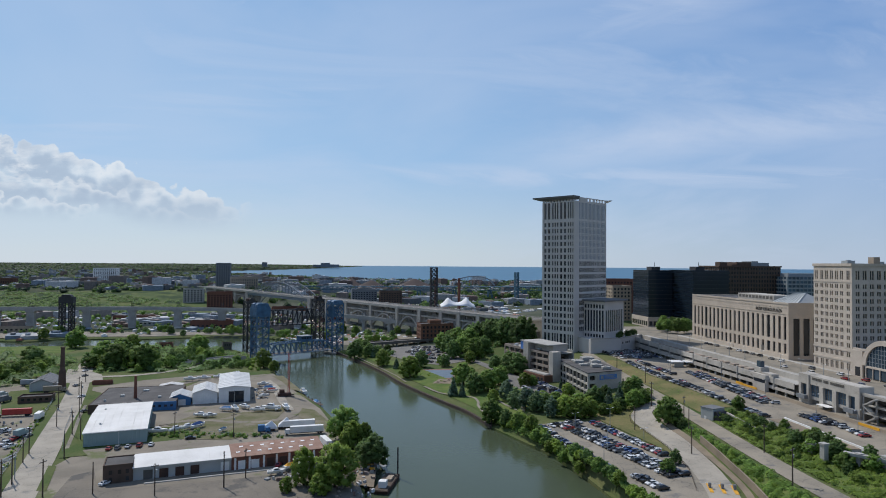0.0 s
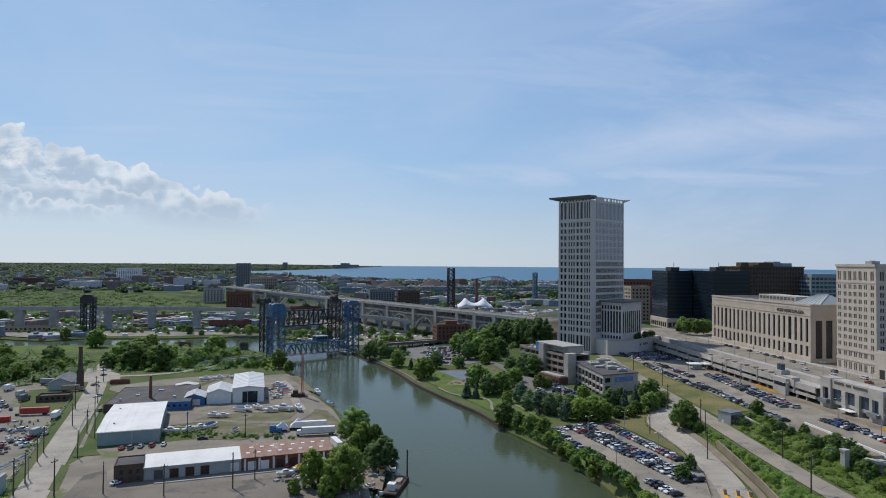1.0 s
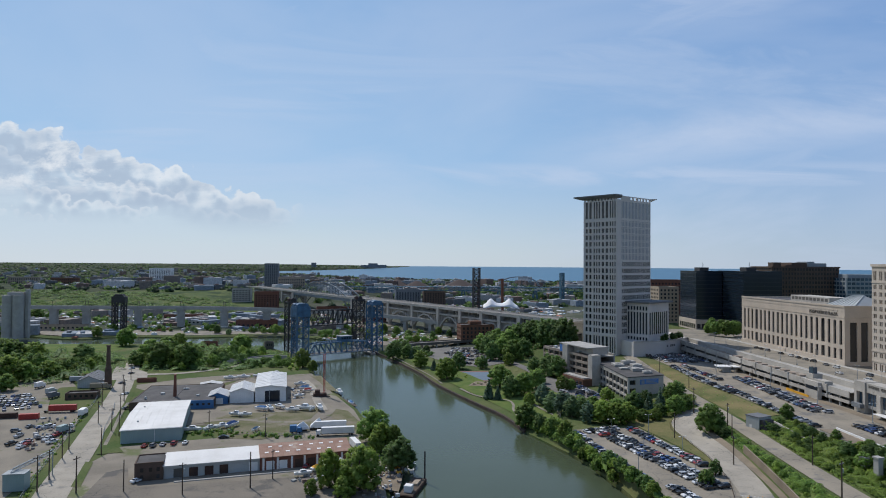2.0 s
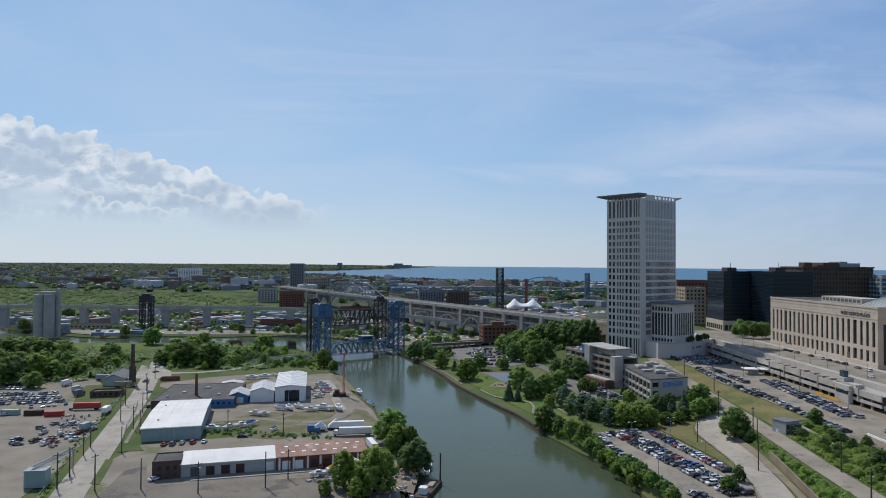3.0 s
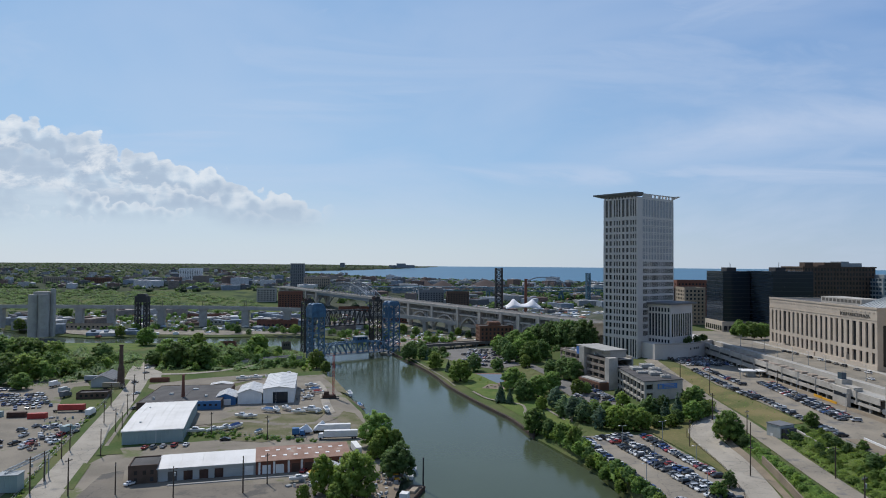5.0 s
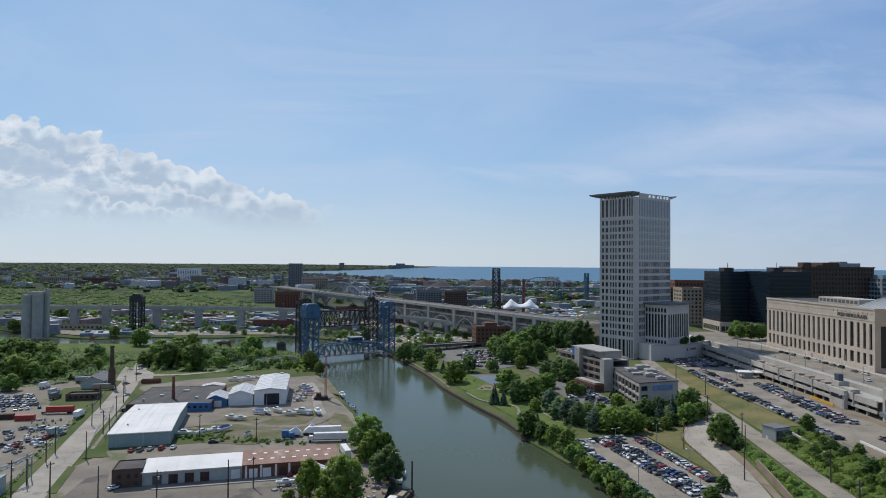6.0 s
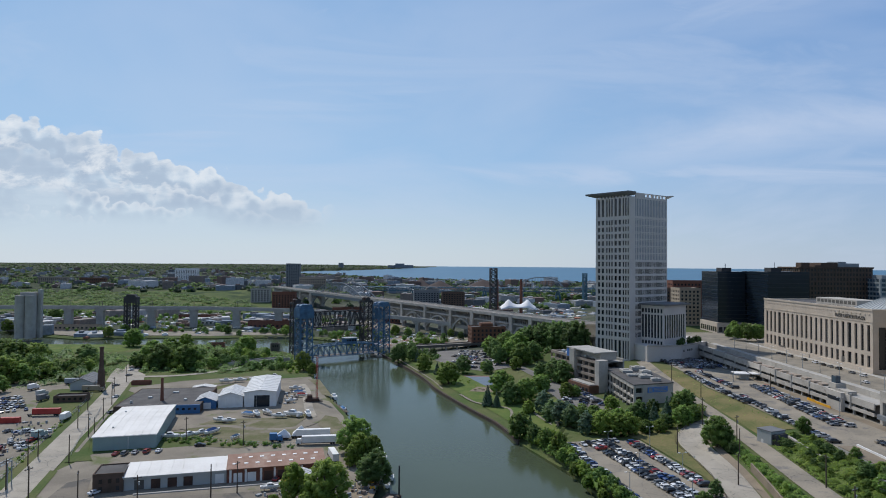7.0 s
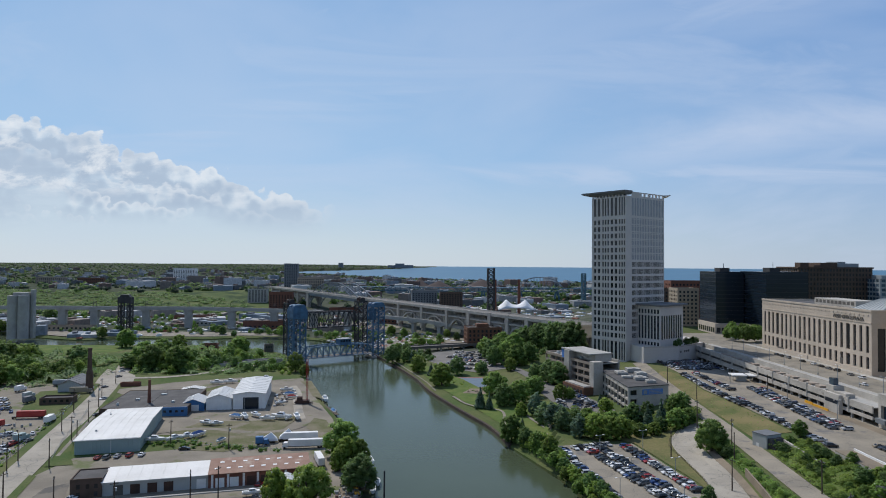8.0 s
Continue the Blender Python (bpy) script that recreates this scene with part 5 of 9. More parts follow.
def grove(name, poly, count, h0, h1, mats, label, category, seed, gap=4.0, wide=1.15, low=0.0):
    """Growth too thick to count, sown over a plan as one object: each head a trunk and a heap of small leaf masses."""
    rng = np.random.default_rng(seed)
    x0, x1 = min(p[0] for p in poly), max(p[0] for p in poly)
    y0, y1 = min(p[1] for p in poly), max(p[1] for p in poly)
    got, C, R, S, K, H = [], [], [], [], [], []
    tv, tf = [], []
    for _ in range(count * 40):
        x, y = x0 + (x1 - x0) * rng.random(), y0 + (y1 - y0) * rng.random()
        if not bool(inside_poly(np.array([x]), np.array([y]), poly)[0]) or any((x - a) ** 2 + (y - b) ** 2 < gap * gap for a, b in got):
            continue
        got.append((x, y))
        h = h0 + (h1 - h0) * rng.random() ** 1.4
        w, z, kind = h * 0.92 * wide * (0.8 + 0.4 * rng.random()), gz(x, y) - 0.1, int(rng.integers(len(mats)))
        for i in range(36):
            az, zz = i * 2.4 + rng.random() * 0.9, (i + 0.5) / 36
            rad = w / 2 * math.sqrt(max(0.04, 1 - (2 * zz - 0.8) ** 2 * 0.82)) * (0.46 + 0.46 * rng.random() ** 0.6)
            C.append((x + rad * math.cos(az), y + rad * math.sin(az), z + h * (low + 0.10 + (0.84 - low) * zz + 0.05 * rng.normal())))
            R.append(w * (0.085 + 0.07 * rng.random()) * (1.1 - 0.3 * zz))
            S.append(w * 0.031), K.append(kind), H.append((x, y, z + h * 0.4))
        for zz, q in ((0.30, 0.25), (0.50, 0.29), (0.70, 0.21)):
            C.append((x, y, z + h * zz)), R.append(w * q), S.append(w * 0.031), K.append(kind), H.append((x, y, z + h * 0.4))
        o, r = len(tv), w * 0.035
        tv += [(x + r * k * math.cos(1.2566 * i), y + r * k * math.sin(1.2566 * i), z + q) for q, k in ((0, 1), (h * 0.5, 0.6)) for i in range(5)]
        tf += [(o + i, o + (i + 1) % 5, o + 5 + (i + 1) % 5, o + 5 + i) for i in range(5)]
        if len(got) >= count:
            break
    n = 26
    v, f, nv = leaf_quads(C, R, n, np.array(S), rng, 0.85, 0.25)
    cv, cf = blob_core(C, np.array(R) * 0.74, 0.85)
    hearts = np.repeat(np.array(H), n * 4, axis=0)
    away = v - hearts
    away /= np.linalg.norm(away, axis=1, keepdims=True) + 1e-9
    nv = nv + 1.2 * away
    nv /= np.linalg.norm(nv, axis=1, keepdims=True)
    cn = np.array(cv) - np.repeat(np.array(C), 12, axis=0)
    cn /= np.linalg.norm(cn, axis=1, keepdims=True) + 1e-9
    tn = np.array(tv) - np.repeat(np.array([(*p, 0) for p in got]), 10, axis=0)
    tn[:, 2] = 0
    tn /= np.linalg.norm(tn, axis=1, keepdims=True) + 1e-9
    a, b = len(v), len(v) + len(cv)
    faces = [tuple(q) for q in f.tolist()] + [tuple(i + a for i in q) for q in cf] + [tuple(i + b for i in q) for q in tf]
    me = from_arrays(name, np.vstack([v, cv, tv]).tolist(), faces, mats[0], True)
    for m in list(mats[1:]) + [M["bark"]]:
        me.materials.append(m)
    idx = np.concatenate([np.repeat(K, n), np.repeat(K, 20), np.full(len(tf), len(mats))]).astype(np.int32)
    me.polygons.foreach_set("material_index", idx)
    me.normals_split_custom_set_from_vertices(np.vstack([nv, cn, tn]).tolist())
    return tagged(new(name, me), label, category, kind="stuff")


def thicket(name, poly, count, r0, r1, hgt, material, label, category, seed, n=34, clear=(), zadd=0.0, squash=0.85):
    """Uncountable growth over a plan: low leaf masses of many sizes, one object."""
    rng = np.random.default_rng(seed)
    x0, x1 = min(p[0] for p in poly), max(p[0] for p in poly)
    y0, y1 = min(p[1] for p in poly), max(p[1] for p in poly)
    pts = rng.random((count * 6, 2)) * (x1 - x0, y1 - y0) + (x0, y0)
    ok = inside_poly(pts[:, 0], pts[:, 1], poly)
    for c in clear:
        ok &= ~inside_poly(pts[:, 0], pts[:, 1], c)
    pts = pts[ok][:count]
    r = r0 + (r1 - r0) * rng.random(len(pts)) ** 1.8
    z = ground_h(pts[:, 0], pts[:, 1]) + r * squash * (0.35 + hgt * rng.random(len(pts))) + zadd
    c = np.column_stack([pts, z])
    me = crown_mesh(name, c, r, n, r * 0.15 + 0.06, material, rng, squash)
    return tagged(new(name, me), label, category, kind="stuff")


def scrub(name, poly, mounds, r0, r1, tall, leaves, size, material, label, category, seed, cluster=0.0, cell=1.0):
    """A closed, lumpy cover of growth: merged mounds over the land, clad in small leaves."""
    rng = np.random.default_rng(seed)
    x0, x1 = min(p[0] for p in poly), max(p[0] for p in poly)
    y0, y1 = min(p[1] for p in poly), max(p[1] for p in poly)

    def sow(count):
        pts = np.empty((0, 2))
        while len(pts) < count:
            q = rng.random((count * 3, 2)) * (x1 - x0, y1 - y0) + (x0, y0)
            pts = np.vstack([pts, q[inside_poly(q[:, 0], q[:, 1], poly)]])
        return pts[:count]

    mc = sow(mounds)
    if cluster:
        mc = mc[rng.integers(0, max(4, mounds // 9), mounds)] + rng.normal(size=(mounds, 2)) * (cluster * 1.8, cluster)
    mr = r0 + (r1 - r0) * rng.random(mounds) ** 2
    mt = tall * (0.6 + 0.8 * rng.random(mounds))

    def top(p):
        h = np.zeros(len(p))
        for k in range(mounds):
            d2 = ((p - mc[k]) ** 2).sum(1)
            m = d2 < mr[k] ** 2
            h[m] = np.maximum(h[m], np.sqrt(mr[k] ** 2 - d2[m]) * mt[k])
        return h

    p = sow(leaves)
    h = top(p)
    if cluster:
        p, h = p[h > 0.05], h[h > 0.05]
    e = 0.35
    gx, gy = top(p + (e, 0)) - h, top(p + (0, e)) - h
    nrm = np.column_stack([-np.clip(gx / e, -1.6, 1.6), -np.clip(gy / e, -1.6, 1.6), np.ones(len(p))])
    nrm /= np.linalg.norm(nrm, axis=1, keepdims=True)
    c = np.column_stack([p, ground_h(p[:, 0], p[:, 1]) + h + 0.1 + size * (rng.random(len(p)) - 0.25)])
    d = nrm + rng.normal(size=nrm.shape) * 0.35
    d /= np.linalg.norm(d, axis=1, keepdims=True)
    a = np.cross(d, rng.normal(size=d.shape))
    a /= np.linalg.norm(a, axis=1, keepdims=True) + 1e-9
    b = np.cross(d, a)
    sz = size * (0.5 + rng.random((len(p), 1)))
    v = np.stack([c - a * sz, c - b * sz * 0.7 - d * sz * 0.25, c + a * sz, c + b * sz * 0.7 - d * sz * 0.25], 1).reshape(-1, 3)
    soft = nrm + rng.normal(size=nrm.shape) * 0.25
    soft /= np.linalg.norm(soft, axis=1, keepdims=True)
    nv = np.repeat(soft, 4, axis=0)
    # the inner mass under the leaves
    gxs, gys = np.arange(x0, x1 + cell, cell), np.arange(y0, y1 + cell, cell)
    G = np.array([(x, y) for y in gys for x in gxs])
    hg = top(G)
    zg = ground_h(G[:, 0], G[:, 1]) + hg * 0.8 - 0.05
    inside = inside_poly(G[:, 0], G[:, 1], poly) & (hg > 0.05)
    w, o = len(gxs), len(v)
    f = [tuple(range(4 * i, 4 * i + 4)) for i in range(len(p))]
    for j in range(len(gys) - 1):
        for i in range(w - 1):
            q = (j * w + i, j * w + i + 1, (j + 1) * w + i + 1, (j + 1) * w + i)
            if all(inside[k] for k in q):
                f.append(tuple(o + k for k in q))
    me = from_arrays(name, list(map(tuple, v)) + [(x, y, z) for (x, y), z in zip(G, zg)], f, material, True)
    up = np.tile((0.0, 0.0, 1.0), (len(G), 1))
    me.normals_split_custom_set_from_vertices([tuple(n) for n in np.vstack([nv, up])])
    return tagged(new(name, me), label, category, kind="stuff")



# ---- bridges ----
def lattice_tower(name, parent, m, L, W, z0, z1, material, panels=9, leg=1.1):
    """A four-legged braced tower on a plan L x W."""
    bm = bmesh.new()
    c = [(0, 0), (L, 0), (L, W), (0, W)]
    for x, y in c:
        bar(bm, m @ Vector((x, y, z0)), m @ Vector((x, y, z1)), leg)
    h = (z1 - z0) / panels
    for i in range(panels + 1):
        z = z0 + h * i
        for a, b in zip(c, c[1:] + c[:1]):
            bar(bm, m @ Vector((*a, z)), m @ Vector((*b, z)), leg * 0.6)
            if i < panels:
                bar(bm, m @ Vector((*a, z)), m @ Vector((*b, z + h)), leg * 0.5)
                bar(bm, m @ Vector((*b, z)), m @ Vector((*a, z + h)), leg * 0.5)
    return part(name, bm, material, parent)


def truss_span(parent, m, L, W, z0, z1, material, panels=8, camber=0.0, deck=None):
    """A through truss: two side frames, each a part, cross frames and a deck."""
    p = L / panels
    for y in (0, W):
        bm = bmesh.new()
        top = [(p * i, z1 + camber * math.sin(math.pi * i / panels)) for i in range(1, panels)]
        bar(bm, m @ Vector((0, y, z0)), m @ Vector((L, y, z0)), 1.0)
        pts = [(0, z0)] + top + [(L, z0)]
        for a, b in zip(pts, pts[1:]):
            bar(bm, m @ Vector((a[0], y, a[1])), m @ Vector((b[0], y, b[1])), 0.9)
        for i in range(1, panels):
            bar(bm, m @ Vector((p * i, y, z0)), m @ Vector((p * i, y, top[i - 1][1])), 0.55)
            if i < panels - 1:
                a, b = (i, i + 1) if i < panels / 2 else (i + 1, i)
                bar(bm, m @ Vector((p * a, y, top[a - 1][1])), m @ Vector((p * b, y, z0)), 0.55)
        part("truss", bm, material, parent)
    for i in range(panels + 1):
        bm = bmesh.new()
        bar(bm, m @ Vector((p * i, 0, z0)), m @ Vector((p * i, W, z0)), 0.6)
        part("floor_beam", bm, material, parent)
        if 0 < i < panels:
            bm = bmesh.new()
            z = z1 + camber * math.sin(math.pi * i / panels)
            bar(bm, m @ Vector((p * i, 0, z)), m @ Vector((p * i, W, z)), 0.45)
            if i < panels - 1:
                zn = z1 + camber * math.sin(math.pi * (i + 1) / panels)
                bar(bm, m @ Vector((p * i, 0, z)), m @ Vector((p * i + p, W, zn)), 0.3)
                bar(bm, m @ Vector((p * i, W, z)), m @ Vector((p * i + p, 0, zn)), 0.3)
            part("cross_frame", bm, material, parent)
    part("deck", box(bmesh.new(), 0, 0.4, z0 - 0.2, L, W - 0.4, z0 + 0.35, m), deck or M["asphalt"], parent)


def lift_bridge(name, x, y, rz, tower, span, W, z_deck, z_top, z_span, h_span, material, label, road=False):
    """Two braced towers and a truss span between them; road: lowered span, clad machine house, keeper's cabin."""
    t = thing(name, place(x, y, 0, rz), label, "lift bridge")
    for o in (0, tower + span):
        lattice_tower("tower", t, Matrix.Translation((o, 0, 0)), tower, W, z_deck - 3, z_top, material, 8, 0.85)
        # a middle post on each broad face
        for sy in (0, W):
            part("middle_post", bar(bmesh.new(), (o + tower / 2, sy, z_deck - 3), (o + tower / 2, sy, z_top), 0.6), material, t)
        cubes("head_beam", [(o - 0.4, -0.4, z_top - 1.4, o + tower + 0.4, W + 0.4, z_top)], material, t)
        if road:
            for sy in (0.2, W - 4.2):
                bm = bmesh.new()
                profile(bm, [(o + 0.2, z_top), (o + tower - 0.2, z_top), (o + tower - 0.2, z_top + 1.6), (o + tower - 1.8, z_top + 2.6), (o + 1.8, z_top + 2.6), (o + 0.2, z_top + 1.6)], sy, sy + 4)
                part("sheave_hood", bm, material, t)
            if o == 0:
                house = cubes("machine_house", [(o - 0.8, -0.8, z_top - 9, o + tower + 0.8, W + 0.8, z_top - 1.41)], material, t, "clad blue steel machine house")
                cubes("rib", [(o - 0.8 + 2.1 * i, -0.95, z_top - 8.8, o - 0.55 + 2.1 * i, -0.803, z_top - 1.5) for i in range(7)], material, house, apart=True)
            else:
                cubes("counterweight", [(o + 1.0, 1, z_top - 13, o + 3.4, W - 1, z_top - 3)], material, t, "lift counterweight slab")
        else:
            for sy in (0.8, W - 0.8):
                part("sheave", tube(bmesh.new(), (0, 0, -0.5), 2.4, 2.4, 1.0, 18, Matrix.Translation((o + tower / 2, sy, z_top + 1.0)) @ pose(0, 0, 0, 90, 0, 0)), material, t)
            cubes("sheave_house", [(o + 1, 2.0, z_top, o + tower - 1, W - 2.0, z_top + 2.6)], M["rust_steel"], t, "rusty brown sheave house")
            cubes("counterweight", [(o + (tower - 1.4 if o == 0 else 0.2), 1, z_deck + 4, o + (tower - 0.2 if o == 0 else 1.4), W - 1, z_deck + 13)], material, t, "lift counterweight slab")
        cubes("pier", [(o - 2, -1.5, -2, o + tower + 2, W + 1.5, z_deck - 2.6)], M["concrete"], t, "concrete river pier")
    truss_span(t, Matrix.Translation((tower, 0, 0)), span, W, z_span, z_span + h_span, material, 12, 1.6 if road else 0, M["black_steel"] if not road else None)
    if road:
        zc = z_span + h_span + 1.7
        cab = cubes("cabin", [(tower + span * 0.50, 1.5, zc, tower + span * 0.50 + 11, W - 1.5, zc + 4.2)], M["bridge_blue"], t, "blue control cabin on the span")
        cubes("cabin_roof", [(tower + span * 0.50 - 0.5, 1.0, zc + 4.2, tower + span * 0.50 + 11.5, W - 1.0, zc + 4.6)], M["pale_steel"], cab)
        cubes("cabin_window", [(tower + span * 0.50 + 0.8 + 2.5 * i, 1.42, zc + 1.8, tower + span * 0.50 + 2.6 + 2.5 * i, 1.497, zc + 3.4) for i in range(4)], M["window_glass"], cab, apart=True)
        cubes("walkway", [(tower, -1.8, z_span - 0.1, tower + span, -0.7, z_span + 0.2)], M["pale_steel"], t)
    return t


lift_bridge("road_lift_bridge", -90, 560.7, 35, 11, 64, 11, 4.0, 46.5, 4.2, 8.0, M["bridge_blue"], "blue-grey steel vertical lift road bridge, span lowered", True)
lift_bridge("rail_lift_bridge", -105, 601, 35, 9, 62, 8, 4.0, 48.2, 25, 14, M["black_steel"], "black steel railway lift bridge, span raised")

t = thing("rail_bridge_tower", place(-334, 757, 0, 0), "black riveted railway lift bridge tower", "bridge tower")
for o in (0, 10):
    lattice_tower("leg_frame", t, Matrix.Translation((o, 0, 0)), 4, 6, 1, 42, M["black_steel"], 7, 0.9)
part("crosshead", box(bmesh.new(), -0.6, -0.6, 37, 14.6, 6.6, 44), M["black_steel"], t)
part("cap", profile(bmesh.new(), [(1, 44), (13, 44), (11, 46.6), (3, 46.6)], 0, 6), M["black_steel"], t)
part("pier", box(bmesh.new(), -2, -2, -3, 16, 8, 1.6), M["concrete"], t)


def arch_bridge():
    """The high concrete arch bridge with its steel centre arch."""
    P, d = Vector((172, 568, 0)), Vector((-0.5135, 0.858, 0))
    ang = math.degrees(math.atan2(d.y, d.x))
    t = thing("arch_bridge", place(P.x, P.y, 0, ang), "long pale concrete arch bridge with a steel centre arch", "bridge")
    zt, W = 34.0, 24.0
    end = 960
    cubes("deck", [(12, 0, zt - 1.6, end, W, zt - 0.3)], M["pale_concrete"], t)
    cubes("parapet", [(12, -0.5, zt - 1.8, end, -0.003, zt + 0.9), (12, W + 0.003, zt - 1.8, end, W + 0.5, zt + 0.9)], M["pale_concrete"], t, apart=True)
    cubes("roadway", [(12, 0.5, zt - 0.296, end, W - 0.5, zt - 0.2)], M["asphalt"], t)
    piers = [16, 48, 79, 109.5, 139, 178, 222, 280, 341, 396, 448]
    main0, main1 = piers[-1], piers[-1] + 240
    more = [main1 + 54 * i for i in range(5)]
    for s in piers + more:
        big = s in (main0, main1)
        w = 7 if big else 3.6
        cubes("pier", [(s - w / 2, 1, 0, s + w / 2, 4.6, zt - 1.7), (s - w / 2, W - 4.6, 0, s + w / 2, W - 1, zt - 1.7), (s - w / 2 + 0.2, 4.6, 22.5, s + w / 2 - 0.2, W - 4.6, zt - 1.7), (s - w / 2 - 0.6, -0.9, 20 if not big else 8, s + w / 2 + 0.6, 1.6, zt + (2.5 if big else 1.2)), (s - w / 2 - 0.6, W - 1.6, 8, s + w / 2 + 0.6, W + 0.9, zt + 1.2)], M["pale_concrete"], t)
    for a, b in list(zip(piers, piers[1:])) + list(zip(more, more[1:])):
        n, rise, spring = 18, min(15.0, 0.3 * (b - a)), 24.0 - min(15.0, 0.3 * (b - a))
        for y in (0.6, W - 3.6):
            bm = bmesh.new()
            L = b - a - 4.4
            cen = [(a + 2.2 + L * i / n, spring + rise * (1 - (2 * i / n - 1) ** 2)) for i in range(n + 1)]
            for p, q in zip(cen, cen[1:]):
                bar(bm, (p[0], y + 1.5, p[1]), (q[0], y + 1.5, q[1]), 3.0, 1.7)
            part("arch_rib", bm, M["pale_concrete"], t)
            bm = bmesh.new()
            for i in range(1, 14):
                x = a + 2.2 + L * i / 14
                z = spring + rise * (1 - (2 * i / 14 - 1) ** 2)
                if z < 25.2:
                    box(bm, x - 0.5, y + 0.4, z + 0.3, x + 0.5, y + 1.6, 25.6)
            for i in range(0, int((b - a) / 2.7) + 1):
                x = a + (b - a) * i / int((b - a) / 2.7)
                box(bm, x - 0.38, y - 0.2, 27.2, x + 0.38, y + 0.2, zt - 1.7)
            part("spandrel_colonnade", bm, M["pale_concrete"], t, kind="stuff")
        cubes("lower_deck", [(a, 0.4, 25.6, b, W - 0.4, 27.2)], M["pale_concrete"], t)
        # black wall added behind the columns to put shade in the gallery openings
        cubes("inner_wall", [(a + 0.1, 3.2, 27.2, b - 0.1, 3.5, zt - 1.7)], M["black_steel"], t, "wall added on the lower tram deck, black for shade")
    for y in (1.2, W - 1.2):
        bm = bmesh.new()
        n = 20
        L = main1 - main0 - 8
        lo = [(main0 + 4 + L * i / n, 12 + 36 * (1 - (2 * i / n - 1) ** 2)) for i in range(n + 1)]
        hi = [(main0 + 4 + L * i / n, 26 + 28 * (1 - (2 * i / n - 1) ** 2)) for i in range(n + 1)]
        for i in range(n):
            for c in (lo, hi):
                bar(bm, (c[i][0], y, c[i][1]), (c[i + 1][0], y, c[i + 1][1]), 1.1)
            bar(bm, (lo[i][0], y, lo[i][1]), (hi[i][0], y, hi[i][1]), 0.7)
            u, v = (lo[i], hi[i + 1]) if i >= n / 2 else (hi[i], lo[i + 1])
            bar(bm, (u[0], y, u[1]), (v[0], y, v[1]), 0.6)
            if lo[i][1] > zt + 1:
                bar(bm, (lo[i][0], y, zt), (lo[i][0], y, lo[i][1]), 0.5)
            elif hi[i][1] < zt:
                bar(bm, (hi[i][0], y, hi[i][1]), (hi[i][0], y, zt), 0.6)
        part("steel_arch", bm, M["arch_steel"], t, "grey steel lattice arch")
    cubes("stiffening_girder", [(main0, 0.2, zt - 6, main1, 0.8, zt - 1.7), (main0, W - 0.8, zt - 6, main1, W - 0.2, zt - 1.7)], M["arch_steel"], t, apart=True)


def rail_viaduct():
    pts = [(-720, 772), (-416, 790), (-250, 812), (-100, 800), (0, 772), (55, 738), (112, 690)]
    t = thing("rail_viaduct", place(0, 0, 0, 0), "long grey railway viaduct on concrete piers", "viaduct")
    line = smooth_line(pts, 6)
    def up(x):
        return float(np.interp(x, [-416, -250, -150, -60, 0, 30, 55, 85, 112], [7, 5.5, 4, 0.5, -2.5, -5, -8, -10, -11.5]))

    def strip(name, seg, o0, o1, z0, z1):
        l, r = offset_line(seg, o1), offset_line(seg, o0)
        n = len(seg)
        v = [(x, y, z + up(x)) for z in (z0, z1) for row in (l, r) for x, y in row]
        f = []
        for i in range(n - 1):
            a, b, c, d = i, i + 1, n + i + 1, n + i
            f += [(a, b, c, d), (2 * n + d, 2 * n + c, 2 * n + b, 2 * n + a), (a, 2 * n + a, 2 * n + b, b), (d, c, 2 * n + c, 2 * n + d)]
        f += [(0, n, 3 * n, 2 * n), (n - 1, 3 * n - 1, 4 * n - 1, 2 * n - 1)]
        part(name, from_arrays(name, v, f, M["concrete"]), None, t)

    for k in range(0, len(line) - 1, 6):
        seg = line[k:k + 7]
        strip("track_deck", seg, -4.0, 4.0, 22.6, 23.4)
        strip("girder", seg, -4.7, -4.1, 20.2, 24.0)
        strip("girder", seg, 4.1, 4.7, 20.2, 24.0)
    run, last = 0.0, None
    for a, b in zip(line, line[1:]):
        run += math.hypot(b[0] - a[0], b[1] - a[1])
        if last is None or run - last > 34:
            last = run
            g = gz(*b)
            if g < -1:
                continue
            m = place(b[0], b[1], 0, math.degrees(math.atan2(b[1] - a[1], b[0] - a[0])))
            bm = bmesh.new()
            m = Matrix.Translation((0, 0, up(b[0]))) @ m
            g -= up(b[0])
            box(bm, -5, -4.2, 18.4, 5, 4.2, 20.2, m)
            w = 4.0 if b[0] < -60 else 1.8
            prism(bm, [(-w, -3.2), (w, -3.2), (w, 3.2), (-w, 3.2)], g - 0.3, 18.4, m)
            part("pier", bm, M["concrete"], t)
            bm = bmesh.new()
            for y in (-4.2, 4.2):
                bar(bm, m @ Vector((0, y, 23.4)), m @ Vector((0, y, 30)), 0.35)
            bar(bm, m @ Vector((0, -4.4, 29.6)), m @ Vector((0, 4.4, 29.6)), 0.35)
            bar(bm, m @ Vector((0, -4.4, 28.2)), m @ Vector((0, 4.4, 28.2)), 0.2)
            part("catenary_gantry", bm, M["black_steel"], t)


arch_bridge()
rail_viaduct()

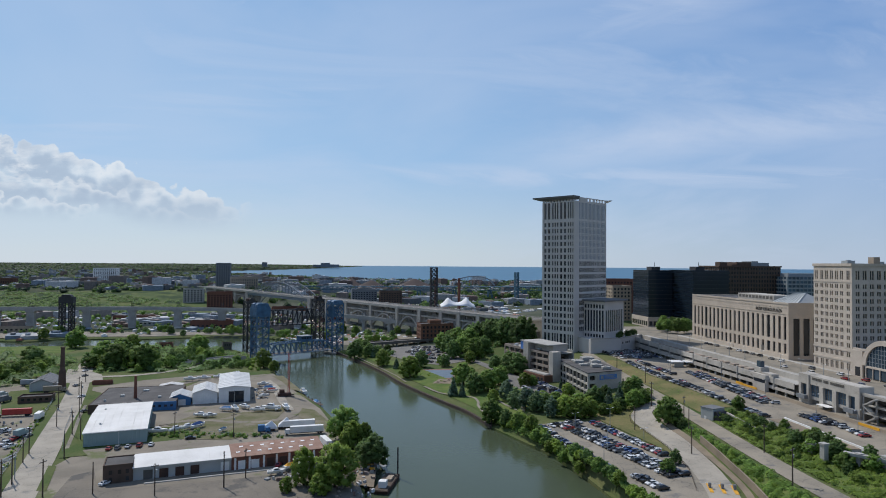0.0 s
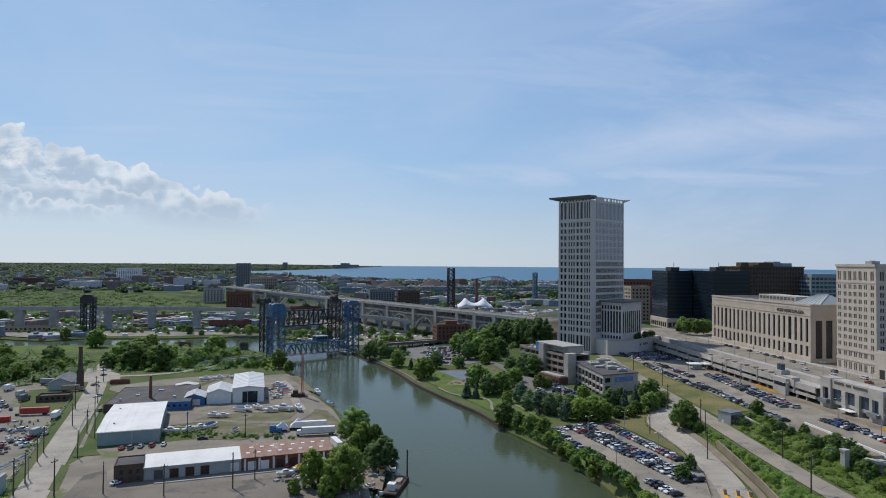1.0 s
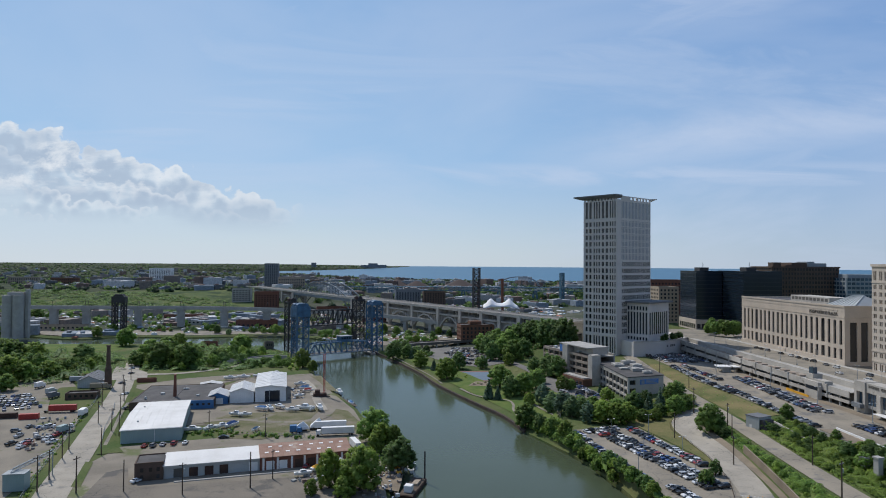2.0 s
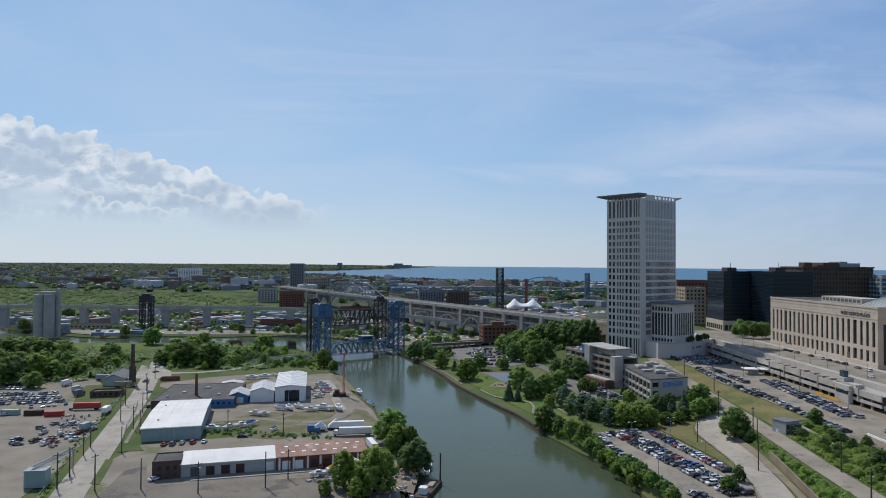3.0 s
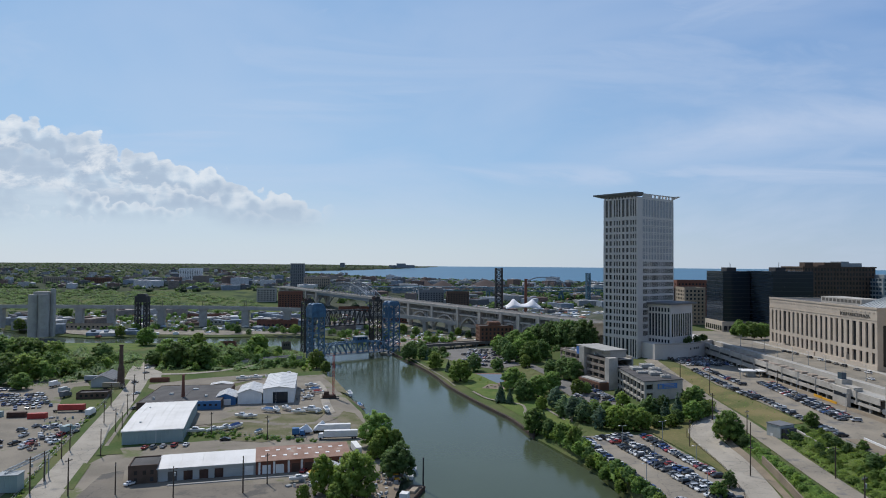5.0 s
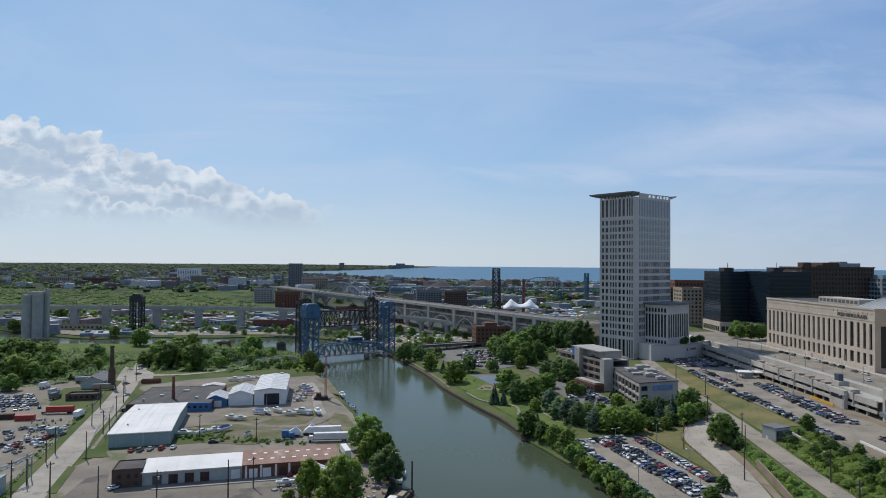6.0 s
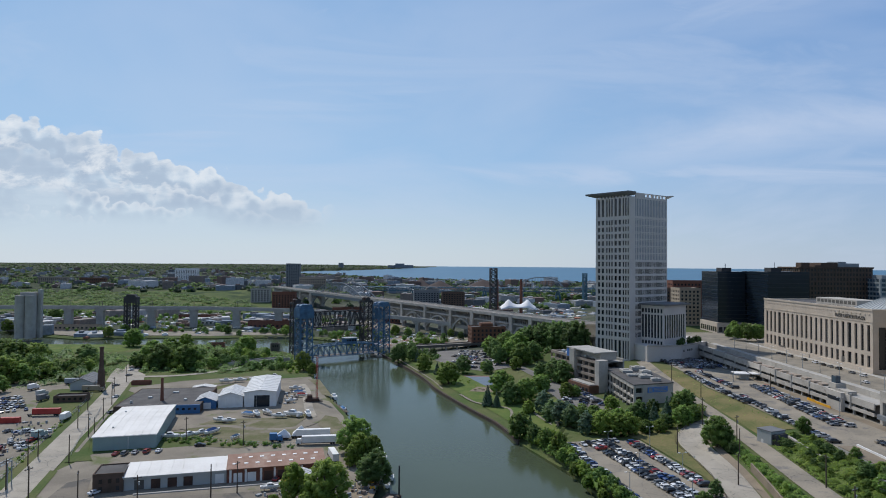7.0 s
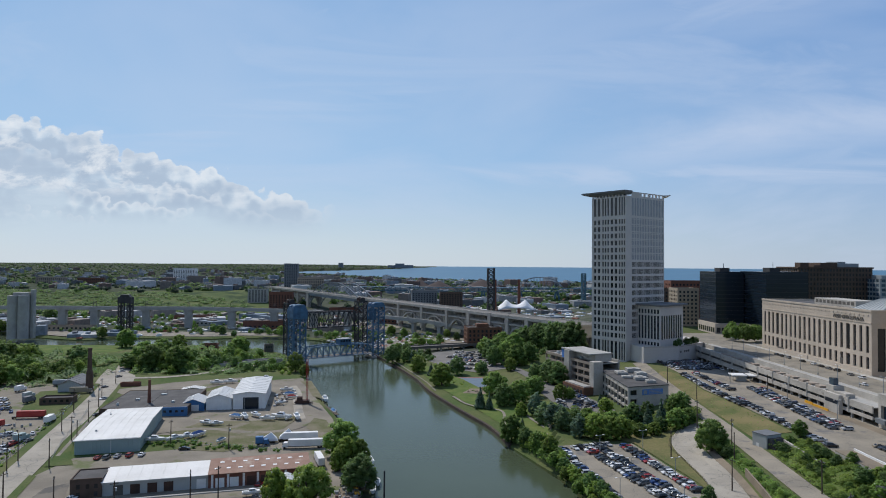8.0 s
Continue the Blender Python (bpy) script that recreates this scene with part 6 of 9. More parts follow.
# approach of the lift bridge on the park side
t = thing("bridge_approach", place(-6, 616, 0, 27), "dark low road approach on columns", "bridge approach")
cubes("deck", [(0, -5, 6.2, 110, 5, 7.6)], M["asphalt"], t)
cubes("parapet", [(0, -5.4, 6.0, 110, -5.003, 8.4), (0, 5.003, 6.0, 110, 5.4, 8.4)], M["dark_stone"], t, apart=True)
for i in range(9):
    cubes("column", [(4 + 12 * i, -4.4, 1, 5.2 + 12 * i, -3.2, 6.2), (4 + 12 * i, 3.2, 1, 5.2 + 12 * i, 4.4, 6.2)], M["concrete"], t, apart=True)
t = thing("bridge_approach", place(-98, 560, 0, 215), "low grey road approach to the lift bridge", "bridge approach")
cubes("deck", [(0, -10, 3.0, 60, -1, 4.2)], M["asphalt"], t)
cubes("parapet", [(0, -1, 3.0, 60, -0.5, 5.2), (0, -10.5, 3.0, 60, -10, 5.2)], M["concrete"], t, apart=True)
cubes("abutment", [(0, -10, 0.5, 60, -1, 2.99)], M["concrete"], t)


def bascule_leaf(x, y, rz, z0, z1, W, T, material, label, name="raised_bridge_leaf"):
    t = thing(name, place(x, y, 0, rz), label, "raised bridge")
    lattice_tower("leaf", t, Matrix(), W, T, z0 + 4, z1, material, 12, 1.3)
    cubes("counterweight", [(-1, -1, z0, W + 1, T + 4, z0 + 7)], material, t)


bascule_leaf(97, 938, 8, 3, 78, 9, 7, M["black_steel"], "black steel railway bridge leaf standing upright")
bascule_leaf(299, 1260, 8, 3, 67.5, 7, 6, M["teal_steel"], "dark steel railway bridge leaf standing upright")


def high_level_bridge():
    """The long teal steel bridge near the lake, with deep trusses and one arched span."""
    t = thing("high_level_bridge", place(-200, 1425, 0, -0.5), "long teal steel truss bridge near the lake", "bridge")
    z = 32
    cubes("deck", [(0, 0, z, 1000, 16, z + 1.4)], M["teal_steel"], t)
    for y in (0.2, 15.4):
        for k in range(25):
            bm = bmesh.new()
            x0 = 40 * k
            bar(bm, (x0, y, z - 7), (x0 + 40, y, z - 7), 0.9)
            for i in range(4):
                bar(bm, (x0 + 10 * i, y, z - 7), (x0 + 10 * i, y, z), 0.6)
                bar(bm, (x0 + 10 * i, y, z - 7 if i % 2 else z), (x0 + 10 * i + 10, y, z if i % 2 else z - 7), 0.6)
            part("truss", bm, M["teal_steel"], t)
    for k in range(13):
        bm = bmesh.new()
        for y in (1, 15):
            bar(bm, (80 * k + 6, y, 3), (80 * k + 2, y, z - 7), 2.0), bar(bm, (80 * k - 6, y, 3), (80 * k - 2, y, z - 7), 2.0)
        bar(bm, (80 * k, 1, 18), (80 * k, 15, 18), 1.2)
        part("pier", bm, M["teal_steel"], t)
    for y in (0.2, 15.4):
        bm = bmesh.new()
        pts = [(397 + 93 * i / 14, z + 4 + 20 * (1 - (2 * i / 14 - 1) ** 2) ** 0.55) for i in range(15)]
        for a, b in zip(pts, pts[1:]):
            bar(bm, (a[0], y, a[1]), (b[0], y, b[1]), 1.6)
            bar(bm, (a[0], y, z), (a[0], y, a[1]), 0.5)
        part("arch", bm, M["pale_steel"], t)


high_level_bridge()



# ---- left bank ----
def seamed_roof(name, parent, pts_lo, pts_hi, material, n, label=""):
    """A sloped roof plane of seamed sheets, each sheet an object; pts_lo and pts_hi are the eave and ridge ends."""
    a, b, c, d = (Vector(p) for p in (*pts_lo, *pts_hi))
    for i in range(n):
        k0, k1 = i / n, (i + 1) / n
        q = [a.lerp(b, k0), a.lerp(b, k1), c.lerp(d, k1), c.lerp(d, k0)]
        nrm = (q[1] - q[0]).cross(q[3] - q[0]).normalized()
        if nrm.z < 0:
            nrm = -nrm
        bm = bmesh.new()
        lo, hi = [bm.verts.new(p) for p in q], [bm.verts.new(p + nrm * 0.18) for p in q]
        bm.faces.new(hi), bm.faces.new(lo[::-1])
        for j in range(4):
            bm.faces.new((lo[j], lo[(j + 1) % 4], hi[(j + 1) % 4], hi[j]))
        u = (q[3] - q[0])
        bar(bm, q[0] + nrm * 0.2, q[3] + nrm * 0.2, 0.14)
        bmesh.ops.recalc_face_normals(bm, faces=bm.faces[:])
        part(name, bm, material, parent, label)


def ribbed_wall(parent, m, L, z0, z1, material, pitch=1.6):
    """Profiled metal cladding as one sheet."""
    n = int(L / pitch)
    front = []
    for i in range(n):
        x = pitch * i + 0.2
        front += [(x, 0), (x + 0.06, -0.07), (x + 0.24, -0.07), (x + 0.3, 0)]
    return part("wall", prism(bmesh.new(), [(0, 0)] + front + [(L, 0), (L, 0.25), (0, 0.25)], z0, z1, m), material, parent)


def white_warehouse():
    W, D, H = 25.5, 60.0, 6.0
    t = thing("warehouse", place(-122.4, 302.5, 2, 15), "white-roofed warehouse with pale teal metal walls", "warehouse")
    ribbed_wall(t, Matrix(), W, 0, H, M["teal_metal"])
    ribbed_wall(t, pose(W, 0.25, 0, 0, 0, 90), D - 0.5, 0, H, M["teal_metal"])
    ribbed_wall(t, pose(W, D, 0, 0, 0, 180), W, 0, H, M["teal_metal"])
    ribbed_wall(t, pose(0, D - 0.25, 0, 0, 0, -90), D - 0.5, 0, H, M["teal_metal"])
    for a, b in ((-0.4, D / 2), (D + 0.4, D / 2)):
        seamed_roof("roof_sheet", t, ((-0.4, a, H), (W + 0.4, a, H)), ((-0.4, b, H + 1.2), (W + 0.4, b, H + 1.2)), M["white_roof"], 8)
    for x in (0, W - 0.25):
        bm = bmesh.new()
        profile(bm, [(0.25, H), (D - 0.25, H), (D / 2, H + 1.1)], -0.25, 0, pose(x, 0, 0, 0, 0, 90))
        part("gable", bm, M["teal_metal"], t)
    cubes("gutter", [(-0.4, -0.7, H - 0.2, W + 0.4, -0.45, H + 0.1)], M["white_paint"], t)
    cubes("downpipe", [(W * 0.55, -0.18, 0, W * 0.55 + 0.18, -0.075, H)], M["white_paint"], t)
    cubes("roof_vent", [(5, 12, H + 0.4, 5.8, 12.8, H + 1.3), (4, 44, H + 0.5, 4.8, 44.8, H + 1.3)], M["grey_metal"], t, apart=True)


def brick_workshop():
    t = thing("workshop", place(-94.6, 251.2, 2, 15.5), "low brick workshop with white and rusty roofs", "workshop")
    # dark brick end house
    cubes("end_house", [(0, 0, 0, 10.0, 12, 6.4), (0, 0, 6.4, 10.0, 0.4, 6.9), (0, 11.6, 6.4, 10.0, 12, 6.9), (0, 0.4, 6.4, 0.4, 11.6, 6.9)], M["brown_brick"], t, "dark brown brick end house")
    cubes("end_roof", [(0.4, 0.4, 6.41, 10.0, 11.6, 6.5)], M["tar_roof"], t)
    q = done("window", box(bmesh.new(), 0, 0, 0, 1.1, 0.1, 1.5), M["window_glass"])
    for x, z in ((2, 3.4), (5, 3.4), (7.6, 3.4), (7.6, 0.8), (2, 0.8)):
        w = new("window", q)
        w.parent, w.matrix_local = t, pose(x, -0.06, z)
    # white part with loading doors
    cubes("wall", [(10.003, 0.6, 0, 45, 12, 4.9), (10.003, -0.2, 4.3, 45, 0.597, 4.9)], M["grey_metal"], t)
    seamed_roof("roof_sheet", t, ((9.8, -0.6, 5.0), (45, -0.6, 5.0)), ((9.8, 12.4, 6.6), (45, 12.4, 6.6)), M["white_roof"], 9)
    for x, mt in ((13.5, "dark_stone"), (19, "rust_steel"), (24.6, "rust_steel"), (30, "rust_steel"), (36, "grey_metal"), (41, "white_paint")):
        d = cubes("loading_door", [(x, 0.5, 0.2, x + 3.2, 0.597, 3.6)], M[mt], t)
        cubes("door_ribs", [(x, 0.44, 0.5 + 0.6 * i, x + 3.2, 0.497, 0.58 + 0.6 * i) for i in range(5)], M[mt], d)
    # red brick part under a rusty roof with skylights
    cubes("brick_wall", [(45.003, 0, 0, 81, 12, 5.2)], M["brick"], t, "red brick wall with white piers")
    cubes("white_pier", [(x, -0.12, 0.1, x + 0.8, -0.003, 4.8) for x in (46, 51.5, 57, 62, 67, 72, 77)], M["white_paint"], t, apart=True)
    for x in (47.5, 48.5 + 4, 58.5, 63.5, 68.5, 73.5):
        cubes("bay_door", [(x, -0.06, 0.2, x + 3.1, -0.002, 3.6)], M["white_paint"] if x < 53 else M["rust_steel"], t)
    seamed_roof("rust_sheet", t, ((45, -0.9, 5.2), (81.5, -0.9, 5.2)), ((45, 13, 6.9), (81.5, 13, 6.9)), M["rust_roof"], 12, "rust-streaked roof sheet")
    q = done("skylight", box(bmesh.new(), 0, 0, 0, 1.5, 1.0, 0.16), M["white_paint"])
    for i in range(8):
        for y, off in ((3.2, 0), (8.6, 1.6)):
            w = new("skylight", q)
            w.parent, w.matrix_local = t, pose(47 + off + 4.15 * i, y, 5.32 + 1.7 * (y + 0.9) / 13.9, 7, 0, 0)
    cubes("kerb", [(14, -5.2, 0.0, 80, -4.2, 0.45)], M["concrete"], t)


def tar_shed():
    t = thing("factory_shed", place(-146.5, 367, 2, 9), "flat tar-roofed factory shed with blue walls", "factory")
    W, D = 44, 50
    cubes("wall", [(0, 0, 0, W - 13, 0.4, 4.8), (0, 0.4, 0, 0.4, D, 4.8), (W - 0.4, 0.4, 0, W, D, 4.8), (0.4, D - 0.4, 0, W - 0.4, D, 4.8)], M["brown_brick"], t)
    cubes("blue_wall", [(W - 13, -0.2, 0, W + 0.2, 0.4, 4.8)], M["blue_paint"], t, "blue painted wall")
    for i in range(4):
        cubes("roof_panel", [(0.4 + 10.8 * i, 0.4, 4.2 + 0.12 * (i % 2), 11.2 + 10.8 * i - 0.03, D - 0.4, 4.6 + 0.12 * (i % 2))], M["tar_roof"], t)
    cubes("roof_hatch", [(12, 20, 4.7, 14, 22, 5.6), (22, 34, 4.7, 25, 36, 5.4), (33, 12, 4.7, 34.5, 14, 5.6), (6, 8, 4.7, 7, 9, 6)], M["grey_metal"], t, apart=True)
    q = done("window", box(bmesh.new(), 0, 0, 0, 1.4, 0.08, 1.2), M["window_glass"])
    for i in range(4):
        w = new("window", q)
        w.parent, w.matrix_local = t, pose(W - 12 + 3 * i, -0.27, 2)
    bm = bmesh.new()
    tube(bm, (21, 14, 4.7), 1.0, 0.7, 12, 10)
    tube(bm, (21, 14, 16.7), 0.85, 0.85, 0.5, 10)
    part("chimney", bm, M["brick"], t, "slim red brick chimney")


def gable_hall(name, x, y, rz, W, D, H, ridge, wall, roof, label, door=None, door_mat="dark_stone", sheets=8):
    t = thing(name, place(x, y, 2, rz), label, "boat hall")
    ribbed_wall(t, Matrix(), W, 0, H, wall, 1.2)
    ribbed_wall(t, pose(W, 0.25, 0, 0, 0, 90), D - 0.5, 0, H, wall, 1.2)
    ribbed_wall(t, pose(W, D, 0, 0, 0, 180), W, 0, H, wall, 1.2)
    ribbed_wall(t, pose(0, D - 0.25, 0, 0, 0, -90), D - 0.5, 0, H, wall, 1.2)
    for y0 in (0.02, D - 0.27):
        part("gable", profile(bmesh.new(), [(0, H), (W, H), (W / 2, ridge - 0.1)], y0, y0 + 0.25), wall, t)
    for a, b in ((-0.5, W / 2), (W + 0.5, W / 2)):
        seamed_roof("roof_sheet", t, ((a, -0.6, H), (a, D + 0.6, H)), ((b, -0.6, ridge), (b, D + 0.6, ridge)), roof, sheets)
    if door:
        d = cubes("door", [(door[0], -0.15, 0, door[1], -0.08, door[2])], M[door_mat], t)
        cubes("door_frame", [(door[0] - 0.3, -0.2, 0, door[0], -0.075, door[2] + 0.3), (door[1], -0.2, 0, door[1] + 0.3, -0.075, door[2] + 0.3), (door[0], -0.2, door[2], door[1], -0.075, door[2] + 0.3)], M["white_paint"], d)
    return t


white_warehouse()
brick_workshop()
tar_shed()
gable_hall("boat_hall", -109.5, 383, 11, 11.5, 16, 4.2, 6.6, M["blue_paint"], M["pale_sheet"], "small blue boat hall with a white gable roof", (3, 8.6, 3.2), "white_paint")
gable_hall("boat_hall", -97.5, 386.5, 11, 13.5, 24, 6.2, 8.6, M["white_paint"], M["pale_sheet"], "white boat hall with a white gable roof")
# open doorway as a black panel, the hall's inner shade in its colour
gable_hall("boat_hall", -83.5, 389, 11, 17.5, 50, 8.4, 9.6, M["white_paint"], M["pale_sheet"], "large white boat hall with its door open", (5.5, 14, 6.6), "black_glass", 10)
gable_hall("tin_shed", -128, 428, 10, 13, 7, 3, 4.2, M["grey_metal"], M["white_roof"], "small tin shed with a pale roof", None, sheets=4)

# brick smokestack, silos, yard house
t = thing("smokestack", place(-190, 437, 2, 0), "tall tapered dark brick smokestack", "chimney")
bm = bmesh.new()
tube(bm, (0, 0, 0), 2.3, 2.0, 12, 16), tube(bm, (0, 0, 12), 2.05, 1.4, 1.6, 16), tube(bm, (0, 0, 13.6), 1.4, 1.1, 12.9, 16)
part("shaft", bm, M["brown_brick"], t)
bm = bmesh.new()
tube(bm, (0, 0, 26.5), 1.4, 1.4, 0.8, 14), tube(bm, (0, 0, 0.0), 2.6, 2.5, 1.6, 14)
part("bands", bm, M["brown_brick"], t)
t = thing("silo_block", place(-409, 704, 3, 4), "pale concrete grain silos in a cluster", "silo")
for x, y in ((-5.2, -5), (5.2, -5), (-5.2, 5), (5.2, 5)):
    part("silo", tube(bmesh.new(), (x, y, 0), 5.4, 5.4, 45, 24), M["concrete"], t)
cubes("headhouse", [(-6, -5, 45, 9, 5, 48)], M["concrete"], t)
cubes("lift_shaft", [(10.3, -2, 0, 13.4, 3, 51)], M["concrete"], t)
gable_hall("yard_house", -207, 432, 14, 13, 26, 4.5, 7.5, M["grey_metal"], M["slate_roof"], "grey-roofed yard building beside the road", None, sheets=6)
block("yard_building", -196, 396, 12, 17, 9, 2, 6, "brown_brick", "low brown flat-roofed yard building", 5, 0, [(3.4, 4.8)], roof="tar_roof")
block("low_office", -196, 640, 10, 15, 8, 2, 6.5, "brick", "small red brick gatehouse by the road", 4, 0, [(3.4, 5.0)], roof="tar_roof")
block("bridge_keeper_house", -130, 620, 20, 8, 6, 2, 9, "dark_stone", "dark timber bridge keeper's house", 3, 0, [(5.5, 7.5)], roof="tar_roof")
block("low_shed", -178, 452, 12, 12, 4, 2, 4.6, "brick", "low red brick shed by the road", 0, 0, [], roof="rust_roof")



# ---- planting along the river ----
LT = "bushy green growth along the river bank"
scrub("bank_bushes", [(-330, 440), (-258, 425), (-226, 450), (-206, 500), (-232, 560), (-250, 588), (-330, 580), (-420, 610), (-420, 520)], 300, 3.0, 7.0, 1.15, 34000, 0.45, M["leaf_d"], LT, "bushes", 11, cell=2.0)
scrub("bank_bushes", [(-196, 500), (-120, 497), (-92, 540), (-100, 580), (-150, 640), (-210, 640), (-226, 600)], 200, 2.0, 5.0, 1.0, 24000, 0.4, M["leaf_d"], LT, "bushes", 12, cell=1.5)
FAR_BANK = [(-270, 437, 19), (-264, 452, 19), (-306, 530, 20), (-290, 530, 18), (-292, 479, 16), (-254, 458, 13), (-249, 474, 12), (-240, 472, 9), (-233, 480, 9), (-264, 554, 14), (-247, 424, 11), (-235, 506, 9), (-269, 645, 18), (-333, 722, 12),
            (-207, 549, 18), (-200, 565, 18), (-216, 638, 14), (-166, 522, 16), (-179, 529, 12), (-205, 523, 11), (-152, 537, 10), (-150, 612, 16), (-147, 541, 12), (-470, 762, 14), (-498, 900, 16)]
for i, (x, y, h) in enumerate(FAR_BANK):
    tree(("oak_b", "lime_b", "oak_a", "lime_a", "oak_b")[i % 5], x, y, h, group="trees on the far bank", wide=1.15)
for i, (x, y, h) in enumerate(((-345, 560, 17), (-370, 585, 16), (-330, 505, 17), (-318, 470, 16), (-276, 500, 13), (-305, 452, 15), (-187, 560, 13), (-172, 548, 14), (-130, 560, 9), (-330, 752, 11), (-215, 755, 10), (-150, 762, 10))):
    tree(("oak_a", "oak_c", "lime_b")[i % 3], x, y, h, group="trees on the far bank", wide=1.15)
tree("lime_a", -77, 514, 15), tree("lime_b", -67, 498, 9)
FB = "trees on the far bank"
grove("far_bank_wood", [(-430, 440), (-292, 430), (-272, 448), (-254, 466), (-262, 500), (-290, 528), (-334, 556), (-430, 600)], 62, 9, 16, (M["leaf_a"], M["leaf_b"], M["leaf_a"], M["leaf_d"]), "dense green wood along the far bank", "trees", 101, 6.0)
grove("far_bank_thicket", [(-264, 478), (-246, 492), (-228, 510), (-240, 536), (-290, 536)], 26, 6, 10, (M["leaf_d"], M["leaf_a"]), "green thicket behind the yard house", "bushes", 102)
grove("far_bank_thicket", [(-202, 504), (-176, 500), (-150, 506), (-138, 522), (-118, 560), (-124, 600), (-150, 590), (-165, 568), (-212, 588), (-217, 545)], 52, 5, 10, (M["leaf_a"], M["leaf_d"], M["leaf_b"]), "dark green thicket beside the lane", "bushes", 103)
grove("bridge_foot_bushes", [(-134, 508), (-104, 548), (-92, 545), (-88, 520), (-112, 512)], 20, 3, 6, (M["leaf_d"], M["leaf_a"]), "dark green bushes by the bridge foot", "bushes", 104, 3.5, 1.3)
grove("flats_trees", [(-186, 745), (-120, 742), (-60, 700), (-40, 720), (-120, 770), (-300, 775), (-300, 760)], 34, 4, 8, (M["leaf_a"], M["leaf_d"]), "small green trees along the far quay", "trees", 105, 7.0)
for k, x, y, h in (("oak_b", -189, 522, 19), ("oak_a", -166, 516, 20), ("oak_c", -210, 526, 12), ("tall_a", -151, 536, 13), ("oak_a", -147, 600, 17), ("oak_b", -196, 548, 17), ("oak_c", -254, 538, 15), ("oak_b", -320, 538, 20), ("oak_a", -345, 545, 19), ("oak_c", -296, 545, 16)):
    tree(k, x, y, h, group=FB, wide=1.2)
# the clump at the tip of the left bank
for k, x, y, h, w in (("oak_a", -9, 302, 16.5, 1.05), ("lime_a", -4.5, 288, 13, 0.95), ("lime_b", 0.5, 289, 12, 0.75), ("lime_a", -7.5, 284, 9, 0.9), ("oak_c", 4, 262, 13.5, 1.15), ("oak_c", 0, 268, 9.5, 1.0), ("oak_a", 5, 275, 7, 1.1),
                      ("lime_b", -10, 240, 17, 1.08), ("lime_a", -21.5, 243, 14.5, 0.78), ("lime_b", -15, 233, 8, 1.1), ("lime_a", -27, 236, 6, 1.0)):
    tree(k, x, y, h, group="trees at the river bend", wide=w)

# right bank: hedge by the water, lawn trees, the wood in front of the tower
HEDGE = [(89.5, 205), (89, 229), (86, 250), (82.4, 275), (73.8, 304), (67, 328), (70, 334), (80, 316), (81, 300), (85, 274), (89.3, 245), (91.8, 225), (94, 205)]
grove("river_bushes", [(90.5, 200), (90, 229), (87, 250), (83.4, 275), (75, 304), (68, 326), (72, 332), (79, 318), (81, 302), (84.5, 276), (88.6, 248), (91.5, 228), (94.5, 200)], 64, 2.6, 5.4, (M["leaf_b"], M["leaf_a"], M["leaf_b"], M["leaf_d"]), "ragged green bushes along the car park edge", "bushes", 106, 2.2, 1.35)
scrub("river_hedge", HEDGE, 300, 0.8, 2.4, 1.0, 22000, 0.24, M["leaf_a"], "green hedge and scrub by the water", "hedge", 21)
scrub("slope_bushes", [(145, 180), (146, 205), (149, 250), (154, 300), (153, 318), (146, 305), (144.5, 270), (141, 236), (135.5, 208), (130, 180)], 420, 0.5, 2.0, 0.8, 17000, 0.24, M["leaf_a"], "green scrub between the two roads", "bushes", 22)
scrub("slope_bushes", [(157, 180), (159, 240), (163, 275), (167, 302), (178, 300), (184, 290), (180, 262), (186, 200), (186, 180)], 520, 0.6, 2.8, 0.7, 24000, 0.26, M["leaf_b"], "leafy green scrub on the slope", "bushes", 23)
for k, x, y, h in (("oak_a", 75, 309, 8), ("lime_b", 79, 300, 8), ("oak_b", 79, 290, 6), ("lime_a", 81, 277, 5.5), ("oak_a", 83, 263, 5), ("lime_b", 85.5, 249, 5), ("oak_b", 88, 235, 6), ("lime_a", 90, 220, 6), ("oak_b", 143.5, 292, 13.2), ("oak_a", 66, 330, 13), ("oak_c", 71, 318, 9), ("oak_c", 121.6, 241.5, 6.2), ("oak_b", 113.4, 231, 5.8),
                   ("oak_a", 184, 300, 7), ("oak_c", 178, 230, 8), ("oak_c", 174, 222, 7), ("oak_b", 180, 240, 7), ("oak_a", 182, 262, 5), ("oak_c", 182, 214, 7)):
    tree(k, x, y, h, group="trees by the roads")
grove("slope_growth", [(159, 190), (161, 240), (165, 275), (169, 298), (178, 296), (182, 285), (179, 262), (183, 210), (183, 190)], 46, 1.6, 4.2, (M["leaf_b"], M["leaf_a"], M["leaf_d"]), "leafy bushes of many sizes on the slope", "bushes", 107, 3.0, 1.4)
grove("slope_growth", [(140, 200), (145, 240), (148, 275), (152, 300), (149, 304), (145.5, 275), (142, 240), (137.5, 208)], 22, 1.4, 3.2, (M["leaf_b"], M["leaf_a"]), "leafy bushes between the two roads", "bushes", 108, 2.6, 1.4)
for k, x, y, h in (("oak_c", 174, 243, 6.5), ("oak_c", 178, 236, 7), ("oak_a", 172, 232, 6), ("oak_c", 177, 224, 7), ("oak_b", 172, 214, 6), ("oak_a", 178, 208, 6), ("lime_b", 182, 248, 4), ("oak_c", 146, 283, 5)):
    tree(k, x, y, h, group="bushes on the slope", wide=1.25)
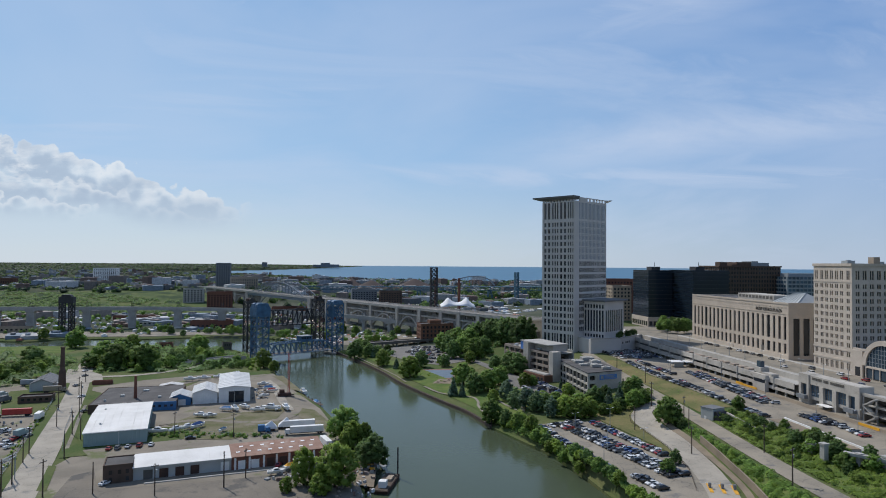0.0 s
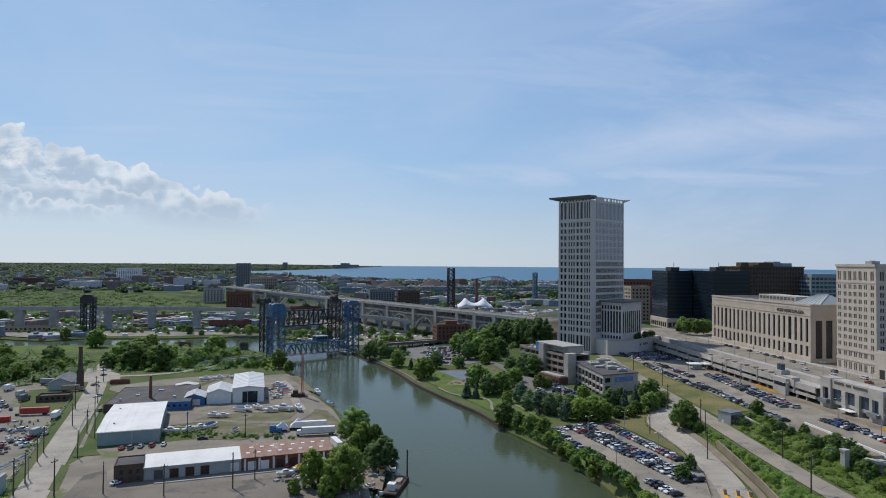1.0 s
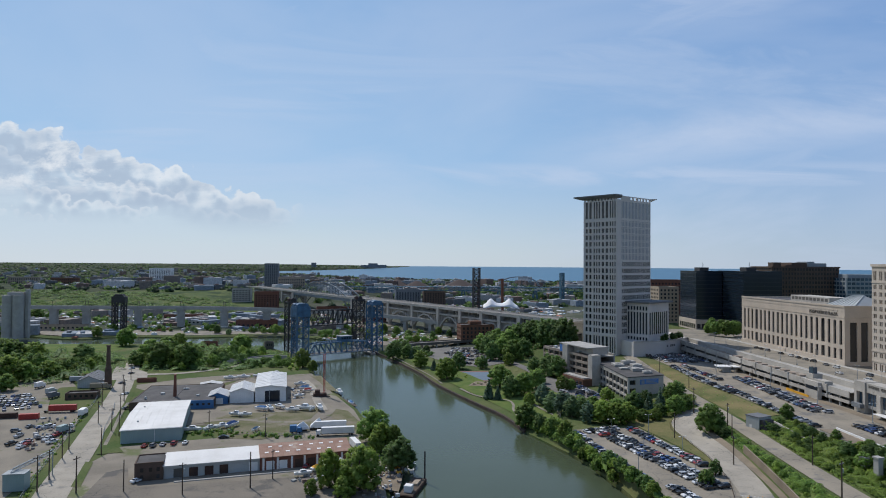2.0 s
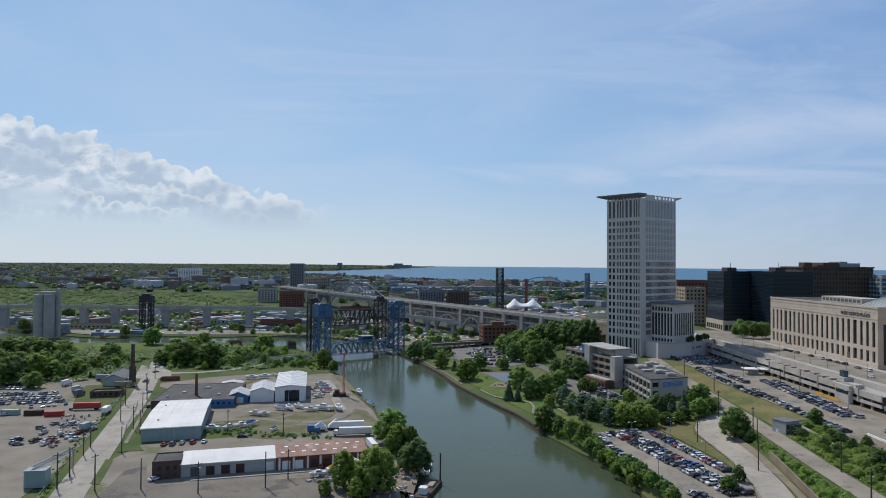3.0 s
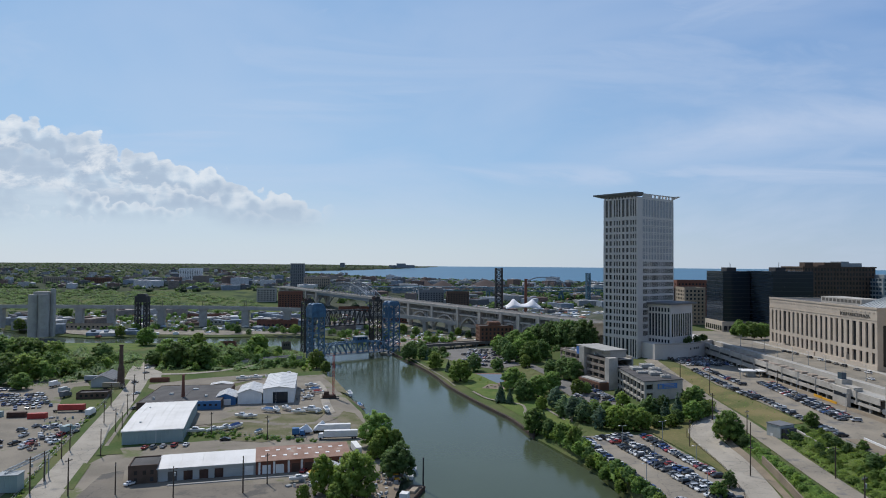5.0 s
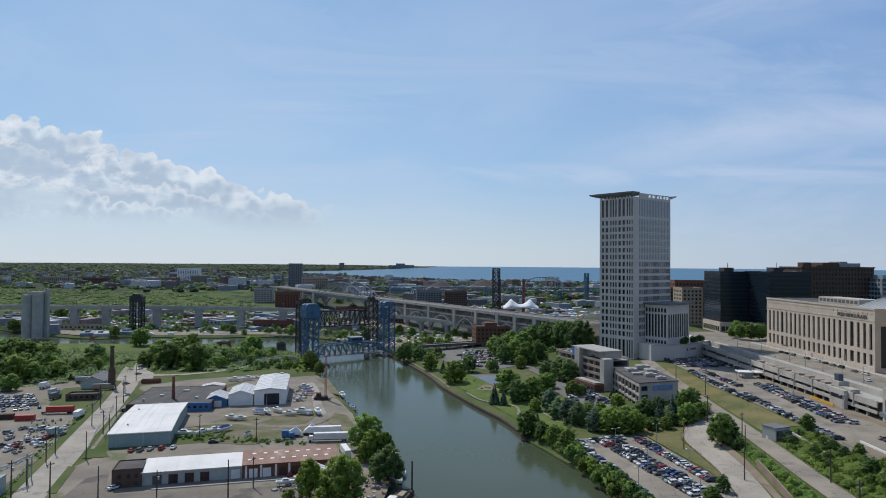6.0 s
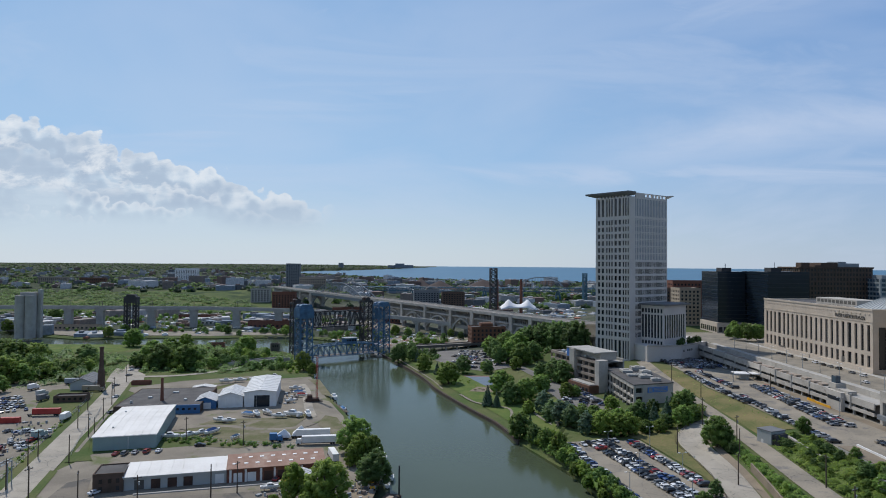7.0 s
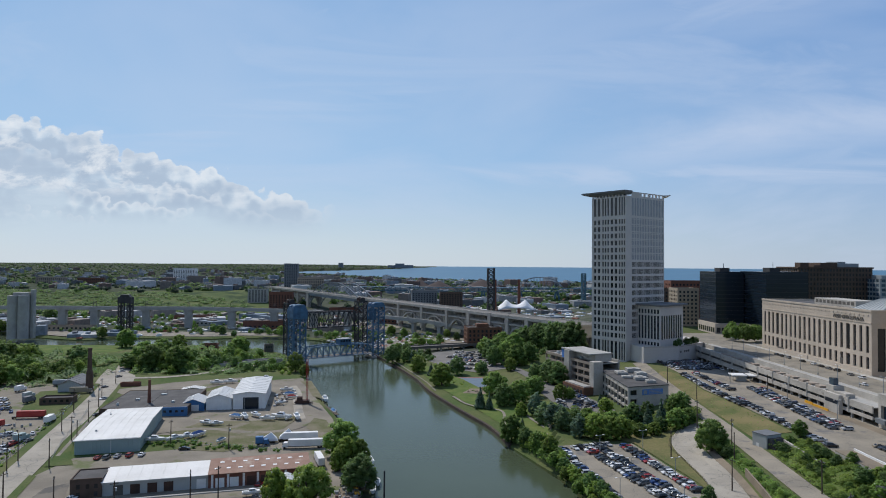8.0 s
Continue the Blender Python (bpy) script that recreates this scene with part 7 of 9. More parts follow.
PARK = [("oak_c", -8, 559, 15.5), ("oak_c", 4, 562, 12), ("fir_b", 8, 558, 12), ("lime_a", 15, 516, 13.5), ("fir_a", 25, 500, 9.8), ("lime_b", 33, 463, 16), ("oak_c", 44, 499, 13.5), ("oak_c", 21, 580, 8), ("oak_c", 62, 496, 10), ("lime_a", 84, 508, 10),
        ("oak_b", 66, 427, 14.5), ("oak_c", 69, 398, 13.5), ("oak_a", 78, 402, 14), ("fir_a", 55, 396, 12.5), ("fir_b", 60, 392, 10.5), ("oak_a", 87, 413, 12), ("oak_c", 104, 456, 15.5), ("oak_c", 109, 448, 15.5), ("lime_a", 102, 403, 9.5), ("oak_a", 108, 406, 7),
        ("fir_b", 96, 483, 9.6), ("lime_a", 76, 375, 7.5), ("fir_b", 72, 360, 4.8), ("fir_b", 74, 354, 5.7), ("oak_c", 2, 590, 12), ("oak_a", -6, 602, 11), ("oak_c", 10, 560, 10), ("oak_a", 92, 428, 10), ("oak_c", 97, 470, 11), ("lime_a", 60, 510, 6.5)]
PARK += [("pear_a", 84, 374, 12.5), ("pear_b", 85, 357, 11), ("pear_a", 87, 342, 11.5), ("pear_b", 91, 334, 10.8), ("pear_a", 96, 323, 10.5), ("lime_a", 102, 321, 11), ("lime_b", 109, 319, 11), ("lime_a", 115, 321, 10.5), ("lime_b", 120, 370, 8.5), ("fir_b", 123, 395, 6.6),
         ("oak_c", 126, 343, 11.5), ("fir_a", 129, 342, 10), ("fir_a", 132, 337, 11.9), ("oak_c", 139, 360, 8), ("fir_a", 140, 342, 12.8), ("oak_a", 150, 349, 12), ("oak_a", 143, 329, 10), ("lime_b", 131, 325, 6.5), ("oak_b", 124, 324, 6.3), ("oak_c", 136, 331, 7),
         ("lime_b", 105, 330, 10), ("oak_b", 113, 331, 10), ("fir_a", 146, 352, 11), ("oak_c", 155, 356, 11), ("oak_b", 150, 334, 8), ("pear_a", 92, 350, 9), ("oak_c", 98, 340, 9), ("oak_b", 104, 342, 9), ("oak_c", 118, 334, 9)]
for k, x, y, h in PARK:
    tree(k, x, y, h, group="trees in the riverside park", wide=1.12)
for i, (x, y, h) in enumerate(((74, 534, 16), (84, 550, 17), (90, 527, 17), (102, 543, 16), (80, 566, 18), (94, 572, 18), (72, 556, 17), (70, 580, 16), (86, 590, 17), (100, 590, 15))):
    tree(("oak_c", "oak_a", "oak_b")[i % 3], x, y, h, group="wood below the tower")
for i in range(34):
    s = 3.35 * i
    tree(("tall_a", "oak_c", "tall_a")[i % 3], 143 - 0.5135 * s - 3 * (i % 2), 551 + 0.858 * s, max(11, 27.5 - 0.175 * s) + 0.7 * (i * 5 % 3), group="tree row below the bridge", wide=0.95)
thicket("understorey", [(72, 532), (98, 528), (108, 545), (128, 575), (150, 640), (94, 640), (97, 560)], 240, 1.6, 4, 0.6, M["leaf_d"], "dark green undergrowth below the tower", "undergrowth", 27)
scrub("understorey", [(90, 340), (104, 330), (128, 328), (146, 330), (160, 342), (163, 354), (150, 350), (132, 350), (104, 362), (90, 358)], 90, 2.2, 4.4, 1.1, 9000, 0.32, M["leaf_b"], "lime green shrubs round the office block", "shrubs", 28)
for x, y, h in ((206, 506.5, 5), (210, 510, 6), (218, 517, 6), (222, 521, 5), (226, 524.5, 6), (230, 528.5, 5)):
    tree("oak_c", x, y, h, z=24.2, group="terrace trees")
thicket("understorey", [(-90, 500), (-72, 500), (-84, 560), (-100, 575)], 30, 1, 2.4, 0.6, M["leaf_b"], "green shrubs by the bridge foot", "shrubs", 29)
thicket("understorey", [(-14, 596), (0, 572), (24, 560), (40, 600), (0, 612)], 60, 1.5, 3.5, 0.6, M["leaf_d"], "dark shrubs by the bridge approach", "shrubs", 30)
for x, y, h in ((286, 592, 12), (280, 584, 10), (293, 588, 11), (276, 574, 9), (296, 578, 9), (270, 566, 8), (273, 556, 12), (279, 549, 13), (286, 551, 13), (292, 557, 12)):
    tree("oak_a", x, y, h, z=24, group="street trees")


# ---- far city, woods and shore ----
def far_quarter():
    rng = np.random.default_rng(41)
    n = 11000
    az = np.radians(-52 + 104 * rng.random(n))
    r = 1150 + 3700 * rng.random(n) ** 0.8
    x, y = r * np.sin(az), r * np.cos(az)
    ok = ~lake_mask(x, y) & ~((x < -200) & (y > 1030) & (y < 1370)) & ~lake_mask(x * 1.03, y * 1.03)
    x, y, r = x[ok], y[ok], r[ok]
    z = ground_h(x, y)
    return x, y, z, r, rng


def far_woods(name, material, seed, label, keep):
    x, y, z, r, rng = far_quarter()
    rng = np.random.default_rng(seed)
    m = rng.random(len(x)) < keep
    x, y, z, r = x[m], y[m], z[m], r[m]
    size = (5 + 4 * rng.random(len(x))) * np.clip(2600 / r, 0.7, 1.2)
    c = np.column_stack([x + 30 * rng.normal(size=len(x)), y + 30 * rng.normal(size=len(x)), z + size * 0.15])
    inl = lake_mask(c[:, 0], c[:, 1])
    c, size = c[~inl], size[~inl]
    me = crown_mesh(name, c, size, 12, size * 0.34, material, rng, 0.5)
    tagged(new(name, me), label, "woods", kind="stuff")


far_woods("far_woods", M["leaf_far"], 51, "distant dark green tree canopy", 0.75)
far_woods("far_woods", M["leaf_d"], 52, "distant green tree canopy between roofs", 0.85)


def far_roofs(name, count, rmin, rmax, az0, az1, hmin, hmax, smin, smax, material, label, seed):
    """Far buildings too many to count: each a body with a parapet or a gable and dark window rows."""
    rng = np.random.default_rng(seed)
    bm = bmesh.new()
    made = 0
    for i in range(count * 4):
        az, r = math.radians(az0 + (az1 - az0) * rng.random()), rmin + (rmax - rmin) * rng.random()
        x, y = r * math.sin(az), r * math.cos(az)
        if bool(lake_mask(np.array([x * 1.03]), np.array([y * 1.03]))[0]) or (x < -190 and 1000 < y < 1385) or (abs(x + 0.6 * y - 515) < 45 and y < 1400):
            continue
        if bool(inside_poly(np.array([x]), np.array([y]), RIVER)[0]):
            continue
        w, d, h = (smin + (smax - smin) * rng.random() for _ in range(2)), 0, hmin + (hmax - hmin) * rng.random() ** 2 * (0.35 if x > -150 and y < 1500 else 1)
        w, d = w
        m = place(x, y, gz(x, y) - 0.5, rng.choice([-8, 22, 50, 5]))
        if d < 14 and h < 9:
            profile(bm, [(-w / 2, 0), (w / 2, 0), (w / 2, h * 0.7), (0, h), (-w / 2, h * 0.7)], -d / 2, d / 2, m)
        else:
            box(bm, -w / 2, -d / 2, 0, w / 2, d / 2, h, m)
            box(bm, -w / 4, -d / 4, h, 0, d / 6, h + 2, m)
        made += 1
        if made >= count:
            break
    tagged(new(name, done(name, bm, material)), label, "buildings", kind="stuff")


# roof greys cooled slightly: distance haze put into the palette
M["roofs"] = island_mat("mixed_roofs", [(0.27, 0.28, 0.28), (0.17, 0.12, 0.10), (0.40, 0.40, 0.39), (0.13, 0.135, 0.14), (0.50, 0.50, 0.50), (0.21, 0.175, 0.15), (0.20, 0.24, 0.28), (0.28, 0.24, 0.21)])
M["bright_roofs"] = island_mat("bright_roofs", [(0.7, 0.7, 0.68), (0.5, 0.5, 0.5), (0.36, 0.15, 0.1), (0.35, 0.42, 0.5), (0.6, 0.57, 0.5)])
far_roofs("far_houses", 420, 1500, 3600, -46, 12, 6, 16, 9, 26, M["roofs"], "distant houses and blocks among trees", 61)
far_roofs("far_blocks", 130, 1180, 2400, -24, 16, 10, 26, 18, 46, M["roofs"], "distant mill and apartment blocks", 62)
far_roofs("flats_buildings", 70, 800, 1120, -32, 12, 4, 11, 12, 34, M["roofs"], "low brick and metal buildings on the river flats", 63)
far_roofs("flats_clutter", 420, 790, 1120, -32, 14, 2, 4, 3, 8, M["bright_roofs"], "parked vehicles and sheds on the river flats", 64)
far_roofs("flats_vehicles", 170, 645, 770, -7, 6, 1.4, 1.9, 2.0, 5.0, M["bright_roofs"], "rows of vehicles parked beyond the lift bridges", 66)
for i, (x, y, h) in enumerate(((-40, 700, 9), (-10, 745, 10), (30, 690, 9), (12, 668, 8), (-60, 740, 10), (48, 700, 9), (-25, 760, 11), (60, 668, 10), (5, 715, 8), (38, 735, 9))):
    tree(("lime_b", "oak_a", "oak_c")[i % 3], x, y, h, group="trees beyond the lift bridges")
far_roofs("harbour_clutter", 190, 1050, 1900, 3, 22, 2, 5, 4, 16, M["bright_roofs"], "pale boats and sheds by the harbour", 65)
thicket("flats_bushes", [(-480, 760), (-150, 760), (-60, 700), (20, 650), (60, 700), (-40, 860), (-200, 1010), (-560, 1010)], 320, 2.5, 5.5, 0.7, M["leaf_a"], "green trees and scrub between the sheds", "bushes", 24, n=24)
thicket("harbour_trees", [(40, 1500), (420, 1400), (700, 1500), (700, 1650), (300, 1720), (40, 1700)], 260, 7, 13, 0.4, M["leaf_d"], "line of trees before the harbour", "trees", 25, n=20)
scrub("hillside_scrub", [(-620, 1040), (-250, 1030), (-330, 1200), (-520, 1330), (-1100, 1370), (-900, 1090)], 1500, 3.0, 8.0, 0.42, 90000, 1.1, M["leaf_d"], "scattered scrub on the meadow slope", "scrub", 26, cluster=16.0, cell=4.0)



# ---- right bank structures ----
def street_deck():
    """The raised street with a two-tier parking deck under its edge."""
    t = thing("street_deck", place(236, 530, 0, -90), "raised street over a two-tier concrete parking deck", "parking deck")
    L = 212
    cubes("street", [(0, 0.9, 22.9, 360, 60, 23.5)], M["concrete_road"], t, "pale concrete street surface")
    n = 12
    for i in range(n):
        x0, x1 = L * i / n + 0.06, L * (i + 1) / n - 0.06
        cubes("parapet_panel", [(x0, 0, 21.3, x1, 0.8, 24.3)], M["pale_concrete"], t)
        up = 23.6 - 2.0 * i / n
        cubes("upper_panel", [(x0, -9.6, up - 3.2, x1, -9.0, up)], M["pale_concrete"], t)
        cubes("lower_panel", [(x0, -9.6, 15.6, x1, -9.0, up - 4.7)], M["pale_concrete"], t)
        cubes("column", [(x0 + 1, -8.9, 12.5, x0 + 2, -8.0, 17.9), (x0 + 9, -8.9, 12.5, x0 + 10, -8.0, 17.9), (x0 + 0.2, -9.9, 15.4, x0 + 0.9, -8.99, 22.9)], M["concrete"], t, apart=True)
    cubes("tier_floor", [(0, -8.98, 15.8, L, 12, 16.2), (0, -8.98, 20.9, L, -0.01, 21.3)], M["concrete"], t, apart=True)
    # added walls, coloured dark to put shade behind slots and columns
    cubes("slot_wall", [(0, -7.0, 16.2, L, -6.8, 20.9)], M["dark_stone"], t, "added inner wall, dark colour for shade in the slots")
    cubes("back_wall", [(0, 2, 12.5, L, 2.5, 15.8)], M["dark_stone"], t, "added inner wall, dark colour for shade in the deck")
    # stair tower with a lift head and a dark glass booth, site barriers
    tw = cubes("stair_tower", [(178.5, -11.6, 12.5, 190.5, -9.61, 17.8), (178.5, -11.6, 19.8, 190.5, -9.61, 22.4), (178.5, -11.3, 17.8, 190.5, -9.61, 19.8)], M["pale_concrete"], t)
    cubes("slot", [(179.6, -11.66, 17.9, 189.6, -11.302, 19.7)], M["band_glass"], tw)
    cubes("lift_head", [(176, -8.9, 21.31, 182, -3.5, 25.4), (182.2, -8.9, 21.31, 192, -4.5, 23.2)], M["pale_concrete"], tw, apart=True)
    cubes("booth", [(177, -8.0, 25.403, 180.5, -5.5, 28.8)], M["blue_glass"], tw)
    cubes("barrier", [(163, -12.6, 13.1, 170, -12.3, 14.6), (171, -12.9, 13.1, 184, -12.6, 14.4), (264, -15.6, 13.1, 276, -15.3, 14.4)], M["yellow"], t, "yellow site barrier", apart=True)
    # the retail front: end towers, three great windows over an open ground floor
    z1 = 28.2
    for a, b, n0, n1 in ((214.5, 222.0, 216.2, 220.4), (248.0, 256.4, 249.6, 253.6)):
        cubes("retail_tower", [(a, -8.6, 12.5, n0, -1, z1), (n1, -8.6, 12.5, b, -1, z1), (n0, -8.6, 23.2, n1, -1, z1), (n0, -8.6, 12.5, n1, -1, 17.0), (n0, -3, 17.0, n1, -1, 23.2)], M["pale_concrete"], t)
        cubes("tower_glass", [(n0, -7.2, 17.0, n1, -7.0, 23.2)], M["blue_glass"], t)
        cubes("balcony", [(n0 - 1.0, -10.6, 15.6, n1 + 1.0, -8.603, 17.6)], M["cool_grey"], t, "grey metal balcony")
    cubes("retail_wall", [(222.003, -8, 23.4, 247.997, -1, z1 - 0.2)], M["pale_concrete"], t)
    for i in range(2):
        cubes("retail_pier", [(229.4 + 9.0 * i, -8.3, 12.5, 232.0 + 9.0 * i, -1, 23.4)], M["pale_concrete"], t)
    for a, b in ((222.1, 229.3), (232.1, 238.3), (241.1, 247.9)):
        w = cubes("retail_window", [(a, -7.0, 17.4, b, -6.8, 23.3)], M["blue_glass"], t)
        cubes("mullion", [(a + (b - a) * k / 4 - 0.08, -7.12, 17.4, a + (b - a) * k / 4 + 0.08, -7.003, 23.3) for k in (1, 2, 3)] + [(a, -7.12, 20.2, b, -7.125 + 0.12, 20.4)], M["dark_stone"], w, apart=True)
        cubes("sill_wall", [(a, -7.2, 15.8, b, -6.6, 17.4)], M["concrete"], t)
    # dark wall colour gives the open ground floor its shade
    cubes("retail_back", [(222, -3.0, 12.5, 248, -2.7, 17.0)], M["dark_stone"], t, "wall behind the piers, coloured dark for shade")
    cubes("canopy", [(231, -11.5, 15.0, 239.5, -7.3, 15.3)], M["white_paint"], t, "white canopy over the entrance")
    bm = bmesh.new()
    for i in range(19):
        if i not in (6, 10):
            box(bm, 224.0 + 1.18 * i, -8.2, 26.0, 224.9 + 1.18 * i, -8.003, 27.2)
    part("sign_bars", bm, M["dark_stone"], t, "dark sign lettering worn to bars", kind="stuff")
    # open stair frames beyond: floors, posts and slanting flights
    cubes("gallery_floor", [(256.5, -7.5, z, 330, 0.5, z + 0.5) for z in (16.6, 20.4, 24.4)], M["concrete"], t, apart=True)
    cubes("gallery_post", [(257 + 7.5 * i, -7.4, 12.5, 257.7 + 7.5 * i, -6.7, 24.4) for i in range(10)], M["concrete"], t, apart=True)
    # dark wall colour stands in for the shade inside the gallery
    cubes("gallery_wall", [(256.5, -1.5, 12.5, 330, -1.2, 24.3)], M["dark_stone"], t, "wall behind the gallery, coloured dark for shade")
    cubes("gallery_rail", [(256.5, -7.5, z + 0.9, 330, -7.42, z + 1.0) for z in (16.6, 20.4)] + [(256.5, -7.6, 24.9, 330, -7.0, 26.0)], M["pale_concrete"], t, apart=True)
    for k in range(3):
        bm = bmesh.new()
        for z0, x0, x1 in ((12.6, 260, 267), (16.9, 267, 260), (20.7, 260, 267)):
            for s in range(9):
                f0, f1 = s / 9, (s + 1) / 9
                xa, xb = sorted((x0 + (x1 - x0) * f0, x0 + (x1 - x0) * f1))
                box(bm, xa + 17 * k, -10.2, z0 + 4.0 * f0, xb + 17 * k + 0.15, -8.2, z0 + 4.0 * f0 + 0.5)
        part("stair_flight", bm, M["concrete"], t, "outdoor concrete stair")
    # planters and rubble strip along the street edge
    rng = np.random.default_rng(5)
    cubes("street_kerb", [(0, 6, 23.5, 230, 6.4, 23.75), (0, 31.6, 23.5, 160, 32, 23.75)], M["pale_concrete"], t, apart=True)
    cubes("pavement", [(0, 32, 23.503, 200, 36, 23.7), (0, 1.0, 23.503, 230, 6, 23.7)], M["concrete"], t, apart=True)
    for i in range(16):
        x = 40 + 8 * i + rng.random() * 3
        cubes("planter", [(x, -7 + rng.random(), 21.3, x + 4 + 2 * rng.random(), -2.5, 22.0 + 0.6 * rng.random())], M["tan_concrete"], t, "brown planter bed")


def courthouse_plinth():
    t = thing("terrace_wall", place(0, 0, 0, 0), "plain pale retaining wall of the tower terrace", "retaining wall")
    bm = bmesh.new()
    prism(bm, [(180, 499), (207, 503), (236, 529), (240, 575), (196, 575), (176, 520)], 8, 24.2)
    part("wall", bm, M["tower_stone"], t)
    for a, b in (((180, 499), (207, 503)), ((207, 503), (236, 529))):
        bm = bmesh.new()
        bar(bm, (a[0], a[1], 24.6), (b[0], b[1], 24.6), 0.9, 0.75)
        part("coping", bm, M["pale_concrete"], t)
    # openings as dark blocks on the wall, their inner shade in the colour
    for k in (2.0, 8.0, 11.0, 14.0):
        m = place(207 + 0.745 * k, 503 + 0.667 * k, 0, 41.8)
        part("opening", box(bmesh.new(), 0, -0.12, 19.8, 2.0, 0.3, 21.4, m), M["dark_stone"], t)


def office_garage():
    """A pale four-storey block with ribbon openings, a roof full of plant and a blue sign."""
    t = thing("office_block", place(132, 370, 0, 0), "pale office block with ribbon windows and a blue sign", "office block")
    # plan: near corner, left face runs away to the upper left, right face to the right
    z0, z1 = 3.5, 19.5
    near, left, right = Vector((0, 0)), Vector((-1.4, 53)), Vector((24, 8.2))
    bm = bmesh.new()
    prism(bm, [(0.9, 1.4), (23.4, 9.2), (22, 56), (-0.4, 52.6)], z0, z1 - 0.5)
    part("core", bm, M["window_glass"], t, "dark glazing")
    def wall_bands(a, b, bands, name, depth=1.0):
        u = b - a
        m = Matrix.Translation((a.x, a.y, 0)) @ pose(0, 0, 0, 0, 0, math.degrees(math.atan2(u.y, u.x)))
        for lo, hi in bands:
            part(name, box(bmesh.new(), 0, 0, lo, u.length, depth, hi, m), M["pale_concrete"], t)
        return m, u.length
    m, L = wall_bands(left, near, [(z0, 5.0), (8.2, 9.4), (12.4, 13.6), (17.4, z1)], "spandrel")
    for i in range(9):
        part("pier", box(bmesh.new(), L * i / 8 - 0.22, -0.15, z0, L * i / 8 + 0.22, 0.99, z1 - 0.2, m), M["pale_concrete"], t)
    u = right - near
    m = Matrix.Translation((0, 0, 0)) @ pose(0, 0, 0, 0, 0, math.degrees(math.atan2(u.y, u.x)))
    L = u.length
    cubes_w = [(0, 0, z0, 0.9, 0.9, z1), (5.4, 0, z0, L, 0.9, z1), (0.9, 0, z0, 5.4, 0.9, 6.2), (0.9, 0, 8.6, 5.4, 0.9, 10.6), (0.9, 0, 13.2, 5.4, 0.9, 15.2), (0.9, 0, 17.9, 5.4, 0.9, z1)]
    bm = bmesh.new()
    for b in cubes_w:
        box(bm, *b, m)
    part("end_wall", bm, M["pale_concrete"], t)
    sg = part("sign_board", box(bmesh.new(), 8.6, -0.3, 15.2, 21.5, -0.003, 18.0, m), M["sign_blue"], t, "blue sign board with pale bars")
    bm = bmesh.new()
    box(bm, 9.3, -0.36, 15.6, 11.4, -0.302, 17.6, m)
    for i, (a, b) in enumerate(((12.6, 20), (12.6, 19.2), (12.6, 20.6))):
        box(bm, a, -0.36, 17.2 - 0.75 * i, b, -0.302, 17.55 - 0.75 * i, m)
    part("sign_bars", bm, M["pale_steel"], sg)
    bm = bmesh.new()
    prism(bm, [(-0.3, -0.3), (24.4, 8.1), (23.0, 57), (-1.7, 53.2)], z1 + 0.003, z1 + 0.5)
    part("roof", bm, M["tar_roof"], t)
    roof_units(t, z1 + 0.5, [(13, 10, 5, 3.5, 1.6), (9, 18, 7, 4, 1.8), (4, 25, 12, 4, 1.2), (14, 32, 6, 6, 2.0), (4, 36, 6, 8, 1.6), (12, 44, 8, 6, 2.4)], "concrete")


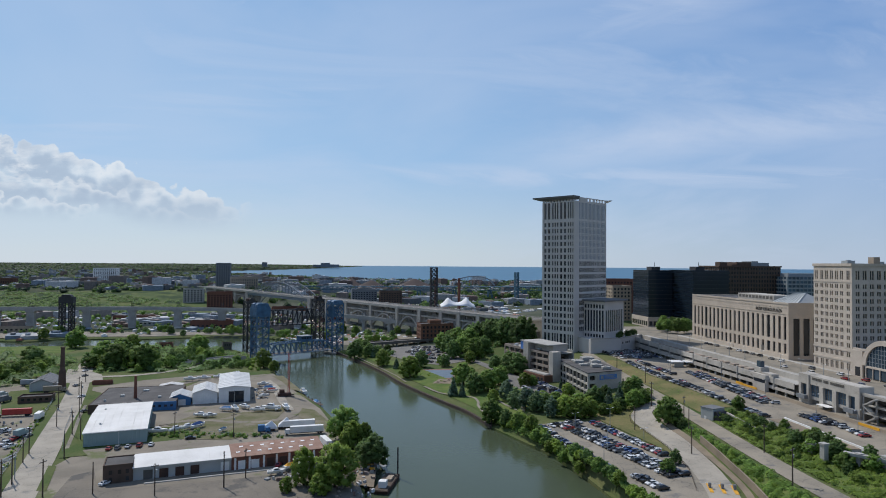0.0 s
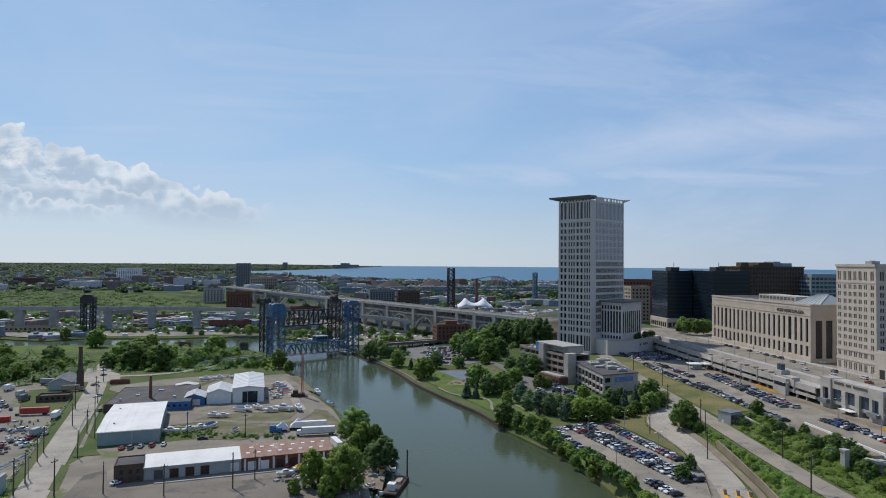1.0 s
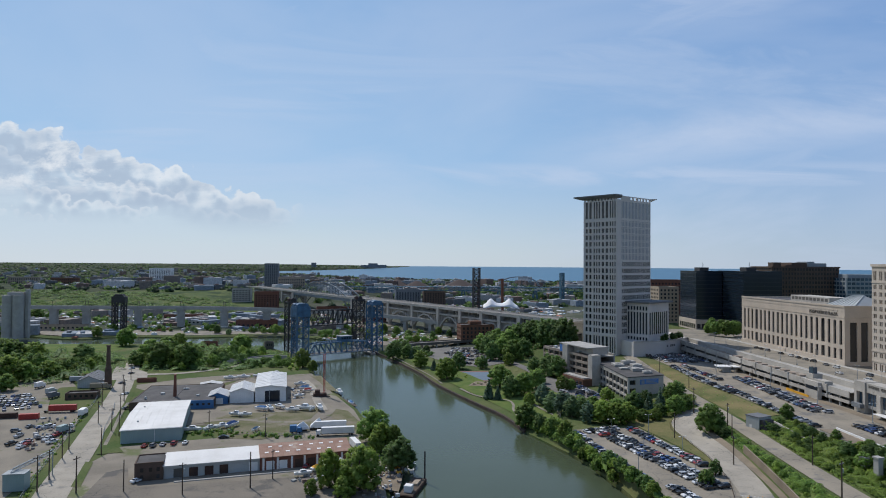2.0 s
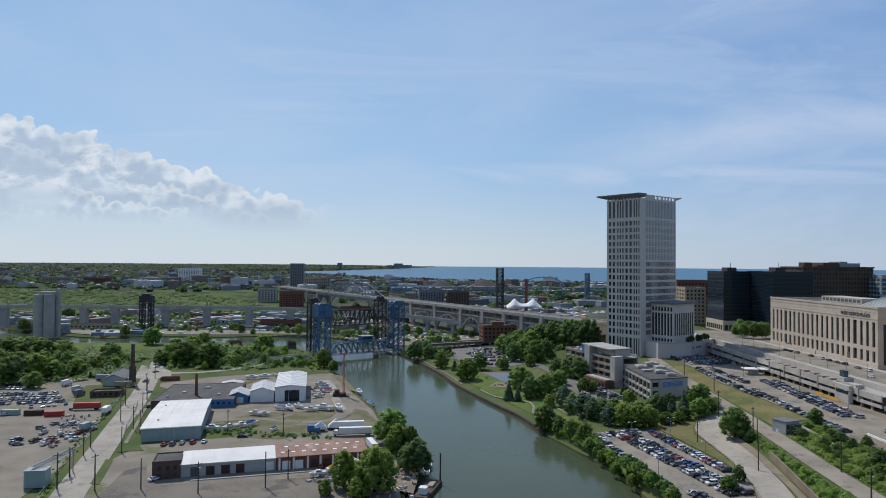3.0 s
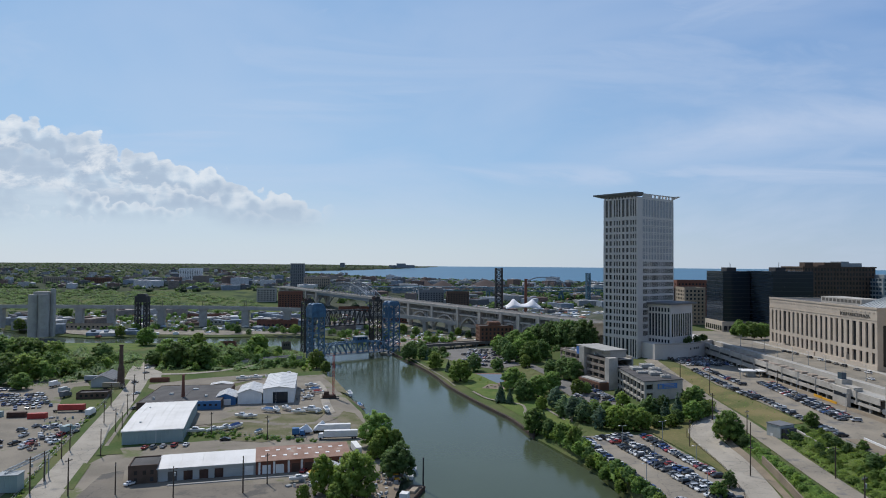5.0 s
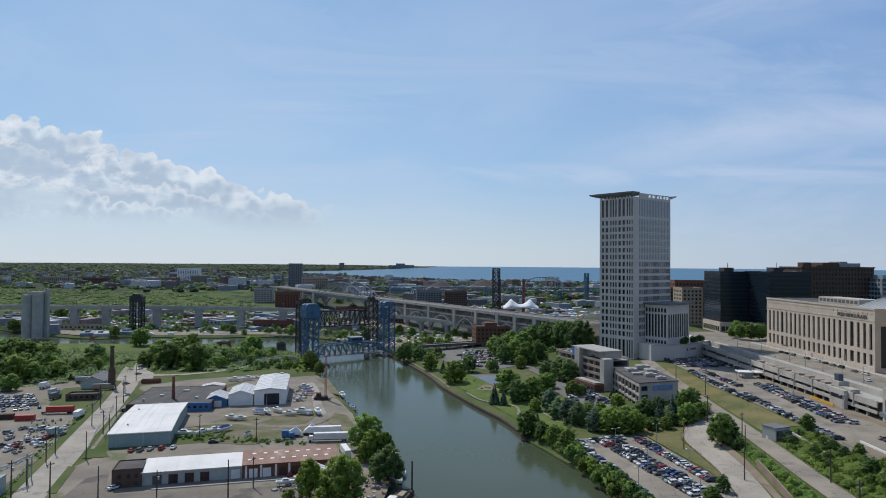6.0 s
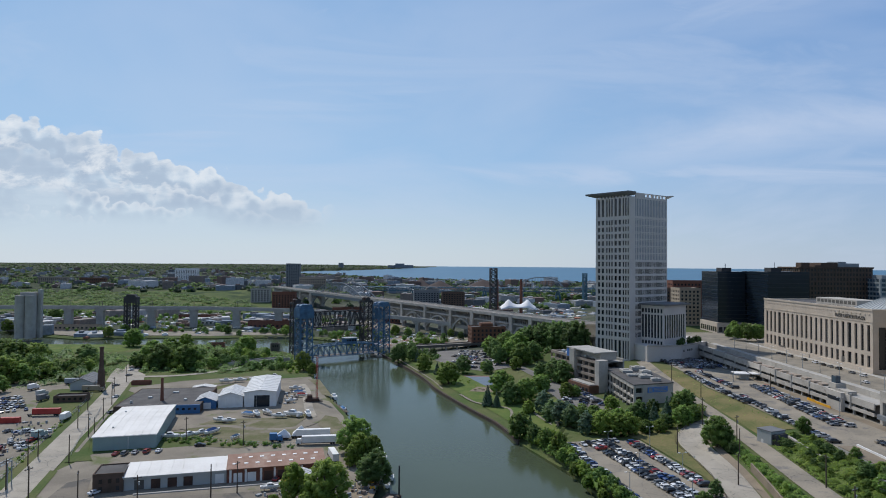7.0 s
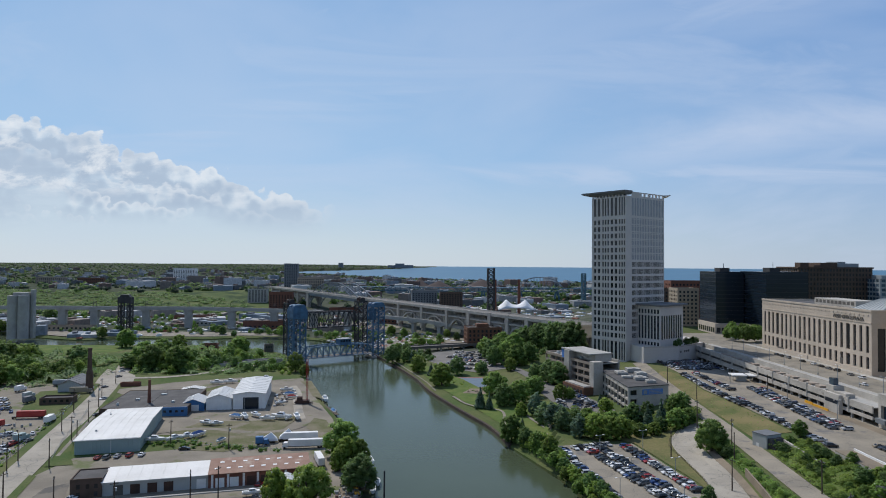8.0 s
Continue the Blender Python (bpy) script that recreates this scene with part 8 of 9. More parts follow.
def far_garage():
    """The open-decked parking garage beyond the office block, with its lift tower."""
    t = thing("parking_garage", place(0, 0, 0, 0), "tan open-decked parking garage with a lift tower", "parking garage")
    a, b = Vector((105.7, 480)), Vector((124.5, 428))
    u = b - a
    m = Matrix.Translation((a.x, a.y, 0)) @ pose(0, 0, 0, 0, 0, math.degrees(math.atan2(u.y, u.x)))
    L = u.length

    def slab(name, x0, y0, z0, x1, y1, z1, material, parent=t, label=""):
        return part(name, box(bmesh.new(), x0, y0, z0, x1, y1, z1, m), M[material], parent, label)

    for z in (5.2, 9.6, 14.0, 18.4, 22.8):
        slab("deck", 0, 1.0, z - 0.4, L, 22, z, "concrete")
        slab("parapet", 0, 0, z - 0.5, L, 0.9, z + 1.2, "tan_concrete")
    for i in range(9):
        slab("column", L * i / 8 - 0.35, 0.08, 3, L * i / 8 + 0.35, 1.2, 23, "tan_concrete")
    slab("back_wall", 0, 21, 3, L, 22, 24.4, "concrete")
    slab("far_parapet", 0.05, 1, 22.81, 0.6, 20.9, 24.0, "tan_concrete")
    # wall set close behind the parapets, dark to put shade in the openings
    slab("inner_dark", 0.2, 3.4, 3, L - 0.2, 3.7, 22.3, "dark_stone", t, "added inner wall, coloured dark for shade between decks")
    tw = slab("lift_tower", L * 0.50, -1.6, 3, L * 0.50 + 6, 16, 28.6, "pale_concrete", t, "pale lift tower with a blue panel")
    slab("blue_panel", L * 0.50 - 5, -0.6, 23.0, L * 0.50 - 0.05, -0.2, 28.2, "sign_blue", tw)
    slab("plant_roof", L * 0.50 - 5.2, -0.9, 28.603, L + 1, 16.4, 29.2, "concrete", tw)
    slab("plant_wall", L * 0.50 + 6.05, 4, 24, L + 0.4, 15.8, 28.6, "pale_concrete", tw)
    slab("stair_tower", 61.5, -4, 3, 66, 2.6, 25.6, "pale_concrete")
    # brick annex at the foot
    ax = slab("brick_annex", 42, -11, 2.6, 66, -4.1, 10.6, "orange_brick", t, "tan brick annex with tall windows")
    for i in range(6):
        slab("annex_window", 43 + 3.8 * i, -11.08, 5.0, 45.4 + 3.8 * i, -11.002, 9, "window_glass", ax)
    slab("annex_roof", 43, -10, 10.603, 65, -5, 11.3, "concrete", ax)
    for i, (x, y) in enumerate(((6, 5), (12, 14), (40, 2), (48, 10))):
        slab("roof_vent", x, y, 22.8 if i < 2 else 24.3, x + 2.4, y + 2, 24.6 if i < 2 else 25.5, "grey_metal")


street_deck()
courthouse_plinth()
office_garage()
far_garage()

# grey shed by the slope, its dark lean-to and ramp wall
t = thing("pump_shed", place(162.3, 296.4, 9.6, -68), "grey metal shed with a dark lean-to", "shed")
cubes("body", [(0, 0, -0.6, 7.0, 8, 6.0)], M["grey_metal"], t)
cubes("roof", [(-0.2, -0.2, 6.0, 7.2, 8.2, 6.3)], M["slate_roof"], t)
cubes("door", [(2, -0.06, 0, 3.2, -0.002, 2.2)], M["white_paint"], t)
part("lean_to", profile(bmesh.new(), [(7.1, -0.4), (12, -0.4), (8.6, 5.0), (7.1, 5.0)], 0.5, 7.5), M["black_steel"], t)
t = thing("ramp_wall", place(172, 291, 9.5, -86), "pale sloping concrete ramp wall", "wall")
part("wall", profile(bmesh.new(), [(0, -0.5), (24, -0.5), (24, 2.2), (0, 4.6)], 0, 1.0), M["pale_concrete"], t)
t = thing("retaining_wall", place(0, 0, 0, 0), "stained concrete retaining wall along the road", "wall")
line = smooth_line([(127, 185), (133.6, 208), (139.4, 235), (143.4, 262)], 5)
for a, b in zip(line, line[1:]):
    bm = bmesh.new()
    bar(bm, (*a, gz(*a) + 1.2), (*b, gz(*b) + 1.2), 0.6, 3.2)
    part("wall_panel", bm, M["dirt"], t)
# ruined rail trestle and piers on the slope
for x, y, w, d, h in ((170, 222, 2, 2, 7), (172, 232, 2, 3, 4), (176, 212, 1.6, 1.6, 5), (181, 206, 1.6, 1.6, 5)):
    t = thing("ruined_pier", place(x, y, gz(x, y) - 0.2, 10), "weathered stone pier of a former trestle", "ruin")
    bm = bmesh.new()
    box(bm, -w / 2, -d / 2, 0, w / 2, d / 2, h), box(bm, -w / 2 - 0.3, -d / 2 - 0.3, h, w / 2 + 0.3, d / 2 + 0.3, h + 0.6)
    part("shaft", bm, M["concrete"], t)
t = thing("ruined_trestle", place(174, 214, 0, -52), "overgrown concrete trestle beam", "ruin")
cubes("beam", [(-2, -1.2, 16.2, 22, 1.2, 17.2)], M["concrete"], t)
t = thing("loading_ramp", place(186, 246, 0, -92), "old stone loading ramp with a rail", "ramp")
cubes("wall", [(-28, -4, 10, 20, 3, 14.4)], M["concrete"], t)
cubes("top", [(-28, -4, 14.403, 20, 3, 14.6)], M["dirt"], t, "bare earth top")
cubes("kerb_wall", [(-28, 3.003, 13, 22, 3.5, 15.4)], M["white_paint"], t)
# ticket islands on the service road
for x, y in ((120.5, 214), (124.3, 212.5), (128.0, 211)):
    t = thing("ticket_island", place(x, y, gz(x, y) + 0.3, 70), "yellow-edged ticket island with a barrier post", "toll island", "ticket islands")
    part("kerb", profile(bmesh.new(), [(-4.5, 0), (4.5, 0), (4.2, 0.22), (-4.2, 0.22)], -0.6, 0.6), M["yellow"], t)
    part("ticket_machine", box(bmesh.new(), -0.6, -0.4, 0.22, 0.4, 0.4, 1.9), M["cool_grey"], t)
    part("barrier_post", box(bmesh.new(), 1.4, -0.25, 0.22, 1.9, 0.25, 1.4), M["black_steel"], t)
    part("barrier_arm", bar(bmesh.new(), (1.65, 0.25, 1.25), (1.65, 3.1, 1.3), 0.1), M["white_paint"], t)
    part("bollard", tube(bmesh.new(), (3.2, 0, 0.22), 0.14, 0.14, 1.0, 8), M["yellow"], t)
draped("sandy_band", [(219, 230), (224, 230), (226, 345), (225, 430), (222, 430), (221, 345)], M["dirt"], "sandy worn band along the foot of the deck", "verge", 0.26)
# river wall
t = thing("river_wall", place(0, 0, 0, 0), "rusty sheet pile wall along the water", "river wall")
bank = smooth_line([p for p in RIGHT_BANK if 320 < p[1] < 690], 4)
for i, (a, b) in enumerate(zip(bank, bank[1:])):
    bm = bmesh.new()
    bar(bm, (a[0] - 0.3, a[1], 0.4), (b[0] - 0.3, b[1], 0.4), 0.7, 2.6)
    bar(bm, (a[0] + 0.2, a[1], 1.7), (b[0] + 0.2, b[1], 1.7), 0.7, 0.3)
    part("pile_wall", bm, M["pile"], t)
ribbon("pavement", [(40, 428), (48, 406), (58, 395), (66, 387), (67, 376), (65.5, 366), (66, 352), (68, 341), (72, 335), (78, 333), (84, 337), (86, 343), (84, 352), (80, 368), (78, 382)], 1.5, M["concrete_road"], "curving pale park footpath", "path", 0.55)
walkway = offset_line(smooth_line([p for p in RIGHT_BANK if 430 < p[1] < 600], 3), -3.2)
ribbon("pavement", walkway[::2], 1.1, M["concrete_road"], "pale riverside walkway behind the river wall", "path", 0.4)
draped("lawn", [(67, 330), (78, 326), (100, 350), (98, 395), (70, 410), (48, 480), (26, 530), (-2, 596), (-8, 588), (20, 502), (34, 450), (53, 394), (64, 360)], M["lawn"], "mown green riverside lawn", "lawn", 0.32)
draped("dry_verge", [(118, 312), (126, 262), (126, 236), (119, 206), (124, 206), (134, 250), (138, 285), (136, 310), (140, 330), (126, 338), (100, 332)], M["dry_grass"], "dry yellow-green grass verge", "verge", 0.28)
draped("dry_verge", [(167, 306), (184, 306), (185, 352), (183, 400), (189, 450), (180, 470), (174, 440), (171, 380)], M["dry_grass"], "dry yellow-green grass slope", "verge", 0.2)
thicket("slope_tufts", [(168, 308), (183, 308), (184, 352), (182, 400), (187, 448), (180, 466), (175, 440), (172, 380)], 130, 0.15, 0.5, 0.12, M["leaf_a"], "weedy tufts on the dry slope", "weeds", 34, n=20)
thicket("slope_tufts", [(119, 308), (127, 264), (128, 285), (130, 310), (118, 330), (108, 330)], 60, 0.15, 0.45, 0.12, M["leaf_a"], "weedy tufts on the dry verge", "weeds", 35, n=20)
# tennis court in the park
draped("tennis_court", [(38, 456), (62, 450), (66, 479), (43, 487)], M["dull_blue"], "faded blue hard court with worn lines", "sports court", 0.3)
draped("court_surround", [(35.5, 453), (64, 446), (69, 482), (41.5, 491)], M["dull_red"], "faded red court surround", "sports court", 0.24)
# parkland buildings by the bridge
block("brick_mill", 57, 650, 8, 34, 20, 3, 23, "orange_brick", "orange brick mill building", 8, 5, [(6 + 4 * i, 8.4 + 4 * i) for i in range(4)], left=5)
cubes("upper_house", [(10, 4, 23, 22, 14, 26)], M["orange_brick"], bpy.data.objects["brick_mill"])

# small canopy station in the upper car park
t = thing("canopy_station", place(212, 426, 13.2, -8), "low white-roofed canopy station in the car park", "canopy")
for x in (0, 10, 20):
    c = cubes("canopy", [(x, 0, 3.4, x + 8.6, 9, 3.9)], M["white_paint"], t)
    for px in (x + 0.6, x + 7.6):
        part("post", tube(bmesh.new(), (px, 1, 0), 0.14, 0.14, 3.4, 8), M["pale_steel"], c)
        part("post", tube(bmesh.new(), (px, 8, 0), 0.14, 0.14, 3.4, 8), M["pale_steel"], c)
cubes("booth", [(4, 3, 0, 9, 7, 3.0), (22, 3, 0, 26, 7, 3.0)], M["grey_metal"], t, apart=True)

# bare lots on the flats behind the bridges
draped("gravel_lot", [(-34, 650), (50, 646), (66, 716), (-26, 732)], M["gravel"], "pale gravel lot behind the lift bridges", "yard", 0.3)
draped("quay", [(-440, 756), (-351, 720), (-317, 738), (-228, 738), (-189, 748), (-130, 746), (-128, 760), (-200, 768), (-430, 780)], M["concrete_road"], "pale concrete quay on the far bank", "quay", 0.3)
draped("gravel_lot", [(-180, 830), (-30, 800), (-10, 860), (-120, 930), (-220, 900)], M["gravel"], "pale gravel lot under the arch bridge", "yard", 0.3)
draped("weedy_slope", [(145, 180), (146, 205), (148.5, 250), (153, 300), (152, 318), (146, 305), (144.5, 270), (141, 236), (135.5, 208), (130, 180)], M["lawn"], "weedy green bank between the roads", "verge", 0.22)
draped("weedy_slope", [(158, 180), (160.5, 240), (164, 275), (168, 302), (178, 300), (184, 290), (180, 262), (186, 200), (186, 180)], M["lawn"], "weedy green slope below the car park", "verge", 0.22)
draped("weedy_slope", [(-330, 480), (-246, 470), (-206, 500), (-232, 560), (-250, 588), (-330, 580), (-420, 610), (-420, 520)], M["grass"], "rough weedy ground under the bushes", "verge", 0.15)
# a sand-coloured picnic terrace, stone rings and shrubs on the lawn
draped("picnic_terrace", [(46, 436), (60, 430), (66, 442), (52, 448)], M["dirt"], "sandy picnic terrace beside the court", "terrace", 0.4)
for x, y in ((50, 438), (55, 437), (58, 441)):
    t = thing("picnic_table", place(x, y, gz(x, y) + 0.4, 20 * x), "wooden picnic table on the sandy terrace", "table", "picnic tables")
    part("tabletop", box(bmesh.new(), -0.9, -0.4, 0.70, 0.9, 0.4, 0.76), M["wood_pole"], t)
    for sy in (-0.75, 0.75):
        part("bench", box(bmesh.new(), -0.9, sy - 0.14, 0.42, 0.9, sy + 0.14, 0.47), M["wood_pole"], t)
    for sx in (-0.6, 0.6):
        bm = bmesh.new()
        bar(bm, (sx, -0.75, 0), (sx, 0.2, 0.7), 0.09), bar(bm, (sx, 0.75, 0), (sx, -0.2, 0.7), 0.09)
        part("trestle", bm, M["wood_pole"], t)
thicket("lawn_shrubs", [(30, 520), (40, 490), (60, 440), (76, 400), (70, 396), (52, 440), (30, 486), (22, 520)], 26, 0.5, 1.3, 0.4, M["leaf_b"], "low round shrubs on the lawn", "shrubs", 33)



# ---- vehicles ----
PAINTS = {"white": (0.72, 0.72, 0.71), "silver": (0.42, 0.43, 0.44), "grey": (0.15, 0.155, 0.16), "black": (0.016, 0.016, 0.018), "blue": (0.03, 0.07, 0.20), "red": (0.30, 0.02, 0.02), "tan": (0.30, 0.25, 0.18), "orange": (0.50, 0.14, 0.02)}
for k, c in PAINTS.items():
    m = mat("paint_" + k, c, 0.28, col2=tuple(v * 0.85 for v in c), scale=0.8, fine=5.0, amount=0.3, bump=0.0, spec=0.6)
    m.node_tree.nodes["Principled BSDF"].inputs["Coat Weight"].default_value = 0.25
    M["paint_" + k] = m
M["car_glass"] = mat("car_glass", (0.018, 0.021, 0.024), 0.06, scale=1.0, fine=3.0, bump=0.0, spec=0.6)


def frustum(bm, a, z0, b, z1):
    lo = [bm.verts.new((x, y, z0)) for x, y in ((a[0], -a[2]), (a[1], -a[2]), (a[1], a[2]), (a[0], a[2]))]
    hi = [bm.verts.new((x, y, z1)) for x, y in ((b[0], -b[2]), (b[1], -b[2]), (b[1], b[2]), (b[0], b[2]))]
    bm.faces.new(lo[::-1]), bm.faces.new(hi)
    for i in range(4):
        bm.faces.new((lo[i], lo[(i + 1) % 4], hi[(i + 1) % 4], hi[i]))
    return bm


KINDS = {  # side outline, cabin foot, cabin top, roof height, wheel places
    "sedan": ([(-2.35, 0.35), (2.35, 0.35), (2.38, 0.70), (1.95, 0.88), (1.0, 0.98), (-1.65, 1.02), (-2.3, 0.98), (-2.4, 0.7)], (-1.75, 1.05, 0.84), (-1.1, 0.25, 0.64), 1.0, 1.42, (-1.4, 1.42)),
    "suv": ([(-2.3, 0.42), (2.3, 0.42), (2.36, 0.85), (2.0, 1.05), (1.1, 1.12), (-2.2, 1.14), (-2.36, 0.8)], (-2.2, 1.15, 0.88), (-1.95, 0.45, 0.70), 1.12, 1.72, (-1.38, 1.42)),
    "pickup": ([(-2.8, 0.5), (2.75, 0.5), (2.8, 0.95), (2.4, 1.15), (1.5, 1.2), (-2.75, 1.18), (-2.82, 0.8)], (-0.75, 1.55, 0.9), (-0.6, 0.85, 0.72), 1.18, 1.82, (-1.75, 1.8)),
}
CARS = {}


def car_meshes(kind, paint):
    if (kind, paint) not in CARS:
        out, foot, top, z0, z1, wx = KINDS[kind]
        bm = bmesh.new()
        profile(bm, out, -0.92, 0.92)
        if kind == "pickup":
            box(bm, -2.7, -0.92, 1.18, -0.85, -0.80, 1.36), box(bm, -2.7, 0.80, 1.18, -0.85, 0.92, 1.36)
        frustum(bm, (top[0] - 0.04, top[1] + 0.04, top[2] + 0.03), z1, (top[0] + 0.08, top[1] - 0.08, top[2] - 0.08), z1 + 0.07)
        for sy in (-1, 1):
            bar(bm, (foot[0] + 0.1, sy * foot[2], z0), (top[0] + 0.05, sy * top[2], z1), 0.1)
            bar(bm, ((foot[0] + foot[1]) / 2 - 0.1, sy * (foot[2] + 0.01), z0), ((top[0] + top[1]) / 2, sy * (top[2] + 0.02), z1), 0.09)
        body = done("body", bm, M["paint_" + paint])
        gl = done("cabin_glass", frustum(bmesh.new(), foot, z0, top, z1), M["car_glass"])
        CARS[kind, paint] = (body, gl)
    return CARS[kind, paint]


WHEEL = done("wheel", tube(bmesh.new(), (0, 0, -0.11), 0.34, 0.34, 0.22, 12, pose(0, 0, 0, 90, 0, 0)), M["rubber"])
CAR_COUNT = [0]


def car(x, y, rz, kind, paint, where, group="", z=None, parts=True):
    body, gl = car_meshes(kind, paint)
    t = thing({"sedan": "car", "suv": "suv", "pickup": "pickup_truck"}[kind], place(x, y, (gz(x, y) + 0.22) if z is None else z, rz), f"{paint} {'sedan' if kind == 'sedan' else 'sport utility car' if kind == 'suv' else 'pickup truck'} parked {where}", "pickup truck" if kind == "pickup" else "car", group)
    part("body", body, None, t)
    part("cabin_glass", gl, None, t)
    for sx in KINDS[kind][5]:
        for sy in (-0.82, 0.82):
            w = new("wheel", WHEEL)
            w.parent, w.matrix_local = t, pose(sx, sy, 0.34)
    CAR_COUNT[0] += 1
    return t


CRNG = random.Random(17)
MIX = ["white"] * 5 + ["silver"] * 4 + ["grey"] * 6 + ["black"] * 9 + ["blue"] * 2 + ["red"] * 1 + ["tan"]


def car_row(a, b, turn, where, group, gap=2.75, fill=0.94, z=None, mix=MIX):
    """Cars side by side from a to b, nose at right angles to the row plus turn."""
    dx, dy = b[0] - a[0], b[1] - a[1]
    L = math.hypot(dx, dy)
    head = math.degrees(math.atan2(dy, dx)) + turn
    for i in range(int(L / gap) + 1):
        if CRNG.random() > fill:
            continue
        k = i * gap / L
        car(a[0] + dx * k + CRNG.uniform(-0.25, 0.25), a[1] + dy * k + CRNG.uniform(-0.2, 0.2), head + CRNG.choice((0, 180)) + CRNG.uniform(-2.5, 2.5),
            CRNG.choice(("sedan", "sedan", "suv", "suv", "pickup")), CRNG.choice(mix), where, group, z)


LOT = "in the riverside car park"
car_row((83.8, 300), (94.2, 228), 90, LOT, "cars in the riverside car park", fill=0.9)
car_row((95.2, 302), (113, 226), 90, LOT, "cars in the riverside car park")
car_row((101.2, 303), (118.5, 226), 90, LOT, "cars in the riverside car park")
car_row((112, 306), (122.3, 250), 90, LOT, "cars in the riverside car park")
car_row((100, 228), (104, 212), 90, LOT, "cars in the riverside car park")
car_row((90, 303), (106, 309), 90, LOT, "cars in the riverside car park", fill=0.8)
UP = "in the car park below the street"
car_row((190, 448), (186, 356), 90, UP, "cars below the street", fill=0.85)
car_row((212.5, 402), (204.5, 309), 90, UP, "cars below the street")
car_row((217.5, 400), (210, 309), 90, UP, "cars below the street")
car_row((199.5, 452), (198.5, 396), 90, UP, "cars below the street", fill=0.9)
car_row((191.5, 372), (189, 334), 90, UP, "cars below the street", fill=0.8)
car_row((188, 330), (187.5, 282), 90, UP, "cars below the street", fill=0.75)
car_row((206, 286), (206.5, 262), 90, UP, "cars below the street", fill=0.9)
car_row((211.5, 282), (207, 244), 90, UP, "cars below the street", fill=0.8)
for k in range(4):
    car_row((193 + k, 506 - 10 * k), (225, 508 - 11 * k), 90, UP, "cars below the street", fill=0.9)
    car_row((191 + k, 500.8 - 10 * k), (226, 502.6 - 11 * k), 90, UP, "cars below the street", fill=0.85)
PK = "under the park trees"
car_row((104, 372), (112, 398), 90, PK, "cars in the shaded car park", fill=0.8)
car_row((110, 370), (117, 392), 90, PK, "cars in the shaded car park", fill=0.6)
car_row((99, 372), (101, 398), 90, PK, "cars in the shaded car park", fill=0.85)
car_row((119, 380), (113, 428), 90, PK, "cars in the shaded car park", fill=0.6)
for k in range(6):
    car_row((34 + 4 * k - (k > 2) * 8, 532 + 15 * k), (66 + 5 * k - (k > 3) * 12, 510 + 16 * k), 90, "in the far park lot", "cars in the far park lot", fill=0.8)
# street cars
for i, (x, y) in enumerate(((262, 470), (262, 464), (262, 455), (263, 440), (263, 428), (263, 420), (263, 412), (263, 404), (262, 390), (262, 380), (250, 360), (262, 352), (251, 338), (263, 330), (256, 318), (263, 312), (250, 300), (262, 296), (252, 280))):
    car(x, y, 90 + CRNG.uniform(-3, 3), CRNG.choice(("sedan", "suv")), CRNG.choice(MIX), "on the street", "cars on the street", z=23.52)
# left bank cars
for x, y, rz, kd, pt in ((-109.5, 297, 95, "sedan", "red"), (-106, 297.5, 92, "suv", "grey"), (-102.5, 299.5, 95, "sedan", "silver"), (-98, 300.5, 93, "suv", "red"), (-93.5, 302, 96, "sedan", "white"), (-79, 311, 12, "sedan", "black"),
                         (-93.5, 251, 60, "sedan", "white"), (-41, 270, 12, "pickup", "black"), (-33.5, 267, 80, "sedan", "red"), (-18, 280, 95, "suv", "black")):
    car(x, y, rz, kd, pt, "beside the workshop", "cars by the workshops")
for x, y, rz in ((-150, 372, 62), (-186, 448, 65), (-205, 508, 240), (-168, 412, 245), (-196, 486, 62)):
    car(x, y, rz, "sedan", CRNG.choice(MIX), "on the concrete road", "cars on the road")
YD = "in the dusty yard"
for a, b in (((-252, 401), (-220, 407)), ((-243, 388), (-211, 396)), ((-235, 377), (-204, 385)), ((-265, 418), (-247, 423)), ((-214, 369), (-199, 378))):
    car_row(a, b, 90, YD, "cars in the yard", mix=["white", "silver", "white", "grey", "blue"], fill=0.9)
for i in range(46):
    car(-153 - (28 if i < 26 else 0) * CRNG.random() - (60 + 70 * CRNG.random() if i >= 26 else 0), (296 if i < 26 else 318) + (40 if i < 26 else 36) * CRNG.random(), CRNG.choice((20, 110, 75)) + CRNG.uniform(-15, 15), CRNG.choice(("sedan", "suv", "pickup")), CRNG.choice(MIX), YD, "cars in the yard")


def box_truck(x, y, rz, L, cab, bodymat, label, name="box_truck"):
    t = thing(name, place(x, y, gz(x, y) + 0.25, rz), label, "truck")
    part("cargo_box", box(bmesh.new(), 0, -1.25, 1.1, L, 1.25, 3.9), M[bodymat], t)
    part("chassis", box(bmesh.new(), 0, -0.9, 0.7, L + 2.4, 0.9, 1.09), M["black_steel"], t)
    if cab:
        part("cab", profile(bmesh.new(), [(L + 0.3, 0.6), (L + 2.6, 0.6), (L + 2.6, 1.6), (L + 2.0, 2.7), (L + 0.3, 2.7)], -1.1, 1.1), M[cab], t)
        part("windscreen", box(bmesh.new(), L + 2.0, -0.95, 1.7, L + 2.55, 0.95, 2.4), M["car_glass"], t)
    for sx in ([1.2, 2.4, L + 1.6] if L > 8 else [1.2, L + 1.4]):
        for sy in (-1.05, 1.05):
            w = new("wheel", WHEEL)
            w.parent, w.matrix_local = t, pose(sx, sy, 0.5) @ Matrix.Diagonal((1.4, 1.4, 1.4, 1))


